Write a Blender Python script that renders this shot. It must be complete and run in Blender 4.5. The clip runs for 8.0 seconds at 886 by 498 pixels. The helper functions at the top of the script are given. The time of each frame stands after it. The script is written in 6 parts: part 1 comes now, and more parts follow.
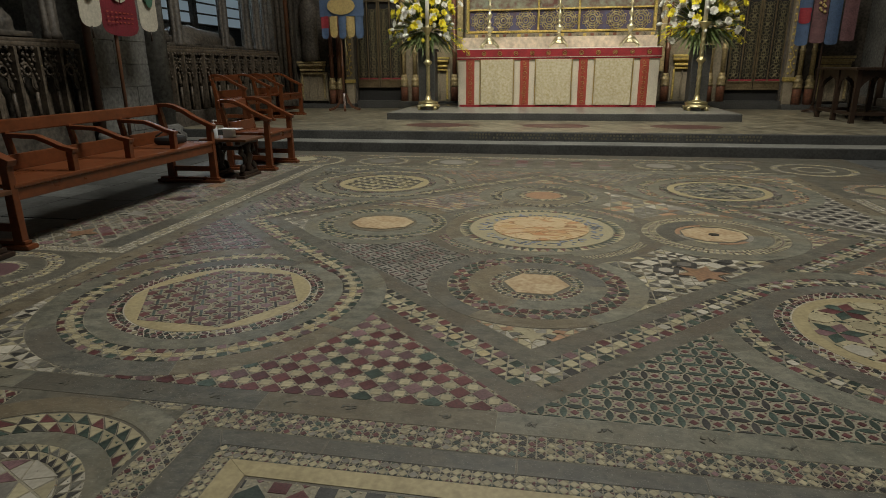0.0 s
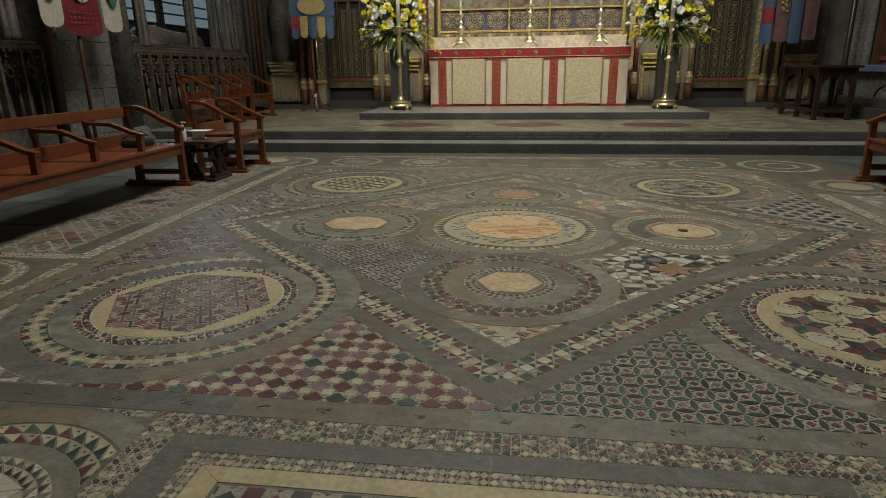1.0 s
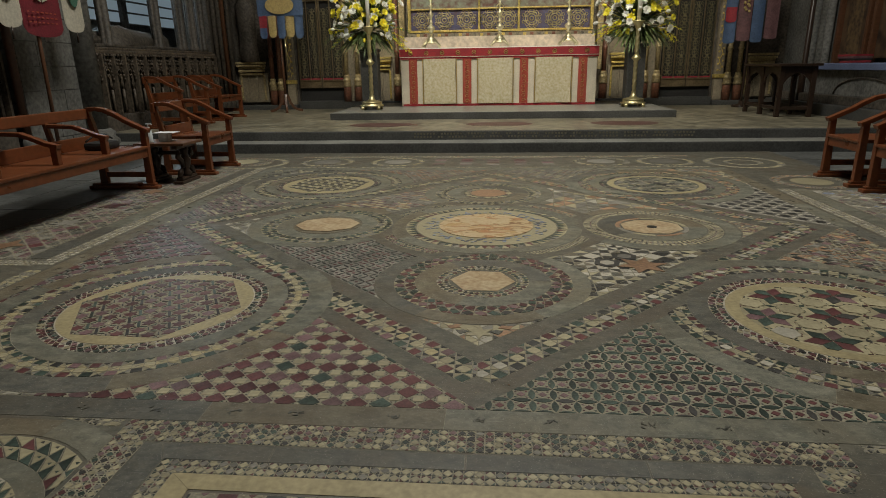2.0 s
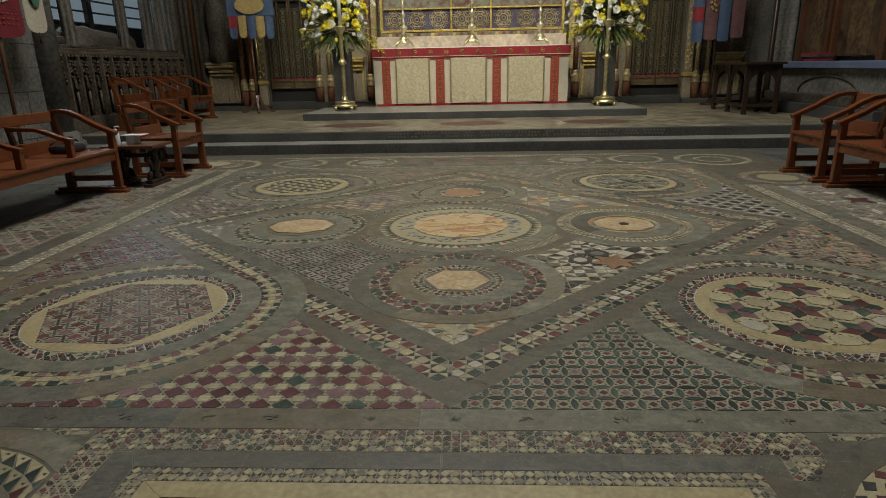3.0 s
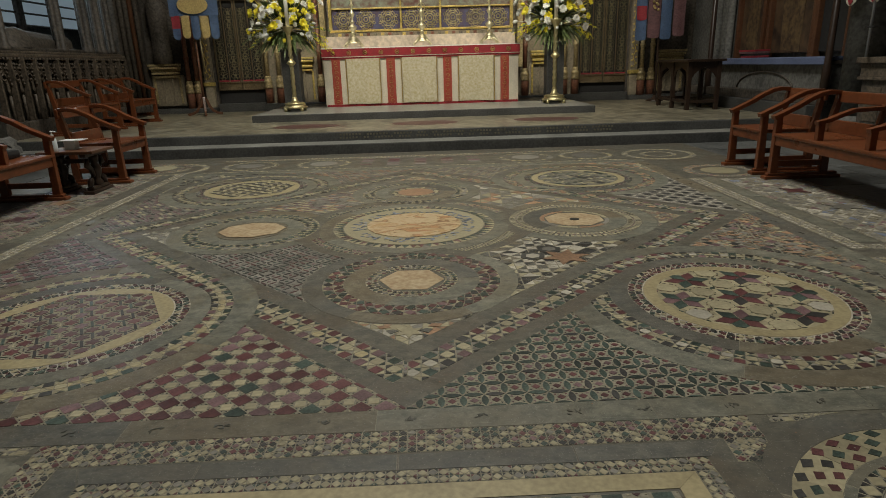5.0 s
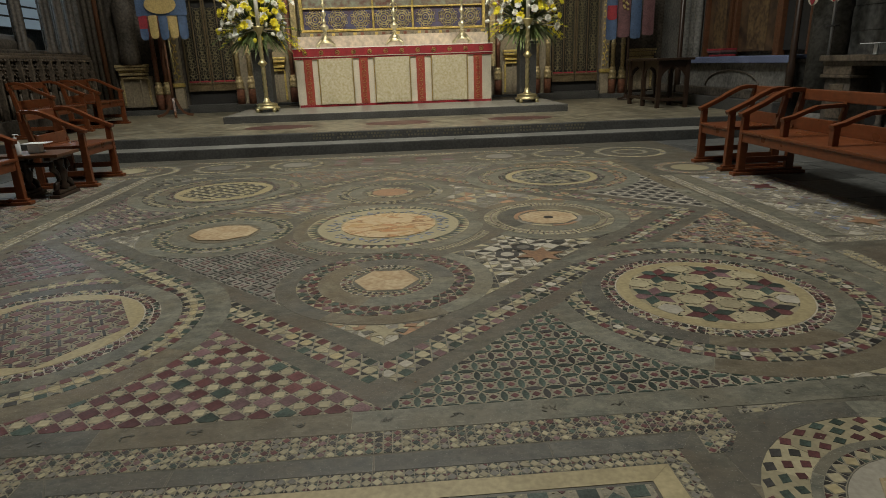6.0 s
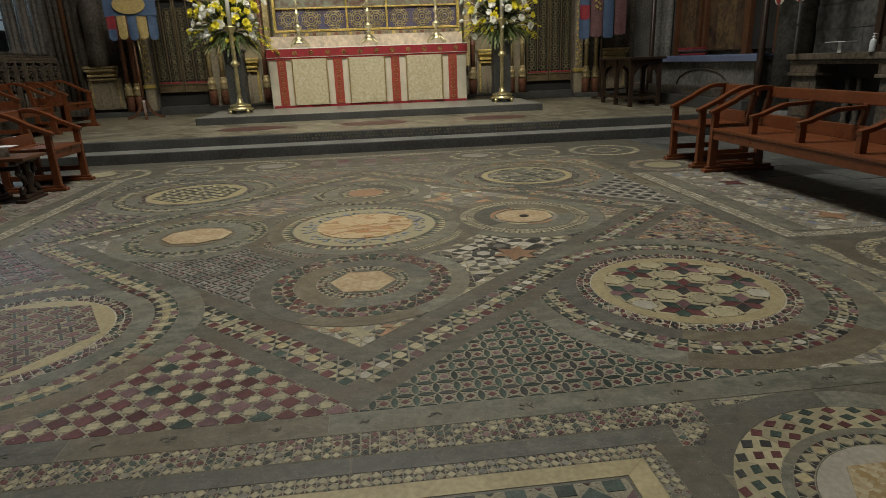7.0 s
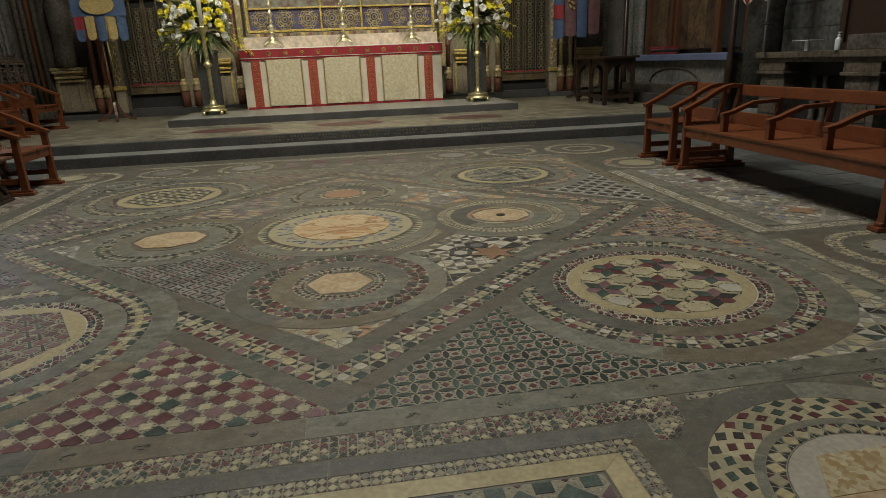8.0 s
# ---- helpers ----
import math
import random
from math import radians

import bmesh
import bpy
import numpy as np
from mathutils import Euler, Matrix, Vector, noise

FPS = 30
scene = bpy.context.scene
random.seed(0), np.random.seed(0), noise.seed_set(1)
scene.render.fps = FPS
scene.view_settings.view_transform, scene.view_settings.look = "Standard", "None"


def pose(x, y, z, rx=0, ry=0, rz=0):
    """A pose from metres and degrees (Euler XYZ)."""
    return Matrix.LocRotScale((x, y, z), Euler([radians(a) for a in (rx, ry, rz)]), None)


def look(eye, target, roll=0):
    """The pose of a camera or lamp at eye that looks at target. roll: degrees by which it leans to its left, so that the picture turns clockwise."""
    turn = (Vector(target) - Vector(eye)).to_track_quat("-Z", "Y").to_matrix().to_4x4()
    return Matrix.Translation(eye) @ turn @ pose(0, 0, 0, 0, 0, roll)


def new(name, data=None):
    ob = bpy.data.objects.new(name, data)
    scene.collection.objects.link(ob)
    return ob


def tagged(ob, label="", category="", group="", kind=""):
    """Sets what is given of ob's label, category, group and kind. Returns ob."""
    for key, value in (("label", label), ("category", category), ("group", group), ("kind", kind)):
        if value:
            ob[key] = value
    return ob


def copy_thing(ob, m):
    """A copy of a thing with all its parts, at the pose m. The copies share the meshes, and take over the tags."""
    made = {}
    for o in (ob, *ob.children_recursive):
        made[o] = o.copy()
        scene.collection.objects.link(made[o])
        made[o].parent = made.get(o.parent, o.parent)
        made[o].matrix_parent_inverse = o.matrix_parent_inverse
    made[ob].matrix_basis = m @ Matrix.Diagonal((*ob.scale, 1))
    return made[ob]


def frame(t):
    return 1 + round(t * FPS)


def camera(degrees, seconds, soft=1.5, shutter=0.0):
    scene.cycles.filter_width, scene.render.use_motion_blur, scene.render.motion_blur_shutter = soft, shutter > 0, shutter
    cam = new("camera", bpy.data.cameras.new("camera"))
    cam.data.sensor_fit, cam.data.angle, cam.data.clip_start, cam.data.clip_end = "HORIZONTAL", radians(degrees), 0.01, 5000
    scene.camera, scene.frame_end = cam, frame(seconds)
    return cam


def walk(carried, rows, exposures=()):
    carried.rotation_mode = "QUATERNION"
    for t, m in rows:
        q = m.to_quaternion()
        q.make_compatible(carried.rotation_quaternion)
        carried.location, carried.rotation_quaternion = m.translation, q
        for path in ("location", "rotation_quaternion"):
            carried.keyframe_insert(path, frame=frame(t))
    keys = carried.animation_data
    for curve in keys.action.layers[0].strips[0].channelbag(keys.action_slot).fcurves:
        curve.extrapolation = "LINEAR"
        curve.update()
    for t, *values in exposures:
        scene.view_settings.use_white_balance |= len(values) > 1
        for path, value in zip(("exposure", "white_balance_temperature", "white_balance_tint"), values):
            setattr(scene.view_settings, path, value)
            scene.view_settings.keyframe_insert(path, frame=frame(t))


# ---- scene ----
cam = camera(72.73, 8.0, soft=0.88)
ROWS = [
    (0.0, 0.0394, -4.3455, 1.1408, 9.935, -16.777, 0.453),
    (0.5, 0.0454, -4.3461, 1.1414, 8.732, -16.797, 0.568),
    (1.0, 0.0514, -4.3468, 1.1419, 7.432, -16.826, 0.702),
    (1.5, 0.0574, -4.3474, 1.1424, 6.139, -16.858, 0.813),
    (3.0, 0.0750, -4.3488, 1.1432, 2.415, -16.962, 1.146),
    (3.5, 0.0808, -4.3491, 1.1434, 1.405, -17.001, 1.281),
    (4.0, 0.0866, -4.3495, 1.1434, 0.241, -17.028, 1.373),
    (4.5, 0.0924, -4.3497, 1.1434, -0.812, -17.071, 1.494),
    (6.0, 0.1096, -4.3502, 1.1429, -4.350, -17.219, 1.819),
    (6.5, 0.1152, -4.3502, 1.1426, -5.436, -17.257, 1.930),
    (7.0, 0.1209, -4.3502, 1.1422, -6.587, -17.305, 2.036),
    (7.5, 0.1265, -4.3501, 1.1417, -7.616, -17.347, 2.166),
    (8.0, 0.1321, -4.3500, 1.1412, -8.757, -17.396, 2.275),
]
walk(cam, [(t, pose(x, y, z, 90 + pitch, roll, yaw)) for t, x, y, z, yaw, pitch, roll in ROWS])

# ---- light: an interior under high clear windows and lamps hung in the vault ----
world = bpy.data.worlds.new("world")
scene.world = world
world.use_nodes = True
sky = world.node_tree.nodes.new("ShaderNodeTexSky")
sky.sky_type, sky.sun_disc = "NISHITA", False
sky.sun_elevation, sky.sun_rotation = radians(35), radians(200)
world.node_tree.links.new(sky.outputs[0], world.node_tree.nodes["Background"].inputs[0])
world.node_tree.nodes["Background"].inputs[1].default_value = 0.08


def area_lamp(name, eye, target, size, watts, colour, spread=180):
    data = bpy.data.lights.new(name, "AREA")
    data.shape, data.size, data.energy, data.color = "DISK", size, watts, colour
    data.spread = radians(spread)
    ob = new(name, data)
    ob.matrix_world = look(eye, target)
    return ob


WARM = (1.0, 0.92, 0.74)
area_lamp("vault_lamp", (0.0, 1.6, 9.0), (0.0, 1.8, 0.0), 3.8, 440, (1.0, 0.985, 0.895), 140)
area_lamp("west_lamp", (0.5, -5.5, 8.0), (0.2, -2.0, 0.0), 3.0, 7, (1.0, 0.985, 0.92))
for x in (-2.6, 2.8):
    area_lamp("altar_spot", (x, 3.6, 7.0), (0.1 + 0.5 * x, 8.8, 1.6), 0.5, 40, WARM, 80)

# ---- materials ----
def material(name, colour, rough=0.6, metal=0.0, spread=0.25, grain=40.0, bump=0.15, blotch=3.0, colour2=None, island=0.0, spec=0.5, veins=0.0):
    m = bpy.data.materials.new(name)
    m.use_nodes = True
    nt = m.node_tree
    n, link = nt.nodes, nt.links.new
    b = n["Principled BSDF"]
    b.inputs["Metallic"].default_value = metal
    b.inputs["Specular IOR Level"].default_value = spec
    tc = n.new("ShaderNodeTexCoord")
    fine, big = n.new("ShaderNodeTexNoise"), n.new("ShaderNodeTexNoise")
    for node, scale in ((fine, grain), (big, blotch)):
        link(tc.outputs["Object"], node.inputs["Vector"])
        node.inputs["Scale"].default_value, node.inputs["Detail"].default_value = scale, 6
    ramp = n.new("ShaderNodeMix")
    ramp.data_type = "RGBA"
    c2 = colour2 or tuple(c * (1 - spread) for c in colour)
    ramp.inputs["A"].default_value, ramp.inputs["B"].default_value = (*c2, 1), (*(min(1, c * (1 + spread)) for c in colour), 1)
    add = n.new("ShaderNodeMath")
    add.operation = "MULTIPLY_ADD"
    link(fine.outputs["Fac"], add.inputs[0])
    add.inputs[1].default_value = 2.2
    sub = n.new("ShaderNodeMath")
    sub.operation = "MULTIPLY_ADD"
    link(big.outputs["Fac"], sub.inputs[0])
    sub.inputs[1].default_value, sub.inputs[2].default_value = 1.7, -1.45
    link(sub.outputs[0], add.inputs[2])
    clamp = n.new("ShaderNodeClamp")
    link(add.outputs[0], clamp.inputs[0])
    link(clamp.outputs[0], ramp.inputs["Factor"])
    out = ramp.outputs["Result"]
    if veins:
        wv = n.new("ShaderNodeTexNoise")
        wv.noise_type = "RIDGED_MULTIFRACTAL"
        wv.inputs["Scale"].default_value, wv.inputs["Detail"].default_value = veins, 4
        link(tc.outputs["Object"], wv.inputs["Vector"])
        mx = n.new("ShaderNodeMix")
        mx.data_type = "RGBA"
        mr = n.new("ShaderNodeMapRange")
        mr.inputs[1].default_value, mr.inputs[2].default_value, mr.inputs[4].default_value = 0.9, 1.6, 0.7
        link(wv.outputs["Fac"], mr.inputs[0])
        link(mr.outputs[0], mx.inputs["Factor"])
        link(out, mx.inputs["A"])
        mx.inputs["B"].default_value = (*(c * 0.5 for c in colour), 1)
        out = mx.outputs["Result"]
    if island:
        info = n.new("ShaderNodeNewGeometry")
        oi = n.new("ShaderNodeObjectInfo")
        ad = n.new("ShaderNodeMath")
        link(info.outputs["Random Per Island"], ad.inputs[0])
        link(oi.outputs["Random"], ad.inputs[1])
        fr = n.new("ShaderNodeMath")
        fr.operation = "FRACT"
        link(ad.outputs[0], fr.inputs[0])
        mp = n.new("ShaderNodeMapRange")
        mp.inputs[3].default_value, mp.inputs[4].default_value = 1 - island, 1 + island
        link(fr.outputs[0], mp.inputs[0])
        hs = n.new("ShaderNodeHueSaturation")
        link(mp.outputs[0], hs.inputs["Value"])
        link(out, hs.inputs["Color"])
        out = hs.outputs["Color"]
    link(out, b.inputs["Base Color"])
    rr = n.new("ShaderNodeMapRange")
    rr.inputs[3].default_value, rr.inputs[4].default_value = max(0.05, rough - 0.12), min(1, rough + 0.15)
    link(big.outputs["Fac"], rr.inputs[0])
    link(rr.outputs[0], b.inputs["Roughness"])
    if bump:
        bp = n.new("ShaderNodeBump")
        bp.inputs["Strength"].default_value, bp.inputs["Distance"].default_value = bump, 0.004
        link(fine.outputs["Fac"], bp.inputs["Height"])
        link(bp.outputs[0], b.inputs["Normal"])
    return m


def wood(name, colour, rough=0.38):
    m = material(name, colour, rough, 0, 0.20, 24, 0.0, 4.0, spec=0.5)
    n, link = m.node_tree.nodes, m.node_tree.links.new
    tc = n.new("ShaderNodeTexCoord")
    mp = n.new("ShaderNodeMapping")
    mp.inputs["Scale"].default_value = (2.5, 30, 30)
    ns = n.new("ShaderNodeTexNoise")
    ns.inputs["Scale"].default_value, ns.inputs["Detail"].default_value = 2.0, 5
    link(tc.outputs["Object"], mp.inputs[0])
    link(mp.outputs[0], ns.inputs["Vector"])
    mx = n.new("ShaderNodeMix")
    mx.data_type, mx.blend_type = "RGBA", "MULTIPLY"
    mx.inputs["Factor"].default_value = 0.55
    b = n["Principled BSDF"]
    link(b.inputs["Base Color"].links[0].from_socket, mx.inputs["A"])
    link(ns.outputs["Color"], mx.inputs["B"])
    rp = n.new("ShaderNodeMapRange")
    rp.inputs[3].default_value, rp.inputs[4].default_value = 0.55, 1.3
    link(ns.outputs["Fac"], rp.inputs[0])
    cb = n.new("ShaderNodeCombineColor")
    for i in range(3):
        link(rp.outputs[0], cb.inputs[i])
    link(cb.outputs[0], mx.inputs["B"])
    link(mx.outputs["Result"], b.inputs["Base Color"])
    return m


def aged_marble(name, light, dark, brown, island=0.0, rough=0.42):
    """Worn fossil marble: cloudy blotches, brown patches, pale fossil specks and fine scratches."""
    m = bpy.data.materials.new(name)
    m.use_nodes = True
    n, link = m.node_tree.nodes, m.node_tree.links.new
    b = n["Principled BSDF"]
    tc, oi = n.new("ShaderNodeTexCoord"), n.new("ShaderNodeObjectInfo")
    shift = n.new("ShaderNodeVectorMath")
    shift.operation = "ADD"
    link(tc.outputs["Object"], shift.inputs[0])
    spread = n.new("ShaderNodeVectorMath")
    spread.operation = "SCALE"
    spread.inputs[0].default_value = (7.0, 11.0, 0.0)
    link(oi.outputs["Random"], spread.inputs["Scale"])
    link(spread.outputs[0], shift.inputs[1])

    def cloud(scale, detail, lo, hi, squash=(1, 1, 1), rough_=0.6):
        mp, ns, mr = n.new("ShaderNodeMapping"), n.new("ShaderNodeTexNoise"), n.new("ShaderNodeMapRange")
        mp.inputs["Scale"].default_value = squash
        ns.inputs["Scale"].default_value, ns.inputs["Detail"].default_value, ns.inputs["Roughness"].default_value = scale, detail, rough_
        link(shift.outputs[0], mp.inputs[0])
        link(mp.outputs[0], ns.inputs["Vector"])
        link(ns.outputs["Fac"], mr.inputs[0])
        mr.inputs[1].default_value, mr.inputs[2].default_value = lo, hi
        return mr.outputs[0]

    def mix(fac, a, c, amount=1.0):
        mx = n.new("ShaderNodeMix")
        mx.data_type = "RGBA"
        if amount < 1:
            mu = n.new("ShaderNodeMath")
            mu.operation = "MULTIPLY"
            mu.inputs[1].default_value = amount
            link(fac, mu.inputs[0])
            fac = mu.outputs[0]
        link(fac, mx.inputs["Factor"])
        for key, v in (("A", a), ("B", c)):
            if isinstance(v, tuple):
                mx.inputs[key].default_value = (*v, 1)
            else:
                link(v, mx.inputs[key])
        return mx.outputs["Result"]

    out = mix(cloud(9.0, 8, 0.40, 0.62, (1, 1.5, 1), 0.72), dark, light)
    out = mix(cloud(2.1, 5, 0.48, 0.60), out, brown, 0.7)
    out = mix(cloud(24, 6, 0.50, 0.66, (1, 1, 1), 0.7), out, tuple(c * 0.7 for c in dark), 0.55)
    fine = cloud(55, 5, 0.35, 0.7)
    out = mix(fine, out, tuple(c * 0.6 for c in dark), 0.25)
    out = mix(cloud(210, 2, 0.645, 0.70), out, (0.42, 0.40, 0.34), 0.55)
    out = mix(cloud(26, 3, 0.66, 0.72, (0.25, 4.0, 1)), out, (0.33, 0.31, 0.26), 0.35)
    if island:
        mp = n.new("ShaderNodeMapRange")
        mp.inputs[3].default_value, mp.inputs[4].default_value = 1 - island, 1 + island
        link(oi.outputs["Random"], mp.inputs[0])
        hs = n.new("ShaderNodeHueSaturation")
        link(mp.outputs[0], hs.inputs["Value"])
        link(out, hs.inputs["Color"])
        out = hs.outputs["Color"]
    link(out, b.inputs["Base Color"])
    rr = n.new("ShaderNodeMapRange")
    rr.inputs[3].default_value, rr.inputs[4].default_value = rough - 0.08, rough + 0.16
    link(cloud(5.0, 6, 0.3, 0.7), rr.inputs[0])
    link(rr.outputs[0], b.inputs["Roughness"])
    bp = n.new("ShaderNodeBump")
    bp.inputs["Strength"].default_value, bp.inputs["Distance"].default_value = 0.16, 0.004
    link(fine, bp.inputs["Height"])
    link(bp.outputs[0], b.inputs["Normal"])
    return m


PURBECK = aged_marble("purbeck_marble", (0.170, 0.156, 0.116), (0.095, 0.090, 0.071), (0.128, 0.102, 0.072))
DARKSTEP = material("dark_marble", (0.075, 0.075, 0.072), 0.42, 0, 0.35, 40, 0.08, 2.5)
STONE = material("grey_limestone", (0.155, 0.151, 0.138), 0.75, 0, 0.45, 20, 0.6, 1.8)
DARKSTONE = material("sooty_stone", (0.085, 0.072, 0.058), 0.6, 0, 0.6, 22, 0.7, 2.5)
CARVED = material("carved_tomb_stone", (0.110, 0.086, 0.062), 0.55, 0, 0.6, 26, 0.6, 3.5)
SLATE = material("floor_flagstone", (0.095, 0.097, 0.092), 0.42, 0, 0.5, 18, 0.15, 2.2, island=0.4)
OAK = wood("polished_oak", (0.165, 0.050, 0.018), 0.30)
DARKWOOD = wood("dark_oak", (0.035, 0.02, 0.013), 0.35)
MIDWOOD = wood("brown_wood", (0.12, 0.052, 0.025), 0.4)
GOLD = material("gilding", (0.62, 0.47, 0.14), 0.45, 0.35, 0.35, 30, 0.3, 5)
PALEGOLD = material("pale_gilt_tracery", (0.46, 0.40, 0.22), 0.5, 0.35, 0.35, 30, 0.2, 6)
OPENWORK = material("tarnished_gilt_openwork", (0.27, 0.235, 0.13), 0.5, 0.4, 0.45, 30, 0.3, 4)
DULLGOLD = material("worn_gilding", (0.42, 0.33, 0.17), 0.5, 0.3, 0.45, 28, 0.4, 4)
BRONZE = material("dark_bronze", (0.20, 0.15, 0.085), 0.45, 0.6, 0.4, 30, 0.3, 5)
BRASS = material("brass", (0.55, 0.48, 0.26), 0.40, 0.9, 0.15, 20, 0.05, 4)
SILVERGILT = material("silver_gilt", (0.70, 0.63, 0.42), 0.36, 0.85, 0.15, 20, 0.1, 6)
REDMARBLE = material("red_marble", (0.20, 0.085, 0.05), 0.4, 0, 0.35, 30, 0.05, 4)
ALABASTER = material("pale_alabaster", (0.60, 0.50, 0.39), 0.45, 0, 0.25, 14, 0.05, 5, veins=5)
WHITECLOTH = material("cream_brocade", (0.62, 0.56, 0.44), 0.75, 0, 0.12, 60, 0.3, 4)
# black for small goods, and for shade behind grilles and in openings
BLACK = material("black_goods_and_shade", (0.02, 0.019, 0.018), 0.7, 0, 0.3, 20, 0.1, 3)
WHITE = material("white_wax", (0.8, 0.78, 0.72), 0.5, 0, 0.05, 20, 0.03, 4)
PAPER = material("white_card", (0.78, 0.8, 0.8), 0.6, 0, 0.04, 30, 0.02, 4)
PLASTIC = material("clear_gel_bottle", (0.7, 0.75, 0.76), 0.2, 0, 0.05, 10, 0.0, 4)
BLUECLOTH = material("blue_grey_velvet", (0.13, 0.16, 0.27), 0.9, 0, 0.25, 60, 0.4, 3)
VAULT = material("vault_plaster", (0.35, 0.32, 0.27), 0.9, 0, 0.2, 10, 0.3, 0.7)


# ---- shaping helpers ----
def box(bm, x0, x1, y0, y1, z0, z1, bevel=0.0):
    r = bmesh.ops.create_cube(bm, size=1)
    bmesh.ops.transform(bm, matrix=Matrix.Translation(((x0 + x1) / 2, (y0 + y1) / 2, (z0 + z1) / 2)) @ Matrix.Diagonal((abs(x1 - x0), abs(y1 - y0), abs(z1 - z0), 1)), verts=r["verts"])
    if bevel:
        es = {e for v in r["verts"] for e in v.link_edges}
        bmesh.ops.bevel(bm, geom=list(es), offset=bevel, segments=2, profile=0.6, affect="EDGES")
    return bm


def slab(x0, x1, y0, y1, z0, z1, bevel=0.006):
    return box(bmesh.new(), x0, x1, y0, y1, z0, z1, bevel)


def lathe(bm, profile, segs=20, at=(0, 0, 0), twist=0.0):
    """profile: (radius, height) pairs, from the foot up."""
    rings = []
    for r, z in profile:
        rings.append([bm.verts.new((at[0] + r * math.cos(2 * math.pi * k / segs), at[1] + r * math.sin(2 * math.pi * k / segs), at[2] + z)) for k in range(segs)])
    for a, b in zip(rings, rings[1:]):
        for k in range(segs):
            bm.faces.new((a[k], a[(k + 1) % segs], b[(k + 1) % segs], b[k])).smooth = True
    bm.faces.new(rings[0][::-1])
    bm.faces.new(rings[-1])
    return bm


def tube(bm, path, radius, segs=8, closed=False):
    pts = [Vector(p) for p in path]
    rings = []
    n = len(pts)
    for i, p in enumerate(pts):
        a, b = (pts[i - 1] if i or closed else p), (pts[(i + 1) % n] if i < n - 1 or closed else p)
        d = (b - a).normalized()
        side = d.cross(Vector((0, 0, 1)) if abs(d.z) < 0.9 else Vector((0, 1, 0))).normalized()
        up = side.cross(d)
        r = radius[i] if isinstance(radius, (list, tuple)) else radius
        rings.append([bm.verts.new(p + r * (math.cos(2 * math.pi * k / segs) * side + math.sin(2 * math.pi * k / segs) * up)) for k in range(segs)])
    pairs = list(zip(rings, rings[1:])) + ([(rings[-1], rings[0])] if closed else [])
    for a, b in pairs:
        for k in range(segs):
            bm.faces.new((a[k], a[(k + 1) % segs], b[(k + 1) % segs], b[k])).smooth = True
    if not closed:
        bm.faces.new(rings[0][::-1])
        bm.faces.new(rings[-1])
    return bm


def extrude(bm, outline, axis, a, b):
    """A flat outline (p, q) pushed from a to b along x, y or z; p, q are the other two axes in order."""
    def at(p, q, s):
        return {"x": (s, p, q), "y": (p, s, q), "z": (p, q, s)}[axis]
    lo = [bm.verts.new(at(p, q, a)) for p, q in outline]
    hi = [bm.verts.new(at(p, q, b)) for p, q in outline]
    n = len(outline)
    bm.faces.new(lo[::-1])
    bm.faces.new(hi)
    for k in range(n):
        bm.faces.new((lo[k], lo[(k + 1) % n], hi[(k + 1) % n], hi[k]))
    return bm


def band(bm, path, thick, axis, a, b):
    """A bent board: the path (p, q) thickened and pushed along an axis."""
    pts = [Vector(p) for p in path]
    up, dn = [], []
    for i, p in enumerate(pts):
        d = (pts[min(i + 1, len(pts) - 1)] - pts[max(i - 1, 0)]).normalized()
        nrm = Vector((-d.y, d.x))
        up.append(p + nrm * thick / 2)
        dn.append(p - nrm * thick / 2)
    return extrude(bm, [tuple(v) for v in up + dn[::-1]], axis, a, b)


def eased(bm, offset=0.006):
    """Rounds the sharp edges of a shaped board."""
    finish(bm)
    es = [e for e in bm.edges if len(e.link_faces) == 2 and e.calc_face_angle(0.0) > 0.9]
    bmesh.ops.bevel(bm, geom=es, offset=offset, segments=2, profile=0.6, affect="EDGES")
    return bm


def finish(bm):
    bmesh.ops.recalc_face_normals(bm, faces=bm.faces)
    return bm


def part(name, bm, mat, parent=None, label="", kind=""):
    me = bpy.data.meshes.new(name)
    finish(bm).to_mesh(me)
    bm.free()
    for x in mat if isinstance(mat, (list, tuple)) else (mat,):
        me.materials.append(x)
    ob = new(name, me)
    if parent:
        ob.parent = parent
    return tagged(ob, label=label, kind=kind)


def thing(name, label, category, m=None, group="", kind=""):
    ob = new(name)
    ob.empty_display_size = 0.1
    ob.matrix_basis = m or Matrix()
    return tagged(ob, label, category, group, kind)


def smooth(p0, p1, n=8):
    """An S-shaped line from p0 to p1."""
    return [(p0[0] + (p1[0] - p0[0]) * s, p0[1] + (p1[1] - p0[1]) * (s * s * (3 - 2 * s))) for s in (i / n for i in range(n + 1))]


# ---- structure ----
ZP, ZD, ZS = 0.255, 0.375, 0.132
XW, YB, YS = 5.8, -9.0, 9.5
ground = part("floor", slab(-7.6, 7.6, YB, 3.96, -0.3, -0.012, 0), SLATE, label="grey flagstone floor round the mosaic pavement", kind="structure")
step = tagged(part("altar_step", slab(-XW - 0.3, XW + 0.3, 3.94, 4.6, -0.02, ZS, 0.012), DARKSTEP, label="dark polished marble step before the altar platform"), category="step", kind="structure")
plat = part("altar_platform", slab(-XW - 0.3, XW + 0.3, 4.33, 12.0, -0.02, ZP, 0.012), DARKSTEP, label="dark marble platform step below the altar", kind="structure")
dais = part("altar_dais", slab(-2.85, 3.1, 6.3, YS + 0.2, ZP - 0.02, ZD, 0.012), DARKSTEP, label="low dark stone dais under the altar", kind="structure")

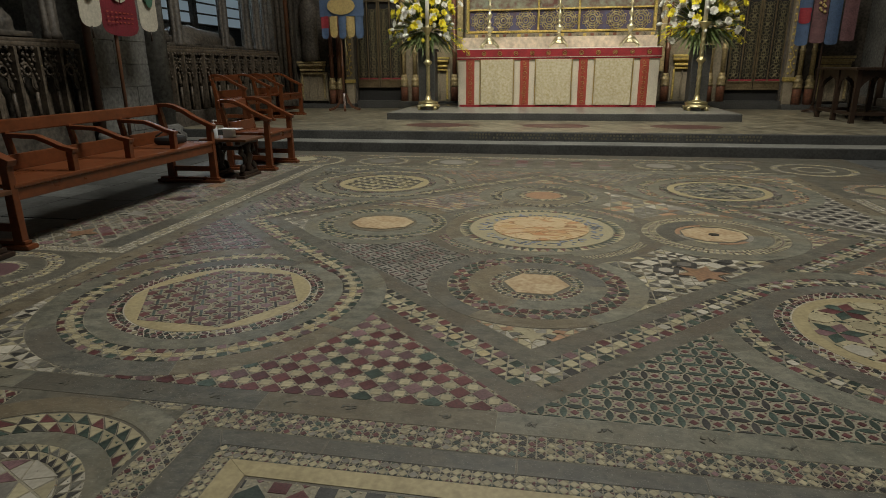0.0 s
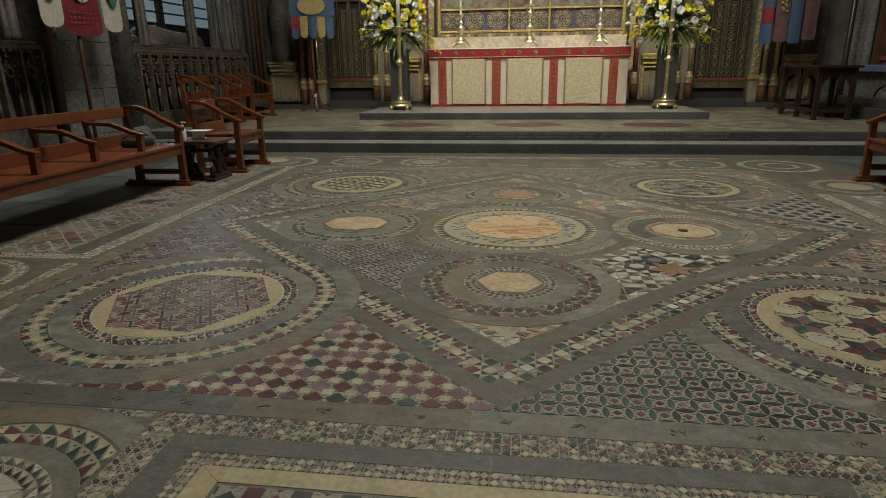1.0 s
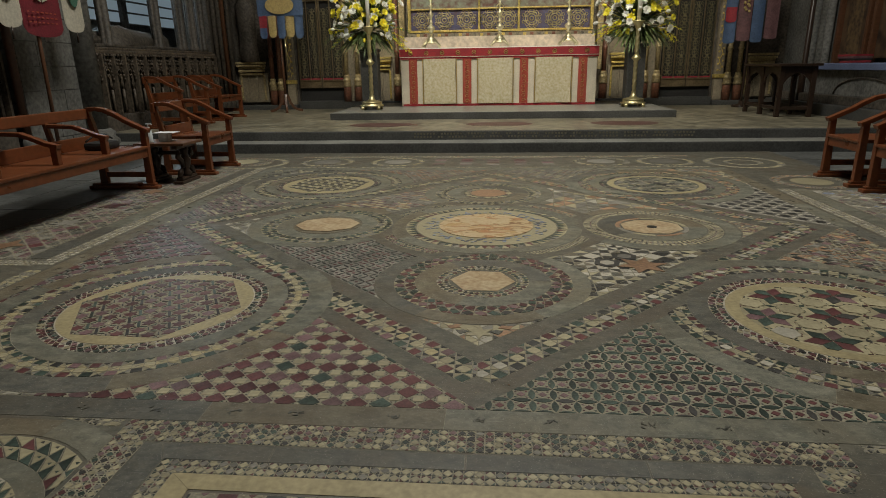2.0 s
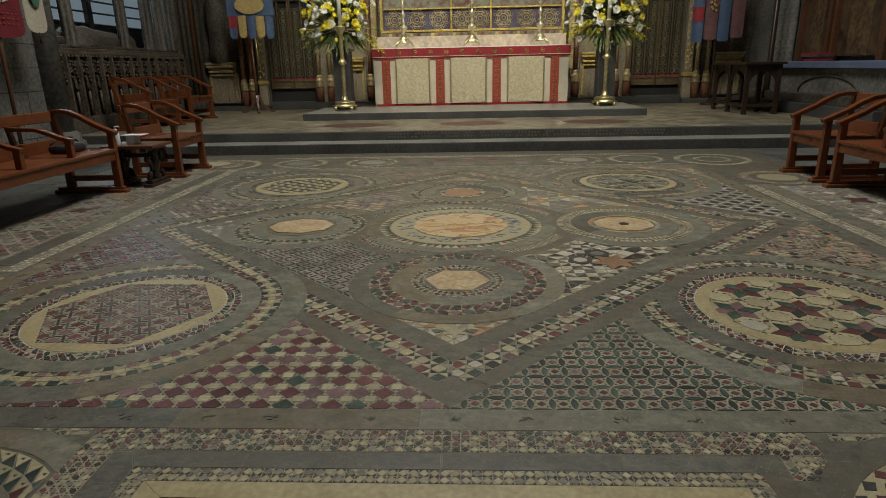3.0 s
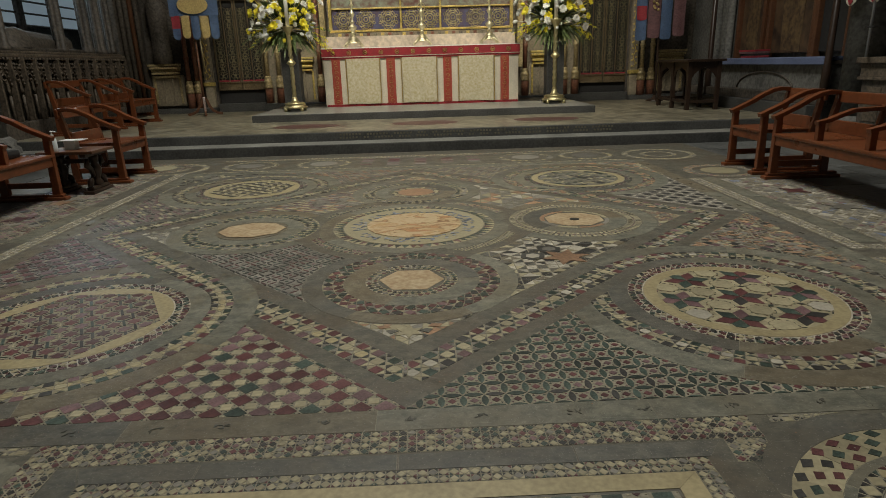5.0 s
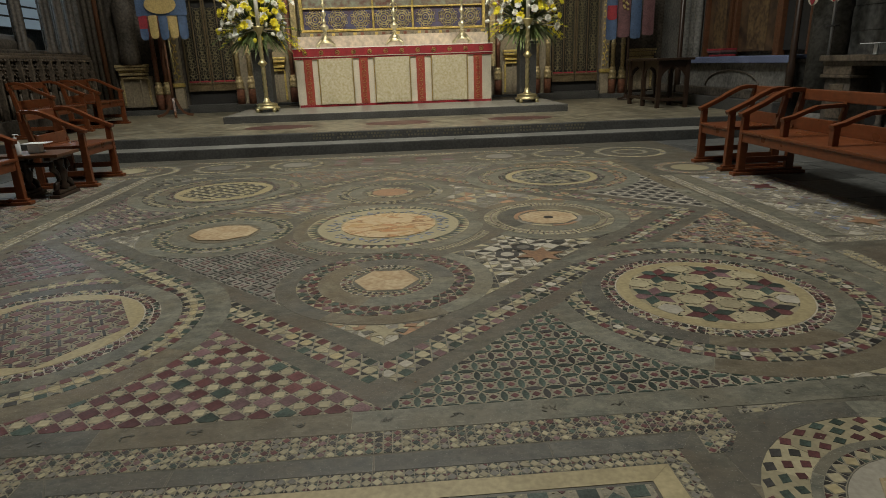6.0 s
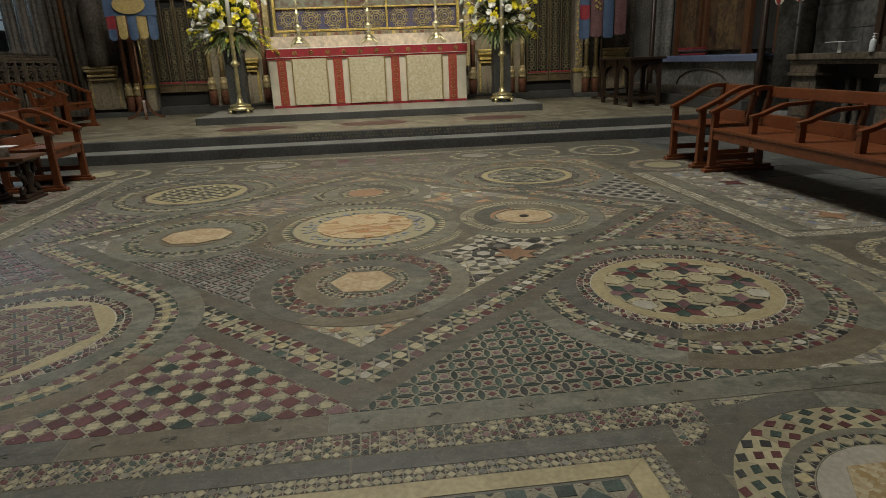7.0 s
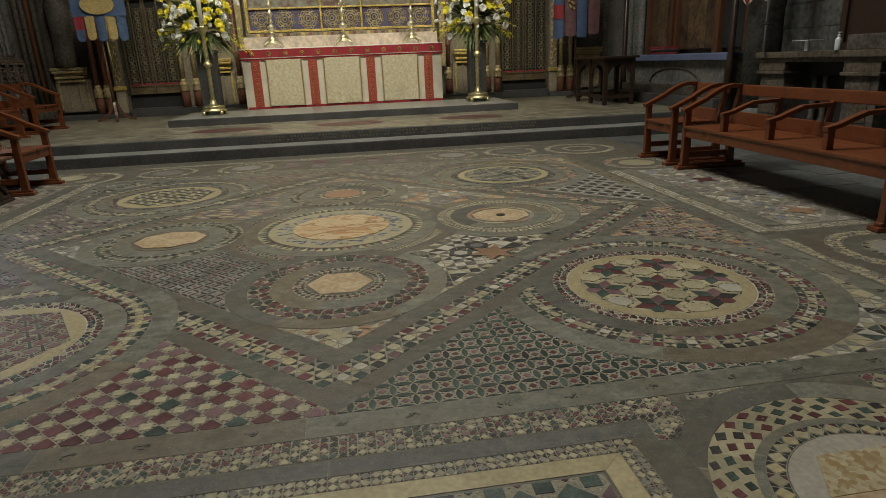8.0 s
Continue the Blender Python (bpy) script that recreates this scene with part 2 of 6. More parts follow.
# closing walls and vault
for nm, bx in (("wall_north", (-8.5, -8.2, YB, 12.3, -0.3, 12)), ("wall_south", (6.15, 6.45, YB, 12.3, -0.3, 12)), ("wall_west", (-8.5, 6.45, YB - 0.3, YB, -0.3, 12)), ("wall_east", (-8.5, 6.45, 12.0, 12.3, -0.3, 12))):
    part(nm, slab(*bx, 0), STONE, label="plain grey stone wall", kind="structure")
part("ceiling", slab(-8.5, 6.45, YB - 0.3, 12.3, 12.0, 12.3, 0), VAULT, label="pale stone vault", kind="structure")


# flagstones beside the pavement
fsn = random.Random(5)
for sx in (-1, 1):
    for i in range(3):
        y = -3.2 + fsn.uniform(0, 0.3)
        while y < 3.85:
            L = min(fsn.uniform(0.45, 1.0), 3.93 - y)
            x0, x1 = 3.67 + 0.72 * i, 3.67 + 0.72 * (i + 1)
            b = slab(min(sx * x0, sx * x1) + 0.004, max(sx * x0, sx * x1) - 0.004, y + 0.004, y + L - 0.004, -0.02, -0.003 + fsn.uniform(-0.002, 0.002), 0.004)
            part("flagstone", b, SLATE, ground)
            y += L


# ---- bench and chair ----
def seat_thing(name, label, category, seats, length, m, group=""):
    """Local x runs along the bench, y from its front to its back."""
    root = thing(name, label, category, m, group)
    D = 0.56
    part("seat", slab(0.03, length - 0.03, 0.0, D - 0.05, 0.405, 0.435, 0.008), OAK, root)
    part("front_rail", slab(0.05, length - 0.05, 0.012, 0.04, 0.325, 0.405, 0.005), OAK, root)
    part("back_rail", slab(0.04, length - 0.04, D - 0.06, D - 0.03, 0.435, 0.55, 0.006), OAK, root)
    part("top_rail", slab(-0.02, length + 0.02, D + 0.01, D + 0.045, 0.70, 0.80, 0.010), OAK, root)
    arm_path = [(-0.02, 0.575), (0.04, 0.60), (0.10, 0.628), (0.20, 0.675), (0.30, 0.735), (0.40, 0.78), (0.48, 0.795), (D + 0.02, 0.79)]
    for x in (0.0, length - 0.06):
        b = slab(x - 0.015, x + 0.075, -0.05, D + 0.12, 0.0, 0.035, 0.010)
        box(b, x, x + 0.06, -0.02, D + 0.09, 0.035, 0.06, 0.008)
        part("foot", b, OAK, root)
        part("front_leg", eased(extrude(bmesh.new(), [(0.0, 0.05), (0.075, 0.05), (0.062, 0.59), (0.005, 0.575)], "x", x + 0.004, x + 0.056)), OAK, root)
        part("back_leg", eased(extrude(bmesh.new(), [(D - 0.08, 0.05), (D - 0.0, 0.05), (D - 0.01, 0.44), (D + 0.05, 0.80), (D + 0.005, 0.80), (D - 0.07, 0.44)], "x", x + 0.004, x + 0.056)), OAK, root)
        part("arm", eased(band(bmesh.new(), arm_path, 0.040, "x", x - 0.006, x + 0.066)), OAK, root)
        part("side_stretcher", slab(x + 0.015, x + 0.045, 0.05, D - 0.05, 0.12, 0.175, 0.005), OAK, root)
    for k in range(1, seats):
        x = length * k / seats - 0.03
        part("arm_post", slab(x, x + 0.05, 0.03, 0.085, 0.43, 0.575, 0.006), OAK, root)
        part("divider_arm", eased(band(bmesh.new(), [(0.02, 0.578), (0.12, 0.60), (0.22, 0.64), (0.32, 0.675), (D + 0.0, 0.685)], 0.034, "x", x - 0.004, x + 0.054)), OAK, root)
        part("back_upright", eased(extrude(bmesh.new(), [(D - 0.045, 0.43), (D + 0.0, 0.43), (D + 0.045, 0.72), (D + 0.01, 0.72)], "x", x + 0.003, x + 0.047)), OAK, root)
    return root


seat_thing("pew_bench", "long orange-brown oak bench divided by curved armrests", "bench", 4, 2.50, pose(-3.37, -1.06, 0, 0, 0, 90), "oak sanctuary seats")
seat_thing("pew_bench", "long orange-brown oak bench divided by curved armrests", "bench", 4, 2.45, pose(3.37, 1.28, 0, 0, 0, -90), "oak sanctuary seats")
ARMCHAIR = "orange-brown oak armchair with sloping curved arms"
seat_thing("armchair", ARMCHAIR, "chair", 1, 0.68, pose(-3.14, 2.20, 0, 0, 0, 90), "oak sanctuary seats")
seat_thing("armchair", ARMCHAIR, "chair", 1, 0.62, pose(3.38, 2.10, 0, 0, 0, -90), "oak sanctuary seats")
for y in (5.0, 6.4):
    seat_thing("armchair", ARMCHAIR + " on the platform", "chair", 1, 0.95, pose(-4.85, y, ZP, 0, 0, 90), "oak sanctuary seats")

DARKCRIMSON = material("deep_crimson_silk", (0.17, 0.016, 0.026), 0.65, 0, 0.3, 60, 0.3, 6)
CRIMSON = material("crimson_damask", (0.29, 0.020, 0.026), 0.7, 0, 0.25, 70, 0.3, 8)
ORPHREY = material("gold_on_red_orphrey", (0.30, 0.03, 0.022), 0.55, 0.0, 0.3, 60, 0.3, 20, colour2=(0.30, 0.085, 0.045))
BROCADE = material("gold_flowered_brocade", (0.58, 0.53, 0.40), 0.5, 0, 0.08, 24, 0.6, 22, colour2=(0.47, 0.40, 0.22))
GOLDTHREAD = material("gold_braid", (0.45, 0.32, 0.11), 0.45, 0.5, 0.2, 60, 0.3, 8)
LAPIS = material("blue_mosaic", (0.085, 0.095, 0.18), 0.35, 0.1, 0.4, 60, 0.3, 9, colour2=(0.13, 0.085, 0.10))
MOSAIC = material("dull_glass_mosaic", (0.22, 0.20, 0.13), 0.35, 0.2, 0.5, 45, 0.3, 6, colour2=(0.08, 0.06, 0.06))
BLUEBANNER = material("blue_banner_silk", (0.07, 0.115, 0.21), 0.6, 0, 0.25, 40, 0.3, 8)
REDBANNER = material("red_banner_silk", (0.30, 0.03, 0.04), 0.6, 0, 0.25, 40, 0.3, 8)
MAUVE = material("faded_mauve_silk", (0.16, 0.08, 0.085), 0.7, 0, 0.3, 40, 0.3, 8)
CREAMSILK = material("cream_silk", (0.50, 0.46, 0.37), 0.6, 0, 0.15, 40, 0.3, 5)
YELLOWSILK = material("gold_silk", (0.48, 0.36, 0.14), 0.6, 0, 0.2, 40, 0.3, 5)
HERALDGREEN = material("green_shield_cloth", (0.06, 0.15, 0.10), 0.7, 0, 0.3, 40, 0.2, 6)
PALESTONE = material("pale_niche_stone", (0.27, 0.225, 0.155), 0.65, 0, 0.3, 22, 0.3, 2.5)
YELLOWPETAL = material("yellow_petal", (0.78, 0.68, 0.04), 0.55, 0, 0.2, 30, 0.1, 12)
WHITEPETAL = material("white_petal", (0.75, 0.74, 0.68), 0.55, 0, 0.08, 30, 0.1, 12)
LEAF = material("flower_leaf", (0.15, 0.20, 0.07), 0.5, 0, 0.5, 20, 0.1, 10)
STEEL = material("steel_pole", (0.45, 0.46, 0.47), 0.35, 0.9, 0.1, 20, 0.05, 4)
PAINTING = material("old_panel_painting", (0.09, 0.055, 0.03), 0.45, 0, 0.5, 6, 0.1, 2.2, colour2=(0.03, 0.02, 0.016))
frnd = random.Random(21)


# ---- altar with its frontal ----
AX, AY = 0.095, 8.1
altar = thing("altar", "high altar with crimson and cream brocade frontal", "altar", pose(AX, AY, ZD))
part("body", slab(-1.93, 1.93, 0.012, 0.85, 0, 1.09, 0.01), WHITECLOTH, altar)
part("altar_top", slab(-1.955, 1.955, -0.02, 0.86, 1.09, 1.118, 0.006), WHITE, altar, "white linen over the altar slab")


def cloth(bm, x0, x1, z0, z1, y, deep=0.006, folds=5.0, seed=0.0, n=14):
    """A hanging cloth with slight folds and a real back."""
    m = max(3, int((z1 - z0) / 0.08))
    def pt(i, j, back):
        x, z = x0 + (x1 - x0) * i / n, z0 + (z1 - z0) * j / m
        d = deep * noise.noise(Vector((x * folds, seed, z * folds * 0.5))) * (1.4 - j / m)
        return bm.verts.new((x, y + d + (0.006 if back else 0), z))
    for back in (0, 1):
        g = [[pt(i, j, back) for j in range(m + 1)] for i in range(n + 1)]
        for i in range(n):
            for j in range(m):
                q = (g[i][j], g[i + 1][j], g[i + 1][j + 1], g[i][j + 1])
                bm.faces.new(q if not back else q[::-1]).smooth = True
    return bm


def cl(c):
    return (c - 572) / 278


part("frontal_ground", cloth(bmesh.new(), -1.92, 1.92, 0.03, 0.93, 0.0, 0.012, 6, 1), WHITECLOTH, altar, "cream silk frontal")
part("hem", cloth(bmesh.new(), -1.90, 1.92, 0.0, 0.042, -0.012, 0.004, 6, 2, 24), CRIMSON, altar, "crimson hem")
part("superfrontal", cloth(bmesh.new(), -1.95, 1.95, 0.945, 1.10, -0.028, 0.005, 3, 3, 24), CRIMSON, altar, "crimson superfrontal with gold devices")
part("fringe", cloth(bmesh.new(), -1.95, 1.95, 0.905, 0.948, -0.024, 0.006, 22, 4, 60), CRIMSON, altar, "crimson fringe")
part("braid", slab(-1.95, 1.95, -0.038, -0.030, 0.940, 0.952, 0.002), CREAMSILK, altar, "pale braid")
for c0, c1 in ((82, 128), (380, 428), (692, 738), (1008, 1055)):
    o = part("orphrey", cloth(bmesh.new(), cl(c0), cl(c1), 0.045, 0.91, -0.018, 0.006, 7, c0 * 0.1, 5), ORPHREY, altar, "red orphrey worked in gold")
    for i in range(9):
        z = 0.10 + i * 0.092
        xm = (cl(c0) + cl(c1)) / 2
        part("scroll", tube(bmesh.new(), [(xm + 0.045 * math.cos(t) * (1 - 0.07 * k), -0.028, z + 0.035 * math.sin(t) * (1 - 0.07 * k)) for k, t in enumerate([0.7 * q + i for q in range(9)])], 0.0042, 5), GOLDTHREAD, o)
for c0, c1 in ((165, 340), (467, 652), (780, 968)):
    part("brocade_panel", cloth(bmesh.new(), cl(c0), cl(c1), 0.05, 0.91, -0.034, 0.022, 6, c0 * 0.37, 18), BROCADE, altar, "cream and gold flowered brocade")
    for c in (c0 - 5, c1 + 5):
        part("gold_braid", slab(cl(c) - 0.009, cl(c) + 0.009, -0.046, -0.012, 0.05, 0.91, 0.002), GOLDTHREAD, altar)
for i in range(12):
    x = -1.72 + i * 0.313
    b = bmesh.new()
    tube(b, [(x + 0.042 * math.cos(t), -0.036, 1.022 + 0.038 * math.sin(t)) for t in (k * math.pi / 5 for k in range(10))], 0.005, 5, True)
    tube(b, [(x - 0.03, -0.036, 1.0), (x, -0.036, 1.035), (x + 0.03, -0.036, 1.0)], 0.005, 5)
    tube(b, [(x - 0.03, -0.036, 1.04), (x, -0.036, 1.005), (x + 0.03, -0.036, 1.04)], 0.005, 5)
    part("gold_device", b, GOLDTHREAD, altar)

gradine = tagged(part("altar_shelf", slab(AX - 1.96, AX + 1.98, 8.92, 9.35, ZD, 1.735, 0.008), ALABASTER, label="pale veined alabaster shelf behind the altar"), category="shelf")


def table_candlestick(x, cross=False):
    root = thing("altar_cross" if cross else "altar_candlestick", "gilt altar cross on a scrolled foot" if cross else "silver-gilt altar candlestick on scrolled feet", "cross" if cross else "candlestick", pose(x, 8.5, ZD + 1.118))
    for k in range(4):
        t = radians(-45 + 90 * k)
        b = tube(bmesh.new(), [(r * math.cos(t), r * math.sin(t), z) for r, z in ((0.225, 0.016), (0.235, 0.045), (0.20, 0.085), (0.15, 0.105), (0.09, 0.15))], [0.018, 0.024, 0.022, 0.03, 0.045], 8)
        part("scrolled_foot", b, SILVERGILT, root)
    part("base", lathe(bmesh.new(), [(0.125, 0.09), (0.13, 0.10), (0.10, 0.125), (0.085, 0.16), (0.09, 0.185), (0.06, 0.215), (0.03, 0.255)], 16), SILVERGILT, root)
    part("shaft", lathe(bmesh.new(), [(0.03, 0.25), (0.028, 0.27), (0.052, 0.285), (0.028, 0.30), (0.045, 0.335), (0.082, 0.375), (0.078, 0.41), (0.03, 0.445), (0.026, 0.47), (0.05, 0.49), (0.026, 0.51), (0.022, 0.58), (0.048, 0.62), (0.056, 0.65), (0.024, 0.69), (0.022, 0.78), (0.045, 0.81), (0.022, 0.84), (0.028, 0.95)], 16), SILVERGILT, root)
    if cross:
        b = slab(-0.024, 0.024, -0.012, 0.012, 0.95, 1.65, 0.004)
        box(b, -0.20, 0.20, -0.012, 0.012, 1.32, 1.368, 0.004)
        part("cross", b, SILVERGILT, root)
        b = tube(bmesh.new(), [(0.075 * math.cos(t), 0, 0.74 + 0.075 * math.sin(t)) for t in (k * math.pi / 6 for k in range(12))], 0.012, 6, True)
        part("knop_ring", b, SILVERGILT, root)
    else:
        part("drip_pan", lathe(bmesh.new(), [(0.02, 0.95), (0.085, 0.98), (0.088, 0.992), (0.03, 0.995)], 16), SILVERGILT, root)
        part("candle", lathe(bmesh.new(), [(0.026, 0.995), (0.026, 1.5), (0.004, 1.51)], 12), WHITE, root, "white wax candle")
    return root


table_candlestick(-1.25)
table_candlestick(1.49)
table_candlestick(0.13, True)

# ---- retable above the altar ----
ret = thing("retable", "gilded retable with blue and gold mosaic panels", "altarpiece", pose(0.125, 9.36, 1.735))
part("panel_back", slab(-2.0, 2.02, 0.05, 0.12, 0.0, 2.6, 0), MOSAIC, ret)
part("sill", slab(-1.98, 2.0, -0.03, 0.06, 0.0, 0.09, 0.006), PALESTONE, ret)
for i in range(26):
    x = -1.93 + i * 0.152
    part("sill_tile", slab(x, x + 0.07, -0.037, -0.028, 0.022, 0.078, 0.002), (MOSAIC, GOLD, REDMARBLE)[i % 3], ret)
for z, h in ((0.105, 0.045), (0.555, 0.03), (1.25, 0.03), (2.5, 0.06)):
    part("gilt_rail", slab(-1.92, 1.94, -0.02, 0.05, z, z + h, 0.006), GOLD, ret)
for x, w in ((-1.93, 0.06), (-0.43, 0.04), (0.41, 0.04), (1.93, 0.06)):
    part("gilt_mullion", slab(x - w / 2, x + w / 2, -0.028, 0.05, 0.10, 2.5, 0.006), GOLD, ret)
for x0, x1 in ((-1.89, -0.46), (-0.40, 0.38), (0.44, 1.89)):
    p = part("mosaic_panel", slab(x0, x1, 0.03, 0.052, 0.155, 0.55, 0), LAPIS, ret, "deep blue and gold mosaic panel")
    n = max(1, round((x1 - x0) / 0.47))
    for i in range(n):
        xm, zm = x0 + (x1 - x0) * (i + 0.5) / n, 0.353
        b = bmesh.new()
        for k in range(8):
            t = k * math.pi / 4
            tube(b, [(xm + 0.135 * math.cos(t) + 0.05 * math.cos(q), 0.026, zm + 0.135 * math.sin(t) + 0.05 * math.sin(q)) for q in (j * math.pi / 4 for j in range(8))], 0.010, 4, True)
        for k in range(8):
            t = (k + 0.5) * math.pi / 4
            tube(b, [(xm + 0.19 * math.cos(t) + 0.028 * math.cos(q), 0.026, zm + 0.175 * math.sin(t) + 0.028 * math.sin(q)) for q in (j * math.pi / 3 for j in range(6))], 0.009, 4, True)
        for r in (0.04, 0.085, 0.135):
            tube(b, [(xm + r * math.cos(q), 0.024, zm + r * math.sin(q)) for q in (j * math.pi / 8 for j in range(16))], 0.012, 4, True)
        part("gilt_rosette", b, PALEGOLD, p)
for x0, x1 in ((-1.89, -0.46), (-0.40, 0.38), (0.44, 1.89)):
    part("figure_panel", slab(x0, x1, 0.03, 0.052, 0.59, 1.25, 0), material("muted_mosaic_scene", (0.20, 0.22, 0.17), 0.4, 0.1, 0.5, 12, 0.2, 4, colour2=(0.16, 0.07, 0.06)), ret, "dull coloured mosaic scene of plain shapes")
for x in (-2.1, 2.12):
    part("outer_pilaster", slab(x - 0.06, x + 0.06, -0.03, 0.12, -0.7, 2.6, 0.01), DULLGOLD, ret)

# ---- carved screen with its two doors ----
screen = part("wall_screen", slab(-5.9, -4.43, YS + 0.10, YS + 0.3, ZP, 8.0, 0), DARKSTONE, label="carved stone altar screen, partly gilded", kind="structure")
part("screen_middle", slab(-3.34, 3.60, YS + 0.10, YS + 0.3, ZP, 8.0, 0), PALESTONE, screen)
part("screen_end", slab(4.68, 6.14, YS + 0.10, YS + 0.3, ZP, 8.0, 0), DARKSTONE, screen)
part("screen_head", slab(-4.43, -3.34, YS + 0.10, YS + 0.3, 3.2, 8.0, 0), DARKSTONE, screen)
part("screen_head", slab(3.60, 4.68, YS + 0.10, YS + 0.3, 3.2, 8.0, 0), DARKSTONE, screen)
part("skirting", slab(-5.9, -4.43, YS - 0.18, YS + 0.1, ZP, ZP + 0.10, 0.01), DARKSTEP, screen)
part("skirting", slab(-3.34, -2.05, YS - 0.18, YS + 0.1, ZP, ZP + 0.16, 0.01), DARKSTEP, screen)
part("skirting", slab(2.25, 3.60, YS - 0.18, YS + 0.1, ZP, ZP + 0.16, 0.01), DARKSTEP, screen)
part("skirting", slab(4.68, 6.1, YS - 0.18, YS + 0.1, ZP, ZP + 0.10, 0.01), DARKSTEP, screen)


def grille_door(x0, x1, zb):
    root = thing("grille_door", "closed double door of gilded openwork grille", "door", pose(x0, YS + 0.13, zb), "screen doors")
    w = x1 - x0
    part("threshold_step", slab(0, w, -0.15, 0.15, ZP - zb, ZP - zb + 0.17, 0.008), DARKSTEP, root)
    # a black sheet stands in for the shade behind the openwork
    part("dark_recess", slab(0, w, 0.05, 0.09, ZP - zb + 0.17, 2.5, 0), BLACK, root, "black sheet for the shade behind the grille")
    for k in range(2):
        a = w * k / 2
        leaf = part("door_leaf", slab(a + 0.008, a + 0.035, -0.02, 0.02, 0.0, 2.4, 0.004), BRONZE, root)
        part("stile", slab(a + w / 2 - 0.035, a + w / 2 - 0.008, -0.02, 0.02, 0, 2.4, 0.004), BRONZE, leaf)
        part("stile", slab(a + w / 4 - 0.013, a + w / 4 + 0.013, -0.015, 0.015, 0.18, 2.4, 0.004), BRONZE, leaf)
        for z, h in ((0.0, 0.03), (0.15, 0.03), (1.85, 0.03), (2.05, 0.03)):
            part("rail", slab(a + 0.03, a + w / 2 - 0.03, -0.02, 0.02, z, z + h, 0.004), BRONZE, leaf)
        part("kick_panel", slab(a + 0.03, a + w / 2 - 0.03, 0.0, 0.015, 0.03, 0.15, 0), BRONZE, leaf)
        part("red_line", slab(a + 0.03, a + w / 2 - 0.03, -0.012, 0.01, 0.185, 0.215, 0.002), REDBANNER, leaf)
        for c in range(2):
            cx, hw = a + w * (0.125 + 0.25 * c), w * 0.100
            b = bmesh.new()
            step_z = hw * 1.55
            for r in range(int(1.6 / step_z)):
                z = 0.30 + r * step_z
                for dx, dz in ((hw * 0.45, 0), (-hw * 0.45, 0), (0, hw * 0.45), (0, -hw * 0.45)):
                    tube(b, [(cx + dx + hw * 0.42 * math.cos(q), 0, z + dz + hw * 0.42 * math.sin(q)) for q in (j * math.pi / 4 for j in range(8))], 0.0075, 4, True)
                for sx in (-1, 1):
                    tube(b, [(cx + sx * hw * 0.95, 0, z + hw * 0.78 - hw * 0.3), (cx + sx * hw * 0.5, 0, z + hw * 0.78), (cx + sx * hw * 0.95, 0, z + hw * 0.78 + hw * 0.3)], 0.007, 4)
                tube(b, [(cx, 0, z - hw * 0.75), (cx, 0, z + hw * 0.75)], 0.005, 4)
            part("openwork", b, OPENWORK, leaf, "gilded quatrefoil openwork")
    return root


grille_door(-4.41, -3.36, 0.71)
grille_door(3.63, 4.70, 0.64)


def column_cluster(xs, y, zb, top, shaft_mat, red=True):
    """A clustered pier: for each shaft a red block, gilt mouldings and the shaft."""
    for x in xs:
        root = thing("screen_shaft", "red marble shaft with gilt moulded base", "column", pose(x, y, zb), "shafts of the altar screen")
        part("block", lathe(bmesh.new(), [(0.085, 0.0), (0.085, 0.30), (0.078, 0.32)], 8), REDMARBLE if red else DARKSTONE, root)
        part("base", lathe(bmesh.new(), [(0.09, 0.32), (0.095, 0.35), (0.08, 0.38), (0.082, 0.44), (0.095, 0.46), (0.075, 0.49), (0.062, 0.53), (0.07, 0.55), (0.05, 0.58)], 12), DULLGOLD, root, "gilt moulded base")
        part("shaft", lathe(bmesh.new(), [(0.046, 0.58), (0.046, 1.02), (0.06, 1.04), (0.06, 1.08), (0.046, 1.10), (0.046, top)], 12), shaft_mat, root)


column_cluster((-4.98, -4.80), YS - 0.04, ZP + 0.10, 3.2, REDMARBLE)
column_cluster((-3.27, -3.02), YS - 0.04, ZP + 0.16, 3.2, DULLGOLD)
column_cluster((-2.12,), YS - 0.04, ZP + 0.16, 3.2, REDMARBLE)
column_cluster((2.38,), YS - 0.04, ZP + 0.16, 3.2, REDMARBLE)
column_cluster((3.25, 3.50), YS - 0.04, ZP + 0.16, 3.2, DULLGOLD)
column_cluster((4.98, 5.20), YS - 0.04, ZP + 0.10, 3.2, DULLGOLD)
for x0, x1 in ((-4.66, -4.47), (4.72, 4.90)):
    j = thing("carved_jamb", "gilded door jamb carved with a running leaf", "door jamb", pose(0, YS - 0.02, ZP + 0.1))
    part("jamb", slab(x0, x1, 0, 0.12, 0, 3.0, 0.015), PALESTONE, j)
    b = bmesh.new()
    xm = (x0 + x1) / 2
    tube(b, [(xm + 0.03 * math.sin(q * 1.3), -0.005, 0.6 + q * 0.06) for q in range(38)], 0.010, 5)
    for q in range(36):
        r = bmesh.ops.create_icosphere(b, subdivisions=1, radius=0.026)
        bmesh.ops.translate(b, verts=r["verts"], vec=(xm + 0.045 * (1 if q % 2 else -1), 0, 0.62 + q * 0.063))
    part("leaf_trail", b, GOLD, j)
    part("jamb_base", slab(x0 - 0.02, x1 + 0.02, -0.03, 0.1, 0.46, 0.54, 0.012), GOLD, j)


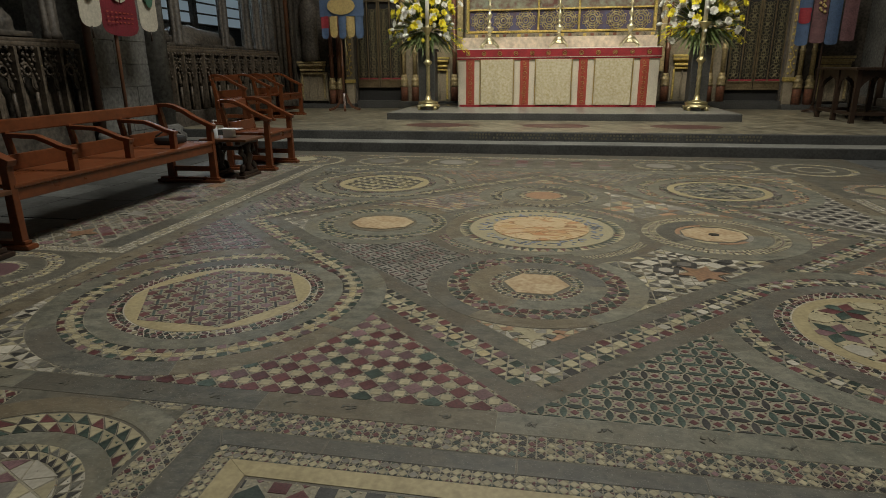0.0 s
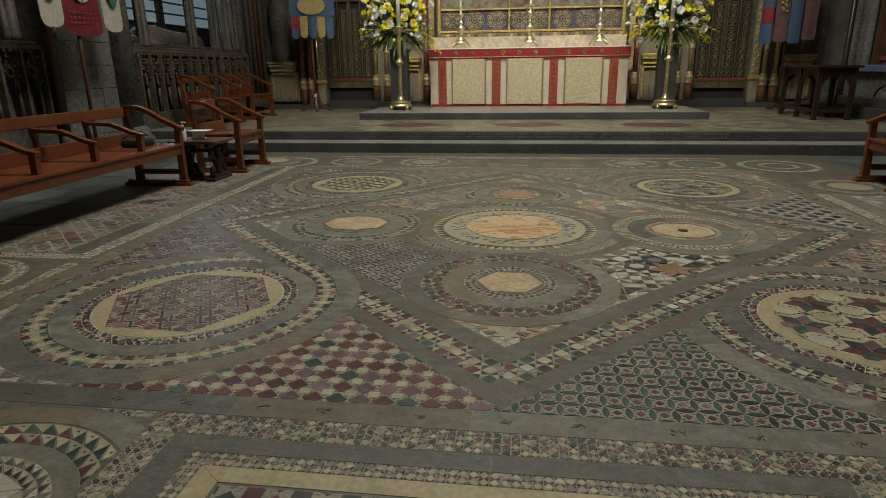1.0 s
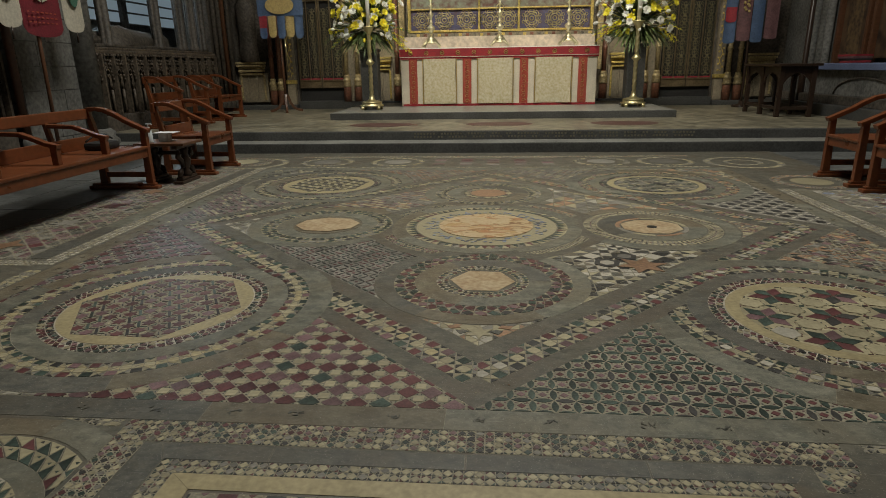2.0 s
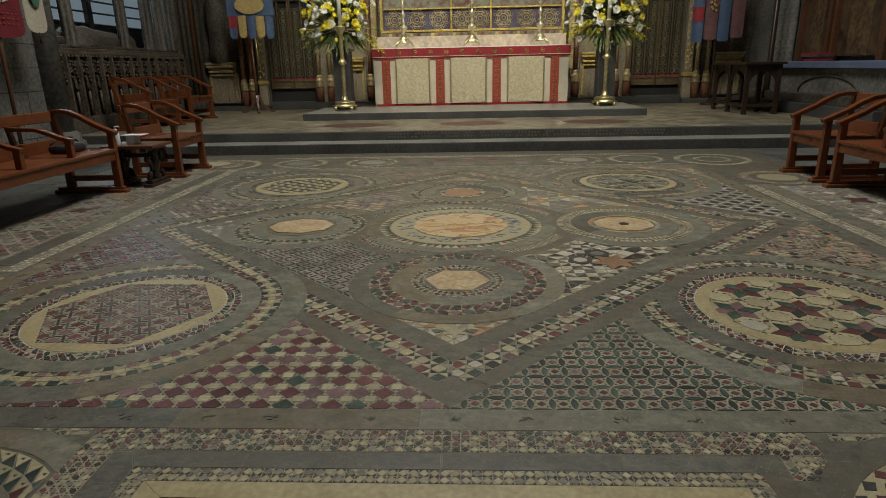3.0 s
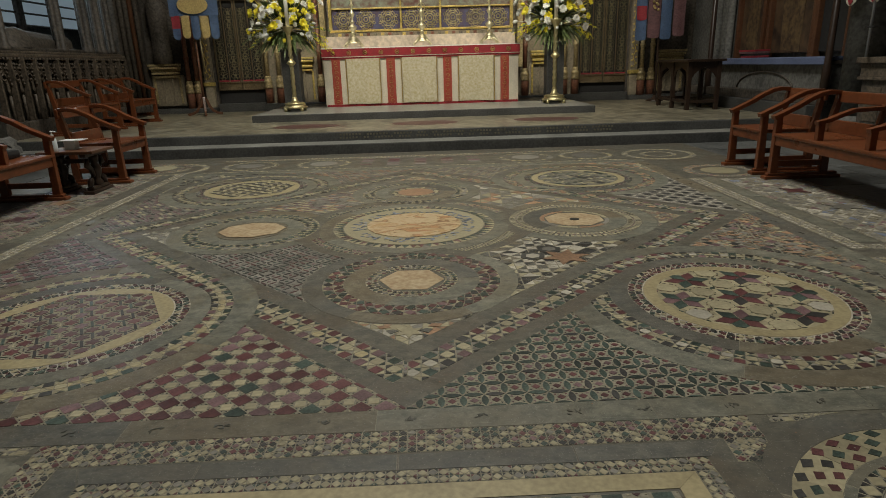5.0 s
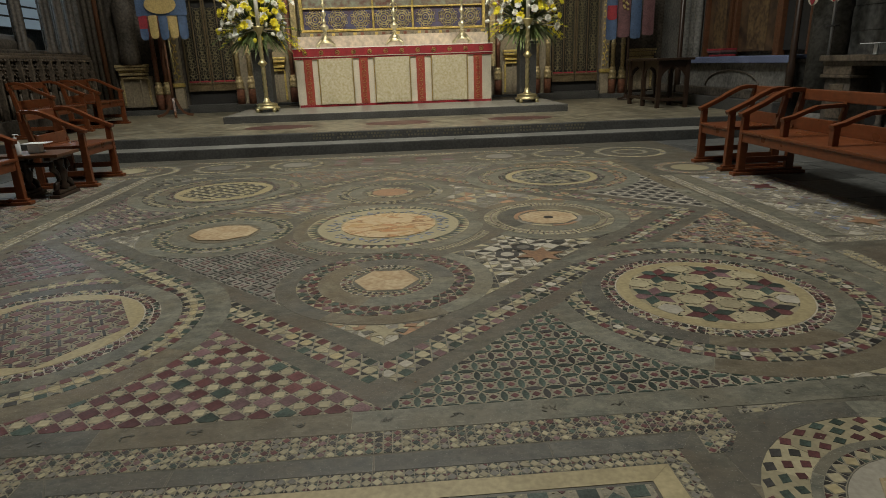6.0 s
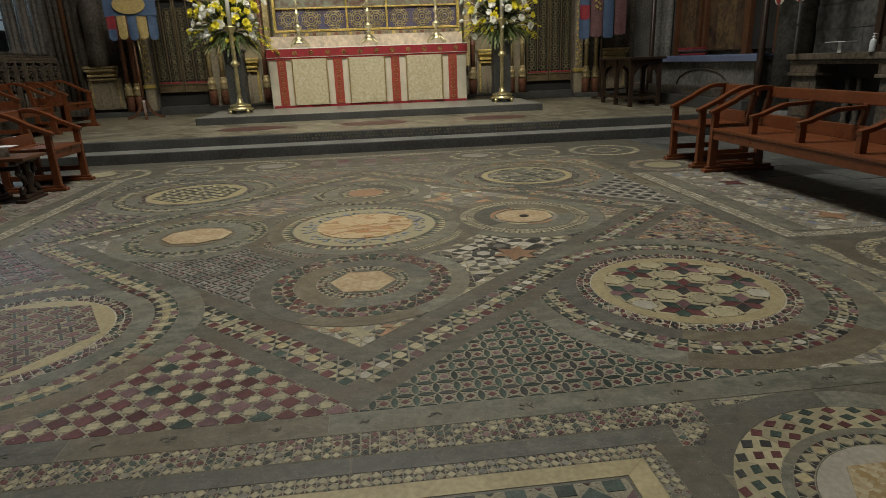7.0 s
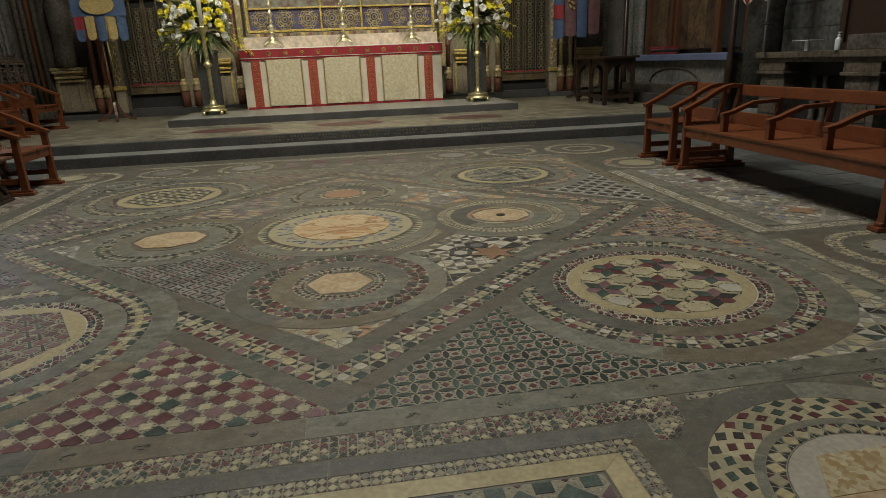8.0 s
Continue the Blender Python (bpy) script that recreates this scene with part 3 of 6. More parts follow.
def niche(x0, x1, zc, mat, statue=False):
    """A niche panel with a gilt corbel, and above it a robed stone figure."""
    root = thing("screen_niche", "carved stone niche with moulded corbel", "niche", pose((x0 + x1) / 2, YS + 0.02, ZP + 0.16), "niches of the altar screen")
    w = (x1 - x0) / 2
    part("panel", slab(-w, w, 0.0, 0.09, 0.0, zc - 0.15, 0.01), PALESTONE, root)
    for s in (-1, 1):
        part("rib", slab(s * w * 0.8 - 0.02, s * w * 0.8 + 0.02, -0.05, 0.0, 0.05, zc - 0.2, 0.01), mat, root)
        part("rib", slab(s * w * 0.3 - 0.015, s * w * 0.3 + 0.015, -0.035, 0.0, 0.05, zc - 0.2, 0.01), PALESTONE, root)
    for i, (h, d) in enumerate(((-0.20, 0.05), (-0.13, 0.09), (-0.07, 0.075), (-0.02, 0.13), (0.04, 0.15))):
        part("corbel_moulding", slab(-w * (0.8 + 0.04 * i), w * (0.8 + 0.04 * i), -d - 0.02, 0.02, zc + h, zc + h + 0.05, 0.012), mat, root)
    if statue:
        b = lathe(bmesh.new(), [(0.20, 0), (0.19, 0.25), (0.17, 0.6), (0.19, 0.95), (0.20, 1.15), (0.12, 1.28), (0.08, 1.33), (0.10, 1.42), (0.08, 1.55), (0.02, 1.6)], 18)
        for v in b.verts:
            t = math.atan2(v.co.y, v.co.x)
            k = 1 + 0.10 * math.sin(t * 7 + v.co.z * 1.5)
            v.co.x, v.co.y = v.co.x * k * 1.05, v.co.y * k * 0.7
        o = part("statue", b, DARKSTONE)
        o.matrix_basis = pose((x0 + x1) / 2, YS - 0.06, ZP + 0.16 + zc + 0.085)
        tagged(o, "weathered grey stone standing figure in robes", "statue")


niche(-5.80, -5.12, 0.80, DULLGOLD, True)
niche(-2.92, -2.22, 0.86, GOLD)
niche(2.48, 3.15, 0.86, GOLD)
niche(5.32, 5.95, 0.80, DULLGOLD)


# ---- pedestals with flowers, and the tall candlesticks ----
def petal_bloom(b, centre, size, facing, kind):
    d = Vector(facing).normalized()
    side = d.cross(Vector((0, 0, 1))).normalized()
    up = side.cross(d)
    c = Vector(centre)
    rows = ((1.0, 9, 0.15), (0.75, 8, 0.55), (0.45, 6, 0.9)) if kind == "open" else ((1.0, 9, -0.15), (1.0, 9, 0.35), (0.8, 8, 0.75), (0.5, 6, 1.05))
    for r, n, lift_ in rows:
        for k in range(n):
            t = 2 * math.pi * (k + 0.5 * frnd.random()) / n
            o = math.cos(t) * side + math.sin(t) * up
            q = o.cross(d)
            L = size * r * frnd.uniform(0.85, 1.1)
            tip = c + o * L * math.cos(lift_ * 0.9) + d * L * (0.15 + math.sin(max(-0.2, lift_)) * 0.7)
            mid = c + o * L * 0.55 + d * L * (0.22 + 0.25 * lift_)
            wd = size * 0.30
            vs = [b.verts.new(c + q * wd * 0.25), b.verts.new(mid + q * wd), b.verts.new(tip + q * wd * 0.45), b.verts.new(tip - q * wd * 0.45), b.verts.new(mid - q * wd), b.verts.new(c - q * wd * 0.25)]
            b.faces.new((vs[0], vs[1], vs[4], vs[5])).smooth = True
            b.faces.new((vs[1], vs[2], vs[3], vs[4])).smooth = True


def tulip_bloom(b, centre, size, facing):
    d = Vector(facing).normalized()
    m = d.to_track_quat("Z", "Y").to_matrix().to_4x4()
    start = len(b.verts)
    lathe(b, [(size * 0.15, -size * 0.3), (size * 0.5, 0), (size * 0.58, size * 0.5), (size * 0.45, size * 1.0), (size * 0.12, size * 1.35)], 9)
    b.verts.ensure_lookup_table()
    for v in b.verts[start:]:
        v.co = Vector(centre) + m @ v.co


def flower_stand(x, y):
    ped = thing("flower_pedestal", "tall dark grey stone pedestal for flowers", "pedestal", pose(x, y + 0.12, ZD), "flower pedestals")
    part("plinth", slab(-0.20, 0.20, -0.20, 0.20, 0, 0.06, 0.01), DARKSTEP, ped)
    part("column", slab(-0.16, 0.16, -0.16, 0.16, 0.06, 1.06, 0.012), DARKSTEP, ped)
    part("cap", slab(-0.19, 0.19, -0.19, 0.19, 1.06, 1.11, 0.012), DARKSTEP, ped)
    fl = thing("flower_arrangement", "large arrangement of yellow and white flowers with leaves", "flowers", pose(x - 0.03, y + 0.12, ZD + 1.11), "altar flowers")
    part("bowl", lathe(bmesh.new(), [(0.09, 0), (0.13, 0.04), (0.15, 0.12), (0.14, 0.13)], 16), DARKSTEP, fl)
    foliage = bmesh.new()
    for i in range(760):
        t, e = frnd.uniform(-math.pi, math.pi), frnd.uniform(-0.55, 1.35)
        d = Vector((math.sin(t) * math.cos(e), -abs(math.cos(t)) * math.cos(e) * 0.75 + 0.1, math.sin(e)))
        L = frnd.uniform(0.36, 0.78) * (1.0 + 0.2 * max(0, d.z))
        p0 = Vector((0, 0, 0.34)) + d * L * 0.35
        p2 = Vector((0, 0, 0.34)) + d * L + Vector((0, 0, -0.10 * L - (0.1 if e < 0 else 0)))
        p1 = (p0 + p2) / 2 + Vector((0, 0, 0.05))
        s = d.cross(Vector((frnd.uniform(-0.4, 0.4), frnd.uniform(-0.4, 0.4), 1))).normalized() * frnd.choice((0.008, 0.016, 0.026, 0.036))
        v = [foliage.verts.new(q) for q in (p0 - s * 0.4, p0 + s * 0.4, p1 + s, p2, p1 - s)]
        foliage.faces.new((v[0], v[1], v[2], v[4])).smooth = True
        foliage.faces.new((v[4], v[2], v[3])).smooth = True
    part("foliage", foliage, LEAF, fl, "spreading green leaves and stems")
    for i in range(104):
        t, e = frnd.uniform(-1.7, 1.7), frnd.uniform(-0.42, 1.3)
        d = Vector((math.sin(t) * math.cos(e), -math.cos(t) * math.cos(e) * 0.8, math.sin(e)))
        L = frnd.uniform(0.40, 0.70) * (1.0 + 0.35 * max(0, d.z))
        c = Vector((0, 0, 0.34)) + d * L
        yellow = frnd.random() < 0.52
        b = bmesh.new()
        kind = frnd.random()
        if kind < 0.3:
            tulip_bloom(b, c, frnd.uniform(0.046, 0.062), d + Vector((0, 0, -0.3)))
        else:
            petal_bloom(b, c, frnd.uniform(0.056, 0.086), d + Vector((0, -0.4, 0)), "open" if kind < 0.5 else "full")
        tube(b, [c - d * 0.01, Vector((0, 0, 0.34)) + d * L * 0.45], 0.004, 4)
        part("bloom", b, YELLOWPETAL if yellow else WHITEPETAL, fl, "yellow flower" if yellow else "white flower")
    for i in range(16):
        g = frnd.choice((-1, 1))
        p0 = Vector((g * 0.25, -0.12, 0.25))
        p2 = Vector((g * frnd.uniform(0.5, 0.85), frnd.uniform(-0.35, 0.1), frnd.uniform(-0.12, 0.35)))
        p1 = (p0 + p2) / 2 + Vector((0, 0, 0.10))
        b = tube(bmesh.new(), [p0, p1, p2], [0.005, 0.004, 0.003], 5)
        for q in range(12):
            f = 0.35 + 0.65 * q / 12
            c = p0.lerp(p1, f * 2) if f < 0.5 else p1.lerp(p2, f * 2 - 1)
            r = bmesh.ops.create_icosphere(b, subdivisions=1, radius=frnd.uniform(0.009, 0.018))
            bmesh.ops.translate(b, verts=r["verts"], vec=c + Vector([frnd.uniform(-0.02, 0.02) for _ in range(3)]))
        part("spray", b, YELLOWPETAL if i % 3 else LEAF, fl, "drooping spray of small buds")
    return fl


def tall_candlestick(x, y):
    root = thing("standing_candlestick", "tall brass standing candlestick with twisted shaft", "candlestick", pose(x, y, ZD), "tall altar candlesticks")
    for k in range(4):
        t = radians(45 + 90 * k)
        b = bmesh.new()
        r = bmesh.ops.create_uvsphere(b, u_segments=10, v_segments=8, radius=0.038)
        bmesh.ops.translate(b, verts=r["verts"], vec=(0.21 * math.cos(t), 0.21 * math.sin(t), 0.038))
        tube(b, [(0.21 * math.cos(t), 0.21 * math.sin(t), 0.05), (0.17 * math.cos(t), 0.17 * math.sin(t), 0.09), (0.10 * math.cos(t), 0.10 * math.sin(t), 0.10)], 0.018, 7)
        part("foot", b, BRASS, root)
    part("base", lathe(bmesh.new(), [(0.20, 0.055), (0.225, 0.07), (0.225, 0.085), (0.19, 0.10), (0.185, 0.13), (0.20, 0.14), (0.15, 0.16), (0.08, 0.17), (0.055, 0.20), (0.045, 0.26)], 24), BRASS, root)
    b = bmesh.new()
    n, segs = 130, 18
    rings = []
    for i in range(n + 1):
        z = 0.24 + 1.12 * i / n
        rings.append([b.verts.new(((0.036 + 0.0042 * math.cos(3 * (2 * math.pi * k / segs) - z * 60)) * math.cos(2 * math.pi * k / segs), (0.036 + 0.0042 * math.cos(3 * (2 * math.pi * k / segs) - z * 60)) * math.sin(2 * math.pi * k / segs), z)) for k in range(segs)])
    for p, q in zip(rings, rings[1:]):
        for k in range(segs):
            b.faces.new((p[k], p[(k + 1) % segs], q[(k + 1) % segs], q[k])).smooth = True
    part("twisted_shaft", b, BRASS, root)
    part("knob", lathe(bmesh.new(), [(0.036, 0.80), (0.05, 0.82), (0.082, 0.85), (0.084, 0.86), (0.05, 0.90), (0.036, 0.92)], 18), BRASS, root)
    part("drip_pan", lathe(bmesh.new(), [(0.035, 1.34), (0.06, 1.40), (0.10, 1.46), (0.105, 1.485), (0.04, 1.49)], 18), BRASS, root)
    part("candle", lathe(bmesh.new(), [(0.036, 1.49), (0.036, 2.3), (0.01, 2.32)], 14), WHITE, root, "thick white candle")
    return root


for x, xp in ((-2.27, -2.36), (2.56, 2.64)):
    tall_candlestick(x, 7.2)
    flower_stand(xp, 7.55)


# ---- banners ----
def hanging(bm, x0, x1, z0, z1, y, drop=0.0, folds=4, deep=0.015, seed=0.0, n=10):
    """A hanging cloth whose lower edge comes to a point or tongue."""
    m = 10
    for back in (0, 1):
        g = []
        for i in range(n + 1):
            s = i / n
            zlow = z0 - drop * math.sqrt(max(0.0, 1 - (2 * s - 1) ** 2))
            g.append([bm.verts.new((x0 + (x1 - x0) * s, y + 0.004 * back + deep * math.sin(s * folds * 3 + seed + 0.6 * j / m), zlow + (z1 - zlow) * j / m)) for j in range(m + 1)])
        for i in range(n):
            for j in range(m):
                q = (g[i][j], g[i + 1][j], g[i + 1][j + 1], g[i][j + 1])
                bm.faces.new(q if not back else q[::-1]).smooth = True
    return bm


bn = thing("processional_banner", "blue embroidered banner with tongues on a wooden stand", "banner", pose(-4.42, 8.6, ZP))
part("pole", lathe(bmesh.new(), [(0.028, 0.05), (0.028, 0.9), (0.036, 0.92), (0.022, 0.95), (0.022, 2.75), (0.04, 2.8), (0.005, 2.9)], 12), MIDWOOD, bn)
for k in range(4):
    t = radians(20 + 90 * k)
    path = [(r, z) for r, z in ((0.03, 0.36), (0.06, 0.30), (0.10, 0.18), (0.16, 0.09), (0.24, 0.045), (0.34, 0.025))]
    b = band(bmesh.new(), path, 0.05, "y", -0.022, 0.022)
    bmesh.ops.rotate(b, verts=b.verts, cent=(0, 0, 0), matrix=Matrix.Rotation(t, 3, "Z"))
    part("foot", b, MIDWOOD, bn)
part("crossbar", tube(bmesh.new(), [(-0.48, -0.04, 2.62), (0.56, -0.04, 2.62)], 0.014, 8), BRASS, bn)
part("banner_field", hanging(bmesh.new(), -0.42, 0.54, 1.93, 2.60, -0.06, 0.0, 2, 0.012, 0.4, 12), BLUEBANNER, bn, "blue silk field")
b = bmesh.new()
extrude(b, ngon_pts := [(0.06 + 0.30 * math.cos(t), 2.13 + 0.17 * math.sin(t)) for t in (k * math.pi / 12 for k in range(24))], "y", -0.092, -0.082)
part("medallion", b, YELLOWSILK, bn, "oval gold and grey medallion")
for i, mt in enumerate((REDBANNER, YELLOWSILK, BLUEBANNER, YELLOWSILK, BLUEBANNER)):
    x = -0.40 + i * 0.188
    p = part("tongue", hanging(bmesh.new(), x, x + 0.165, 1.56 + (0.02 if i % 2 else 0), 1.94, -0.055, 0.07, 1.5, 0.010, i, 8), mt, bn)
    if i in (0, 2, 4):
        part("tongue_end", hanging(bmesh.new(), x + 0.004, x + 0.161, 1.555, 1.70, -0.064, 0.07, 1.5, 0.010, i, 8), BLUEBANNER, p)
part("tassel_rod", tube(bmesh.new(), [(0.10, -0.03, 1.5), (0.12, -0.03, 0.95)], 0.012, 7), BRASS, bn)

b3 = thing("processional_banner", "blue, red and mauve heraldic banner beside the screen", "banner", pose(5.05, 8.75, ZP))
part("pole", lathe(bmesh.new(), [(0.03, 0.03), (0.022, 0.3), (0.022, 2.8), (0.04, 2.85), (0.005, 2.95)], 12), DARKWOOD, b3)
part("base", lathe(bmesh.new(), [(0.18, 0), (0.17, 0.03), (0.05, 0.06), (0.03, 0.12)], 16), DARKWOOD, b3)
part("crossbar", tube(bmesh.new(), [(-0.55, -0.04, 2.72), (0.58, -0.04, 2.72)], 0.014, 8), BRASS, b3)
for i, (x0, x1, z0, mt) in enumerate(((-0.52, -0.30, 1.26, BLUEBANNER), (-0.27, -0.02, 1.30, MAUVE), (0.0, 0.22, 1.27, BLUEBANNER), (0.25, 0.50, 1.33, MAUVE))):
    p = part("tongue", hanging(bmesh.new(), x0, x1, z0, 2.70, -0.06, 0.03, 1.5, 0.012, i, 8), mt, b3)
    if i == 0:
        part("red_square", hanging(bmesh.new(), x0 + 0.01, x1 - 0.01, 1.66, 1.90, -0.075, 0.04, 1.5, 0.012, i, 8), REDBANNER, p)
    if i == 1:
        bb = bmesh.new()
        for k in range(9):
            r = bmesh.ops.create_icosphere(bb, subdivisions=1, radius=0.03)
            bmesh.ops.translate(bb, verts=r["verts"], vec=(-0.13 + 0.05 * math.cos(k * 1.9), -0.085, 1.82 + 0.045 * k * 0.7))
        part("embroidery", bb, YELLOWSILK, p, "pale embroidered spray")

b1 = thing("wall_banner", "crimson banner between two white pennants on a pole", "banner", pose(-5.2, 2.63, 0, 0, 0, 90))
part("pole", tube(bmesh.new(), [(-0.04, 0.02, 0.0), (0.0, 0.02, 2.4)], 0.022, 9), MIDWOOD, b1)
part("crossbar", tube(bmesh.new(), [(-0.70, 0.0, 2.4), (0.85, 0.0, 2.4)], 0.015, 8), BRASS, b1)
c = part("banner_field", hanging(bmesh.new(), -0.27, 0.37, 1.64, 2.4, -0.03, 0.10, 2, 0.012, 0.3, 12), DARKCRIMSON, b1, "crimson field with a white device and unreadable text")
for k in range(3):
    bb = bmesh.new()
    for q in range(7):
        x = -0.20 + q * 0.072
        box(bb, x, x + frnd.uniform(0.03, 0.055), -0.046, -0.042, 1.80 - k * 0.055, 1.815 - k * 0.055)
    part("text_bar", bb, ORPHREY, c)
for s in (-1, 1):
    bb = bmesh.new()
    extrude(bb, [(0.05 + s * 0.012, 1.92), (0.05 + s * 0.10, 1.95), (0.05 + s * 0.15, 2.05), (0.05 + s * 0.12, 2.2), (0.05 + s * 0.012, 2.22)][::s], "y", -0.052, -0.046)
    part("white_device", bb, CREAMSILK, c)
for x0, x1, mt in ((-0.62, -0.27, DARKWOOD), (0.44, 0.80, HERALDGREEN)):
    p = part("pennant", hanging(bmesh.new(), x0, x1, 1.72, 2.4, -0.02, 0.10, 2, 0.012, x0, 10), CREAMSILK, b1, "white silk pennant")
    bb = bmesh.new()
    xm = (x0 + x1) / 2
    extrude(bb, [(xm - 0.09, 2.16), (xm + 0.09, 2.16), (xm + 0.09, 2.03), (xm + 0.05, 1.94), (xm, 1.91), (xm - 0.05, 1.94), (xm - 0.09, 2.03)], "y", -0.052, -0.046)
    part("shield", bb, mt, p)
    part("tassel", tube(bmesh.new(), [(xm, -0.02, 1.63), (xm, -0.02, 1.50)], [0.006, 0.014], 6), DARKWOOD, p)


# ---- north side: tombs between piers ----
def pointed_arch(y0, y1, zb, zt, x, n=7):
    """Points of a pointed arch in the plane x."""
    ym, r = (y0 + y1) / 2, (y1 - y0)
    hgt = zt - zb
    left = [(x, y0 + (ym - y0) * (1 - math.cos(s * math.pi / 2)) ** 0.9, zb + hgt * math.sin(s * math.pi / 2)) for s in (i / n for i in range(n + 1))]
    right = [(x, y1 - (y1 - ym) * (1 - math.cos(s * math.pi / 2)) ** 0.9, zb + hgt * math.sin(s * math.pi / 2)) for s in (i / n for i in range(n, -1, -1))]
    return left + right[1:]


def tomb(label, y0, y1, zb, ztop, bays, posts, sign=-1, xf=5.8):
    x = sign * xf
    o = sign
    root = thing("tomb_chest", label, "tomb", pose(x, 0, 0))
    zt = ztop - 0.10
    part("plinth", slab(min(0, o * 0.9) - 0.06, max(0, o * 0.9) + 0.06, y0, y1, ZP - 0.3, zb, 0.02), DARKSTONE, root)
    part("chest", slab(min(o * 0.14, o * 0.85), max(o * 0.14, o * 0.85), y0, y1, zb, zt, 0.01), DARKSTONE, root)
    part("top_slab", slab(min(-o * 0.04, o * 0.9), max(-o * 0.04, o * 0.9), y0 - 0.03, y1 + 0.03, zt, ztop - 0.04, 0.02), CARVED, root)
    part("top_moulding", slab(min(0, o * 0.9), max(0, o * 0.9), y0, y1, ztop - 0.04, ztop, 0.012), CARVED, root)
    w = (y1 - y0) / bays
    for i in range(bays):
        a, c = y0 + i * w + 0.02, y0 + (i + 1) * w - 0.02
        bay = part("arch_bay", tube(bmesh.new(), pointed_arch(a + 0.03, c - 0.03, zb + (zt - zb) * 0.42, zb + (zt - zb) * 0.80, -o * -0.03), 0.024, 6), CARVED, root)
        part("arch_jamb", tube(bmesh.new(), [(o * 0.03, a + 0.03, zb), (o * 0.03, a + 0.03, zb + (zt - zb) * 0.44)], 0.022, 6), CARVED, bay)
        part("arch_jamb", tube(bmesh.new(), [(o * 0.03, c - 0.03, zb), (o * 0.03, c - 0.03, zb + (zt - zb) * 0.44)], 0.022, 6), CARVED, bay)
        b = bmesh.new()
        ym = (a + c) / 2
        tube(b, [(0, a, zb + (zt - zb) * 0.55), (0, ym, zb + (zt - zb) * 0.98), (0, c, zb + (zt - zb) * 0.55)], 0.020, 5)
        tube(b, [(0.0, ym + w * 0.16 * math.cos(q), zb + (zt - zb) * 0.70 + w * 0.16 * math.sin(q)) for q in (k * math.pi / 5 for k in range(10))], 0.014, 5, True)
        for s in (a, c):
            tube(b, [(0.0, s + w * 0.13 * math.cos(q), zb + (zt - zb) * 0.86 + w * 0.13 * math.sin(q)) for q in (k * math.pi / 5 for k in range(10))], 0.016, 5, True)
        for k in range(6):
            f = (k + 0.7) / 7
            for yy, zz in ((a + (ym - a) * f, 0.55 + 0.43 * f), (c + (ym - c) * f, 0.55 + 0.43 * f)):
                r = bmesh.ops.create_icosphere(b, subdivisions=1, radius=0.020)
                bmesh.ops.translate(b, verts=r["verts"], vec=(-o * 0.012, yy, zb + (zt - zb) * zz))
        for s in (-1, 1):
            tube(b, [(0.02 * o, ym + s * w * 0.30, zb + (zt - zb) * 0.44), (0.02 * o, ym + s * w * 0.17, zb + (zt - zb) * 0.50), (0.02 * o, ym + s * w * 0.20, zb + (zt - zb) * 0.60), (0.02 * o, ym, zb + (zt - zb) * 0.66)], 0.012, 5)
        part("gable", b, CARVED, bay)
        part("buttress", slab(-0.02, 0.06, c - 0.005, c + 0.035, zb, zt, 0.006), CARVED, bay)
        bb = lathe(bmesh.new(), [(0.07, 0), (0.075, 0.1), (0.06, 0.25), (0.065, 0.32), (0.035, 0.37), (0.04, 0.42), (0.01, 0.46)], 9)
        for v in bb.verts:
            v.co = Vector((o * 0.10 + v.co.x * 0.6, ym + v.co.y * min(1, w * 2.2), zb + v.co.z * (zt - zb) * 1.15))
        part("weeper", bb, CARVED, bay, "small carved figure in the niche")
    b = bmesh.new()
    for k in range(int((y1 - y0) / 0.085)):
        r = bmesh.ops.create_icosphere(b, subdivisions=1, radius=0.026)
        bmesh.ops.translate(b, verts=r["verts"], vec=(-o * 0.03, y0 + 0.04 + k * 0.085, zt - 0.012))
    part("leaf_cornice", b, CARVED, root)
    for y in posts:
        b = bmesh.new()
        for dy, dx, r in ((0, 0, 0.055), (0.08, 0.03, 0.035), (-0.08, 0.03, 0.035), (0.04, 0.09, 0.03), (-0.04, 0.09, 0.03)):
            lathe(b, [(r * 1.5, 0), (r * 1.5, 0.06), (r, 0.10), (r, 2.6)], 9, (o * (0.12 + dx), y + dy, ztop))
        part("canopy_shaft", b, DARKSTONE, root)
    part("canopy", slab(min(o * 0.02, o * 0.88), max(o * 0.02, o * 0.88), y0, y1, ztop + 2.6, ztop + 4.2, 0.02), DARKSTONE, root)
    return root


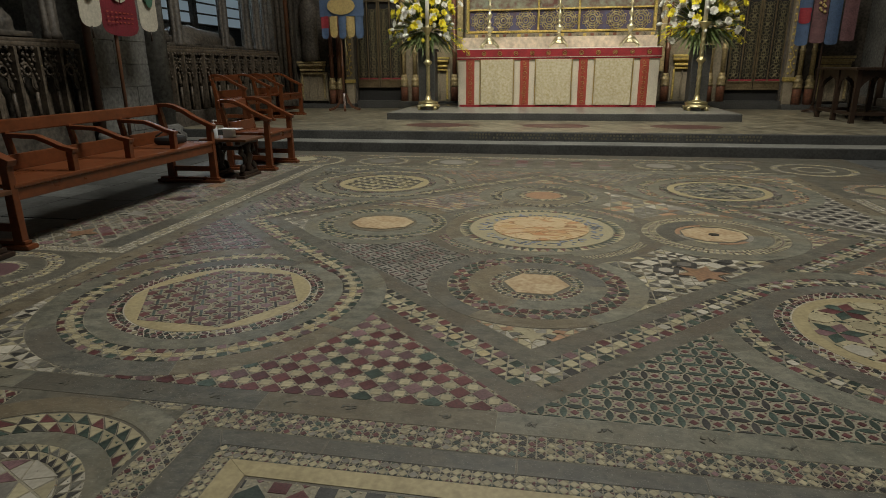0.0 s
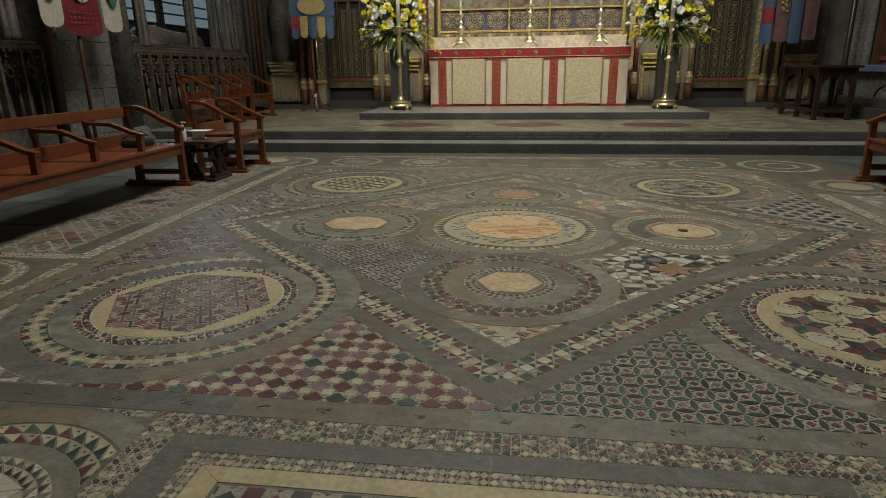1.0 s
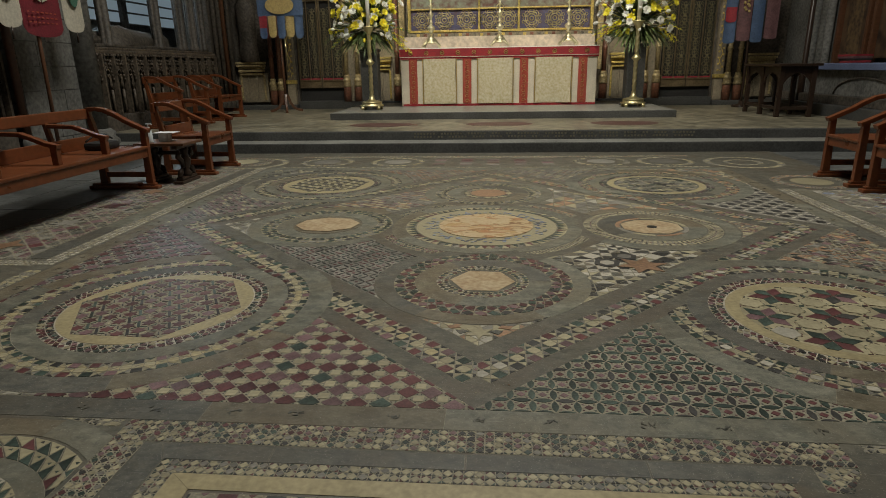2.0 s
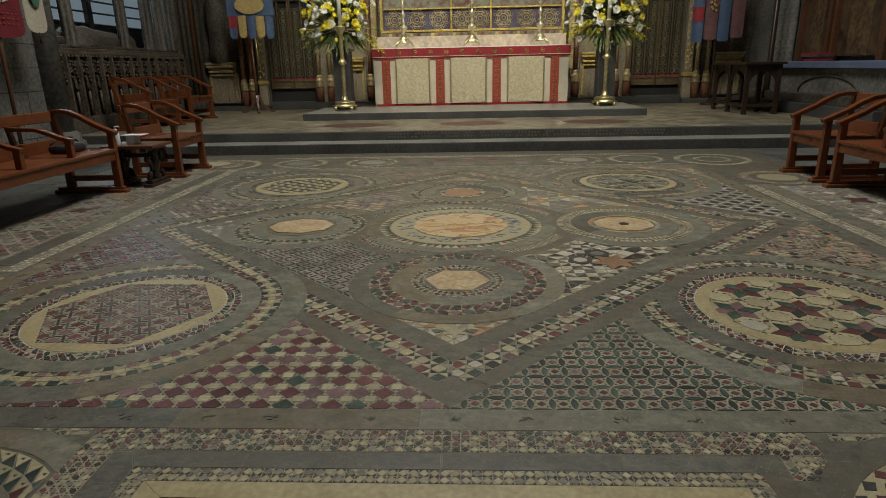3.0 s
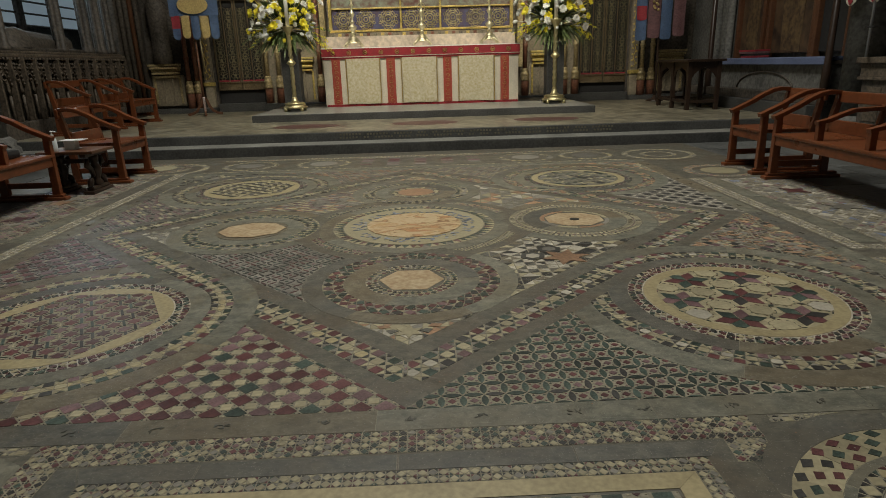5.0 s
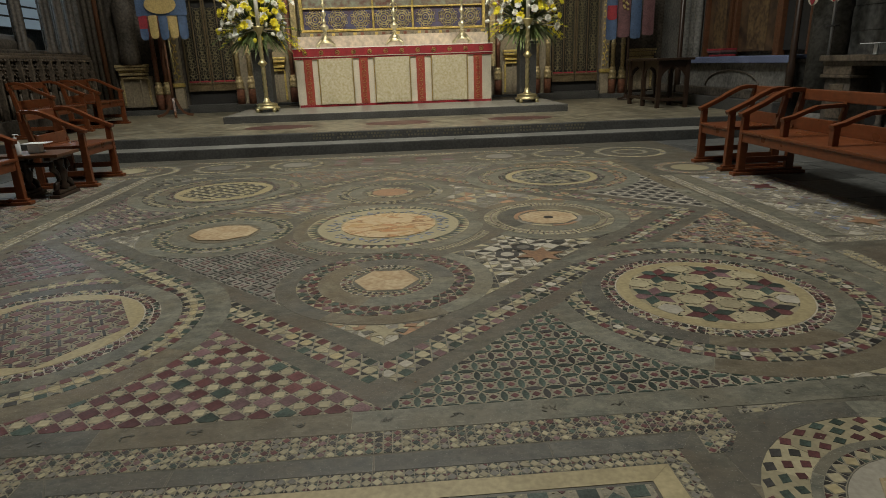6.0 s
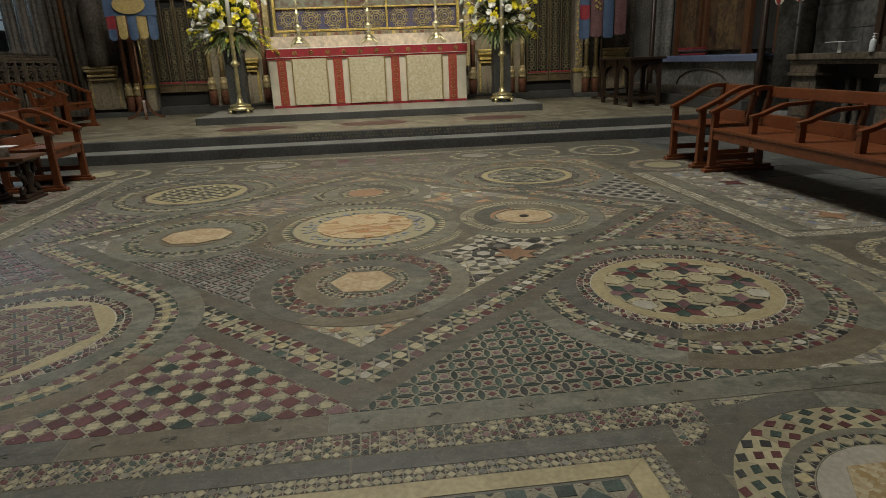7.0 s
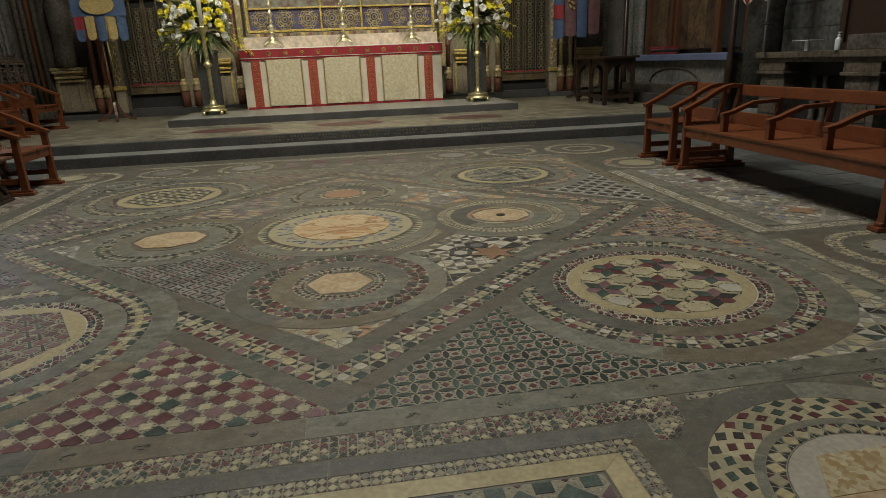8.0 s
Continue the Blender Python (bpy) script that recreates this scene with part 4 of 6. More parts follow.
tomb("carved stone tomb chest with an arcade of small figures", 4.25, 8.35, 0.50, 1.50, 14, (4.35, 5.05, 6.55, 7.4, 7.85, 8.25))
tomb("carved stone tomb chest with large traceried arches", -0.6, 2.62, 0.55, 1.50, 10, (-0.4, 2.45))
for y, L, z in ((4.75, 2.35, 1.50), (0.1, 1.95, 1.52)):
    b = bmesh.new()
    n, segs = 16, 14
    prof = [(0.0, 0.10), (0.05, 0.16), (0.14, 0.17), (0.18, 0.11), (0.24, 0.22), (0.36, 0.26), (0.50, 0.23), (0.66, 0.20), (0.82, 0.18), (0.92, 0.16), (0.96, 0.20), (1.0, 0.12)]
    rings = []
    for s, r in prof:
        rings.append([b.verts.new((-0.42 + r * 1.15 * math.cos(math.pi * k / segs) * (1 + 0.07 * math.sin(5 * k + s * 6)), L * s, 0.06 + r * 1.25 * math.sin(math.pi * k / segs) * (1 + 0.05 * math.sin(4 * k)))) for k in range(segs + 1)])
    for p, q in zip(rings, rings[1:]):
        for k in range(segs):
            b.faces.new((p[k], p[k + 1], q[k + 1], q[k])).smooth = True
    b.faces.new(rings[0])
    b.faces.new(rings[-1])
    box(b, -0.72, -0.12, -0.05, L + 0.08, 0.0, 0.06, 0.02)
    box(b, -0.66, -0.18, -0.05, 0.42, 0.06, 0.16, 0.04)
    for v in b.verts:
        if v.co.z > 0.1:
            v.co += Vector((0, 0, 0.035 * noise.noise(v.co * 7))) + Vector((0.02 * noise.noise(v.co * 9 + Vector((5, 0, 0))), 0, 0))
    o = part("effigy", b, DARKSTONE)
    o.matrix_basis = pose(-5.8, y, z)
    tagged(o, "recumbent dark stone effigy lying on the tomb", "statue")

pier = part("pier_north", slab(-6.6, -5.72, 2.78, 3.92, -0.1, 8.0, 0), STONE, label="grey ashlar stone pier between the tombs", kind="structure")
for i in range(9):
    z = 0.02 + i * 0.30
    n = 2 if i % 2 else 3
    for k in range(n):
        y0 = 2.80 + 1.10 * k / n
        part("stone", slab(-5.74, -5.70 + frnd.uniform(-0.004, 0.006), y0 + 0.003, y0 + 1.10 / n - 0.003, z + 0.003, z + 0.297, 0.006), STONE, pier)
for y, r in ((4.02, 0.18), (2.72, 0.05)):
    sh = thing("pier_shaft", "round grey marble shaft against the pier", "column", pose(-5.70, y, 0), "pier shafts")
    part("base", lathe(bmesh.new(), [(r * 1.7, 0), (r * 1.7, 0.2), (r * 1.4, 0.25), (r * 1.5, 0.3), (r * 1.1, 0.36)], 16), STONE, sh)
    part("shaft", lathe(bmesh.new(), [(r, 0.36), (r, 6)], 18), STONE if r > 0.1 else MIDWOOD, sh)
part("pier_north_east", slab(-6.6, -5.85, 8.42, 9.6, ZP, 8.0, 0), DARKSTONE, label="dark stone pier at the end of the tombs", kind="structure")
for y in (8.55, 8.78, 9.0, 9.25):
    sh = thing("pier_shaft", "slender dark stone wall shaft", "column", pose(-5.80, y, ZP), "pier shafts")
    part("base", lathe(bmesh.new(), [(0.09, 0), (0.09, 0.25), (0.07, 0.32)], 12), DARKSTONE, sh)
    part("shaft", lathe(bmesh.new(), [(0.05, 0.32), (0.05, 5)], 12), MIDWOOD if y == 9.0 else DARKSTONE, sh)

# ---- glazed windows of the north aisle, bright with daylight ----
GLOW = bpy.data.materials.new("daylit_glass")
GLOW.use_nodes = True
gb = GLOW.node_tree.nodes["Principled BSDF"]
gb.inputs["Base Color"].default_value = (0.6, 0.7, 0.75, 1)
gb.inputs["Emission Color"].default_value = (0.62, 0.80, 0.92, 1)
gb.inputs["Emission Strength"].default_value = 0.16
gb.inputs["Roughness"].default_value = 0.2
CLEAR = GLOW.copy()
CLEAR.name = "upper_daylit_glass"
CLEAR.node_tree.nodes["Principled BSDF"].inputs["Emission Strength"].default_value = 6.0
wn = thing("window_1", "tall leaded aisle window bright with daylight", "window", pose(-8.18, 0, 0), kind="structure")
for k in range(4):
    y = 6.6 + 1.35 * k
    for z in (2.18, 2.42, 2.66, 3.35, 3.85, 4.35):
        part("pane", slab(-0.01, 0.01, y, y + 1.15, z, z + (0.20 if z < 3 else 0.44), 0.003), GLOW if z < 3 else CLEAR, wn)
    part("mullion", slab(-0.02, 0.10, y + 1.16, y + 1.34, 1.6, 5.6, 0.02), DARKSTONE, wn)
for z in (2.13, 2.385, 2.625, 3.30, 3.80, 4.30):
    part("saddle_bar", slab(-0.01, 0.04, 6.5, 12.0, z, z + 0.03, 0.003), DARKSTONE, wn)


# ---- small tables by the left bench ----
def side_table(x, y, w):
    root = thing("side_table", "small dark carved oak table beside the bench", "table", pose(x, y, 0), "carved side tables")
    part("tabletop", slab(-0.30, 0.24, 0, w, 0.40, 0.43, 0.006), MIDWOOD, root)
    for xx in (-0.20, 0.13):
        b = slab(xx - 0.05, xx + 0.05, 0.01, w - 0.01, 0, 0.035, 0.010)
        box(b, xx - 0.035, xx + 0.035, 0.05, w - 0.05, 0.035, 0.07, 0.010)
        part("foot", b, DARKWOOD, root)
        b = lathe(bmesh.new(), [(0.045, 0.07), (0.055, 0.10), (0.03, 0.13), (0.05, 0.19), (0.058, 0.24), (0.03, 0.29), (0.048, 0.34), (0.042, 0.37)], 12, (xx, w / 2, 0))
        for g in (-1, 1):
            tube(b, [(xx, w / 2 + g * y, z) for y, z in ((0.15, 0.07), (0.12, 0.13), (0.06, 0.17), (0.08, 0.24), (0.14, 0.28), (0.13, 0.35))], [0.024, 0.032, 0.022, 0.026, 0.030, 0.018], 7)
        part("carved_trestle", b, DARKWOOD, root)
        part("bearer", slab(xx - 0.03, xx + 0.03, 0.02, w - 0.02, 0.365, 0.40, 0.006), DARKWOOD, root)
    part("stretcher", slab(-0.20, 0.13, w / 2 - 0.02, w / 2 + 0.02, 0.29, 0.33, 0.006), DARKWOOD, root)
    return root


side_table(-3.36, 1.60, 0.42)
side_table(-3.50, -1.62, 0.46)
bt = thing("sanitiser_bottle", "clear pump bottle of hand gel on the table", "bottle", pose(-3.50, 1.66, 0.43))
part("body", lathe(bmesh.new(), [(0.03, 0), (0.033, 0.01), (0.033, 0.11), (0.026, 0.13), (0.013, 0.14), (0.013, 0.15)], 16), PLASTIC, bt)
b = lathe(bmesh.new(), [(0.016, 0.15), (0.016, 0.165), (0.006, 0.167), (0.006, 0.185), (0.014, 0.187), (0.014, 0.197)], 12)
tube(b, [(0, 0, 0.192), (0.035, 0, 0.192), (0.04, 0, 0.183)], 0.005, 6)
part("pump", b, PAPER, bt, "white pump")
cd = thing("card_holder", "clear stand holding a white card", "card holder", pose(-3.42, 1.80, 0.43))
part("stand", slab(-0.05, 0.06, -0.03, 0.05, 0, 0.085, 0.004), PLASTIC, cd)
part("card", slab(-0.09, 0.13, -0.06, 0.10, 0.088, 0.094, 0.001), PAPER, cd, "white card")
bg = thing("black_bag", "soft black bag lying on the end of the bench", "bag", pose(-3.66, 1.06, 0.435))
part("body", slab(-0.12, 0.08, -0.05, 0.22, 0, 0.075, 0.03), BLACK, bg)
part("strap", tube(bmesh.new(), [(-0.05, -0.1, 0.09), (-0.02, 0.0, 0.14), (0.0, 0.12, 0.14), (0.02, 0.2, 0.09)], 0.008, 6), BLACK, bg)

# ---- dark credence table on the platform ----
ct = thing("credence_table", "dark oak credence table with arched sides", "table", pose(4.60, 6.10, ZP))
part("tabletop", slab(-0.05, 0.62, -0.05, 1.40, 0.80, 0.84, 0.008), DARKWOOD, ct)
for x in (0.0, 0.50):
    for y in (0.0, 0.65, 1.29):
        part("leg", slab(x, x + 0.07, y, y + 0.07, 0.0, 0.80, 0.008), DARKWOOD, ct)
    part("stretcher", slab(x + 0.015, x + 0.055, 0.05, 1.31, 0.12, 0.17, 0.006), DARKWOOD, ct)
    for y in (0.07, 0.72):
        pts = [(y, 0.80), (y, 0.52), (y + 0.04, 0.56), (y + 0.06, 0.63), (y + 0.13, 0.67), (y + 0.22, 0.685), (y + 0.285, 0.72), (y + 0.35, 0.685), (y + 0.44, 0.67), (y + 0.51, 0.63), (y + 0.53, 0.56), (y + 0.57, 0.52), (y + 0.57, 0.80)]
        part("arched_apron", extrude(bmesh.new(), pts, "x", x + 0.02, x + 0.045), DARKWOOD, ct)
for y in (0.0, 1.29):
    part("stretcher", slab(0.05, 0.52, y + 0.015, y + 0.055, 0.12, 0.17, 0.006), DARKWOOD, ct)
    pts = [(0.07, 0.80), (0.07, 0.52), (0.12, 0.60), (0.20, 0.67), (0.285, 0.71), (0.37, 0.67), (0.45, 0.60), (0.50, 0.52), (0.50, 0.80)]
    part("arched_apron", extrude(bmesh.new(), pts, "y", y + 0.02, y + 0.045), DARKWOOD, ct)

# ---- south side: stone seat with a blue runner, pier, and a low classical tomb ----
sd = thing("stone_ledge", "long stone ledge with a blue-grey velvet runner", "stone ledge", pose(5.70, 0, 0))
part("base_step", slab(-0.25, 0.40, 4.1, 8.6, ZP - 0.28, 0.44, 0.012), DARKSTEP, sd)
part("upper_step", slab(-0.12, 0.40, 4.1, 8.6, 0.44, 0.58, 0.012), DARKSTONE, sd)
part("body", slab(0.02, 0.43, 4.12, 7.6, 0.58, 0.98, 0.008), STONE, sd)
part("ledge", slab(-0.04, 0.43, 4.1, 7.6, 0.98, 1.035, 0.012), DARKSTONE, sd)
part("arch_moulding", tube(bmesh.new(), [(0.01, 5.75 + 0.85 * math.cos(t), 0.60 + 0.27 * math.sin(t)) for t in (k * math.pi / 12 for k in range(13))], 0.016, 6), DARKSTONE, sd)
rn = thing("velvet_runner", "folded blue-grey velvet runner along the ledge", "cloth", pose(5.70, 0, 1.035))
part("cloth", slab(-0.07, 0.30, 4.12, 7.42, 0.0, 0.055, 0.02), BLUECLOTH, rn)
part("hanging_edge", slab(-0.085, -0.065, 4.12, 7.42, -0.05, 0.045, 0.008), BLUECLOTH, rn)
for i in range(4):
    bk = tagged(part("book", slab(-0.14, 0.14, -0.24, 0.22, 0, 0.032, 0.004), (REDBANNER, BLACK, MAUVE, REDBANNER)[i], label="closed service book in a dark stack"), category="book", group="stack of books")
    bk.matrix_basis = pose(5.86 + 0.01 * (i % 2), 6.4 + 0.015 * i, 1.092 + 0.033 * i, 0, 0, 4 * i - 6)
# the last panel is plain black, for the shade of an opening
for y0, y1, mt, lab in ((6.55, 7.35, PAINTING, "tall dark brown panel painting in a wooden frame"), (5.15, 6.30, PAINTING, "tall dark brown panel painting in a wooden frame"), (4.35, 5.0, BLACK, "framed opening with pale tracery, its shade a black panel")):
    pc = thing("panel_painting", lab, "painting", pose(6.08, y0, 1.16))
    w = y1 - y0
    part("panel", slab(0.0, 0.03, 0, w, 0, 2.6, 0), mt, pc)
    for a in (-0.08, w):
        part("frame", slab(-0.08, 0.04, a, a + 0.08, -0.1, 2.7, 0.012), MIDWOOD, pc)
    if mt is PAINTING:
        b = bmesh.new()
        extrude(b, [(w * 0.3, 0.0), (w * 0.75, 0.05), (w * 0.8, 0.9), (w * 0.65, 1.7), (w * 0.55, 1.95), (w * 0.42, 1.7), (w * 0.28, 0.8)], "x", -0.006, 0.002)
        part("painted_shape", b, material("faded_ochre_paint", (0.13, 0.085, 0.04), 0.5, 0, 0.5, 14, 0.1, 4, colour2=(0.05, 0.03, 0.02)), pc, "faded ochre painted shape")
for y in (4.03, 7.55):
    po = thing("screen_post", "dark carved wooden post of the stalls", "post", pose(5.62, y, 0.44))
    part("shaft", lathe(bmesh.new(), [(0.06, 0), (0.06, 0.5), (0.045, 0.55), (0.045, 4.0)], 10), DARKWOOD, po)
    part("rib", lathe(bmesh.new(), [(0.03, 0), (0.03, 4.0)], 8, (0.05, 0.06, 0)), DARKWOOD, po)
for y in (7.75, 7.95, 8.2):
    sh = thing("wall_shaft", "slender grey stone wall shaft", "column", pose(6.05, y, 0.4), "south wall shafts")
    part("shaft", lathe(bmesh.new(), [(0.10, 0), (0.10, 0.2), (0.07, 0.25), (0.07, 5)], 12), STONE, sh)
pier = thing("round_pier", "round grey marble pier with smooth shaft", "column", pose(5.90, 3.73, 0))
part("base", lathe(bmesh.new(), [(0.34, 0), (0.34, 0.15), (0.29, 0.2), (0.31, 0.26), (0.25, 0.33)], 20), STONE, pier)
part("shaft", lathe(bmesh.new(), [(0.235, 0.33), (0.235, 6)], 24), STONE, pier)
SOOT = material("grimy_ashlar", (0.105, 0.105, 0.098), 0.75, 0, 0.5, 14, 0.5, 2.2)
wallb = part("wall_south_ashlar", slab(6.02, 6.15, 0.2, 3.5, 0, 4, 0), SOOT, label="grey ashlar wall behind the low tomb", kind="structure")
for i in range(8):
    for k in range(4):
        y0 = 0.2 + 0.82 * k + (0.3 if i % 2 else 0)
        part("stone", slab(6.0 + frnd.uniform(-0.004, 0.004), 6.03, y0 + 0.003, min(3.5, y0 + 0.82) - 0.003, 1.06 + 0.3 * i + 0.003, 1.06 + 0.3 * i + 0.297, 0.006), SOOT, wallb)
lt = thing("low_tomb", "low dark stone tomb with pilasters and deep openings", "tomb", pose(5.70, 0, 0))
part("plinth", slab(-0.08, 0.32, -1.2, 3.42, 0, 0.18, 0.012), DARKSTONE, lt)
# a solid black back gives the tomb's openings their shade
part("back", slab(0.25, 0.31, -1.2, 3.40, 0.18, 1.0, 0), BLACK, lt, "black back sheet for the shade inside the tomb")
part("top_slab", slab(-0.10, 0.32, -1.2, 3.45, 1.0, 1.075, 0.012), CARVED, lt)
part("cornice", slab(-0.06, 0.32, -1.2, 3.42, 0.95, 1.0, 0.010), CARVED, lt)
for y0 in (2.93, 1.47, 0.0):
    w = 0.46
    pl = part("pilaster", slab(-0.02, 0.30, y0, y0 + w, 0.18, 0.80, 0.008), DARKSTONE, lt)
    part("capital", slab(-0.07, 0.30, y0 - 0.04, y0 + w + 0.04, 0.80, 0.84, 0.01), CARVED, pl)
    part("capital_block", slab(-0.05, 0.30, y0 - 0.02, y0 + w + 0.02, 0.84, 0.95, 0.008), CARVED, pl)
    part("carved_panel", slab(-0.03, -0.015, y0 + 0.1, y0 + w - 0.1, 0.30, 0.72, 0.006), CARVED, pl)
for y in (2.62, 2.44):
    part("inner_shaft", lathe(bmesh.new(), [(0.04, 0.18), (0.05, 0.25), (0.03, 0.3), (0.045, 0.5), (0.03, 0.7), (0.05, 0.78)], 12, (0.18, y, 0)), DARKSTONE, lt)
fp = thing("flag_pole", "thin steel pole with red and white pennants", "flag pole", pose(5.55, 3.22, 1.075))
part("pole", tube(bmesh.new(), [(0, 0, 0), (0, 0, 2.0)], 0.018, 9), STEEL, fp)
part("clamp", slab(-0.03, 0.03, -0.09, 0.06, 0.34, 0.36, 0.004), BLACK, fp)
for i, y in enumerate((0.30, -0.12, -0.50)):
    p = part("pennant", finish(hanging(bmesh.new(), y, y + 0.26, 0.74, 1.7, 0, 0.12, 2, 0.01, i, 8)), CREAMSILK if i < 3 else REDBANNER, fp, "white and red pennant")
    p.rotation_euler = (0, 0, radians(90))
    q = part("red_end", hanging(bmesh.new(), y + 0.08, y + 0.18, 0.68, 1.1, 0.012, 0.05, 2, 0.01, i, 6), REDBANNER, p)
REDWOOD = wood("dark_red_wood", (0.032, 0.016, 0.011), 0.4)
pn = thing("wood_panelling", "dark red-brown wooden panel standing on the tomb", "panelling", pose(5.86, 0, 1.075))
part("panel", slab(0, 0.05, -0.6, 2.3, 0.08, 2.4, 0.006), REDWOOD, pn)
for y in (-0.6, 0.95, 2.22):
    part("stile", slab(-0.03, 0.02, y, y + 0.09, 0.0, 2.4, 0.008), DARKWOOD, pn)
part("foot_rail", slab(-0.03, 0.04, -0.6, 2.31, 0.0, 0.08, 0.008), DARKWOOD, pn)
bx = thing("stone_block", "grey stone block on the low tomb", "block", pose(5.62, 1.52, 1.075))
part("block", slab(0, 0.22, -0.3, 0.40, 0, 0.16, 0.012), DARKSTONE, bx)
b2 = copy_thing(bt, pose(5.60, 2.02, 1.075))
b2["label"] = "clear pump bottle of hand gel on the stone ledge"
c2 = thing("card_stand", "clear stand with a flat white card", "card holder", pose(5.60, 2.50, 1.075))
part("stem", slab(-0.01, 0.01, -0.03, 0.03, 0, 0.12, 0.002), PLASTIC, c2)
part("card", slab(-0.08, 0.08, -0.16, 0.16, 0.12, 0.128, 0.001), PAPER, c2, "white card")

# overlay slabs whose paler colour holds the light reflected off the treads
TREAD = material("lit_step_tread", (0.26, 0.255, 0.225), 0.32, 0, 0.35, 20, 0.08, 2.0)
part("tread", slab(-XW - 0.28, XW + 0.28, 3.952, 4.328, ZS - 0.01, ZS + 0.003, 0), TREAD, step, "tread slab, paler for the light it reflects")
part("tread", slab(-2.84, 3.09, 6.312, 8.0, ZD - 0.01, ZD + 0.003, 0), TREAD, dais, "tread slab, paler for the light it reflects")
# ---- inlay and lettering on the platform steps ----
for x in (-1.75, 0.12, 2.05):
    tagged(part("porphyry_disc", extrude(bmesh.new(), [(x + 0.52 * math.cos(t), 5.35 + 0.36 * math.sin(t)) for t in (k * math.pi / 16 for k in range(32))], "z", ZP - 0.004, ZP + 0.004), material("dull_purple_marble", (0.115, 0.055, 0.05), 0.4, 0, 0.3, 60, 0.05, 5), plat, "dull purple oval inlay"))
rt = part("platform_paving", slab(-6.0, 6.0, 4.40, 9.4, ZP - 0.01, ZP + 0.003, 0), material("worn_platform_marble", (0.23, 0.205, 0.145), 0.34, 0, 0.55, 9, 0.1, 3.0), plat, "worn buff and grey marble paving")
lb = bmesh.new()
for row, z in enumerate((0.222, 0.178)):
    x = -1.1
    while x < 2.6:
        w = frnd.uniform(0.03, 0.075)
        for q in range(int(frnd.uniform(2, 9))):
            box(lb, x, x + 0.028, 4.3275, 4.331, z - 0.013, z + 0.013)
            x += 0.045
        x += 0.07
part("inscription_bars", lb, material("worn_gilt_letters", (0.16, 0.145, 0.105), 0.5, 0.2, 0.3, 40, 0.1, 8), plat, "worn line of gilt lettering, too faint to read")


# ---- the inlaid pavement: centre of the great square at the origin ----
def breccia(name):
    """Broken yellow and cream marble cemented together."""
    m = material(name, (0.40, 0.31, 0.17), 0.4, 0, 0.3, 40, 0.05, 8)
    n, link = m.node_tree.nodes, m.node_tree.links.new
    vo, tc, rp = n.new("ShaderNodeTexVoronoi"), n.new("ShaderNodeTexCoord"), n.new("ShaderNodeValToRGB")
    vo.inputs["Scale"].default_value = 62
    link(tc.outputs["Object"], vo.inputs["Vector"])
    link(vo.outputs["Color"], rp.inputs[0])
    for e, (p, c) in zip(rp.color_ramp.elements, ((0.25, (0.30, 0.20, 0.085)), (0.75, (0.50, 0.44, 0.30)))):
        e.position, e.color = p, (*c, 1)
    mx = n.new("ShaderNodeMix")
    mx.data_type = "RGBA"
    mx.inputs["Factor"].default_value = 0.85
    b = n["Principled BSDF"]
    link(b.inputs["Base Color"].links[0].from_socket, mx.inputs["A"])
    link(rp.outputs[0], mx.inputs["B"])
    link(mx.outputs["Result"], b.inputs["Base Color"])
    return m


PAL = {
    "R": material("porphyry", (0.112, 0.042, 0.042), 0.38, 0, 0.35, 160, 0.05, 9, island=0.35),
    "r": material("pale_porphyry", (0.165, 0.095, 0.098), 0.40, 0, 0.35, 170, 0.05, 9, island=0.30),
    "G": material("green_serpentine", (0.046, 0.066, 0.053), 0.38, 0, 0.5, 140, 0.05, 9, island=0.45),
    "K": material("black_limestone", (0.042, 0.040, 0.037), 0.42, 0, 0.4, 120, 0.05, 9, island=0.4),
    "C": material("cream_marble", (0.36, 0.315, 0.198), 0.46, 0, 0.16, 60, 0.05, 6, island=0.22),
    "W": material("white_marble", (0.43, 0.395, 0.32), 0.42, 0, 0.16, 60, 0.05, 6, island=0.2),
    "Y": material("yellow_marble", (0.40, 0.332, 0.185), 0.42, 0, 0.2, 50, 0.05, 5, island=0.12),
    "P": material("orange_pink_marble", (0.33, 0.195, 0.115), 0.42, 0, 0.3, 50, 0.05, 5, island=0.3),
    "B": material("blue_grey_marble", (0.19, 0.22, 0.29), 0.42, 0, 0.25, 60, 0.05, 6, island=0.3),
    "S": material("mid_grey_marble", (0.20, 0.185, 0.155), 0.45, 0, 0.25, 60, 0.05, 6, island=0.3),
    "D": aged_marble("purbeck_band", (0.245, 0.233, 0.176), (0.118, 0.119, 0.093), (0.180, 0.158, 0.110), 0.14),
    "d": aged_marble("dark_purbeck_band", (0.165, 0.155, 0.122), (0.088, 0.088, 0.076), (0.118, 0.102, 0.076), 0.18),
    "N": aged_marble("brown_purbeck_band", (0.215, 0.188, 0.128), (0.128, 0.108, 0.074), (0.165, 0.130, 0.082), 0.13),
    "V": material("veined_cream_slab", (0.44, 0.355, 0.225), 0.40, 0, 0.22, 30, 0.05, 7, colour2=(0.34, 0.22, 0.12), veins=6),
    "m": material("lime_mortar", (0.27, 0.245, 0.18), 0.8, 0, 0.3, 90, 0.3, 5),
    "b": breccia("yellow_breccia"),
}
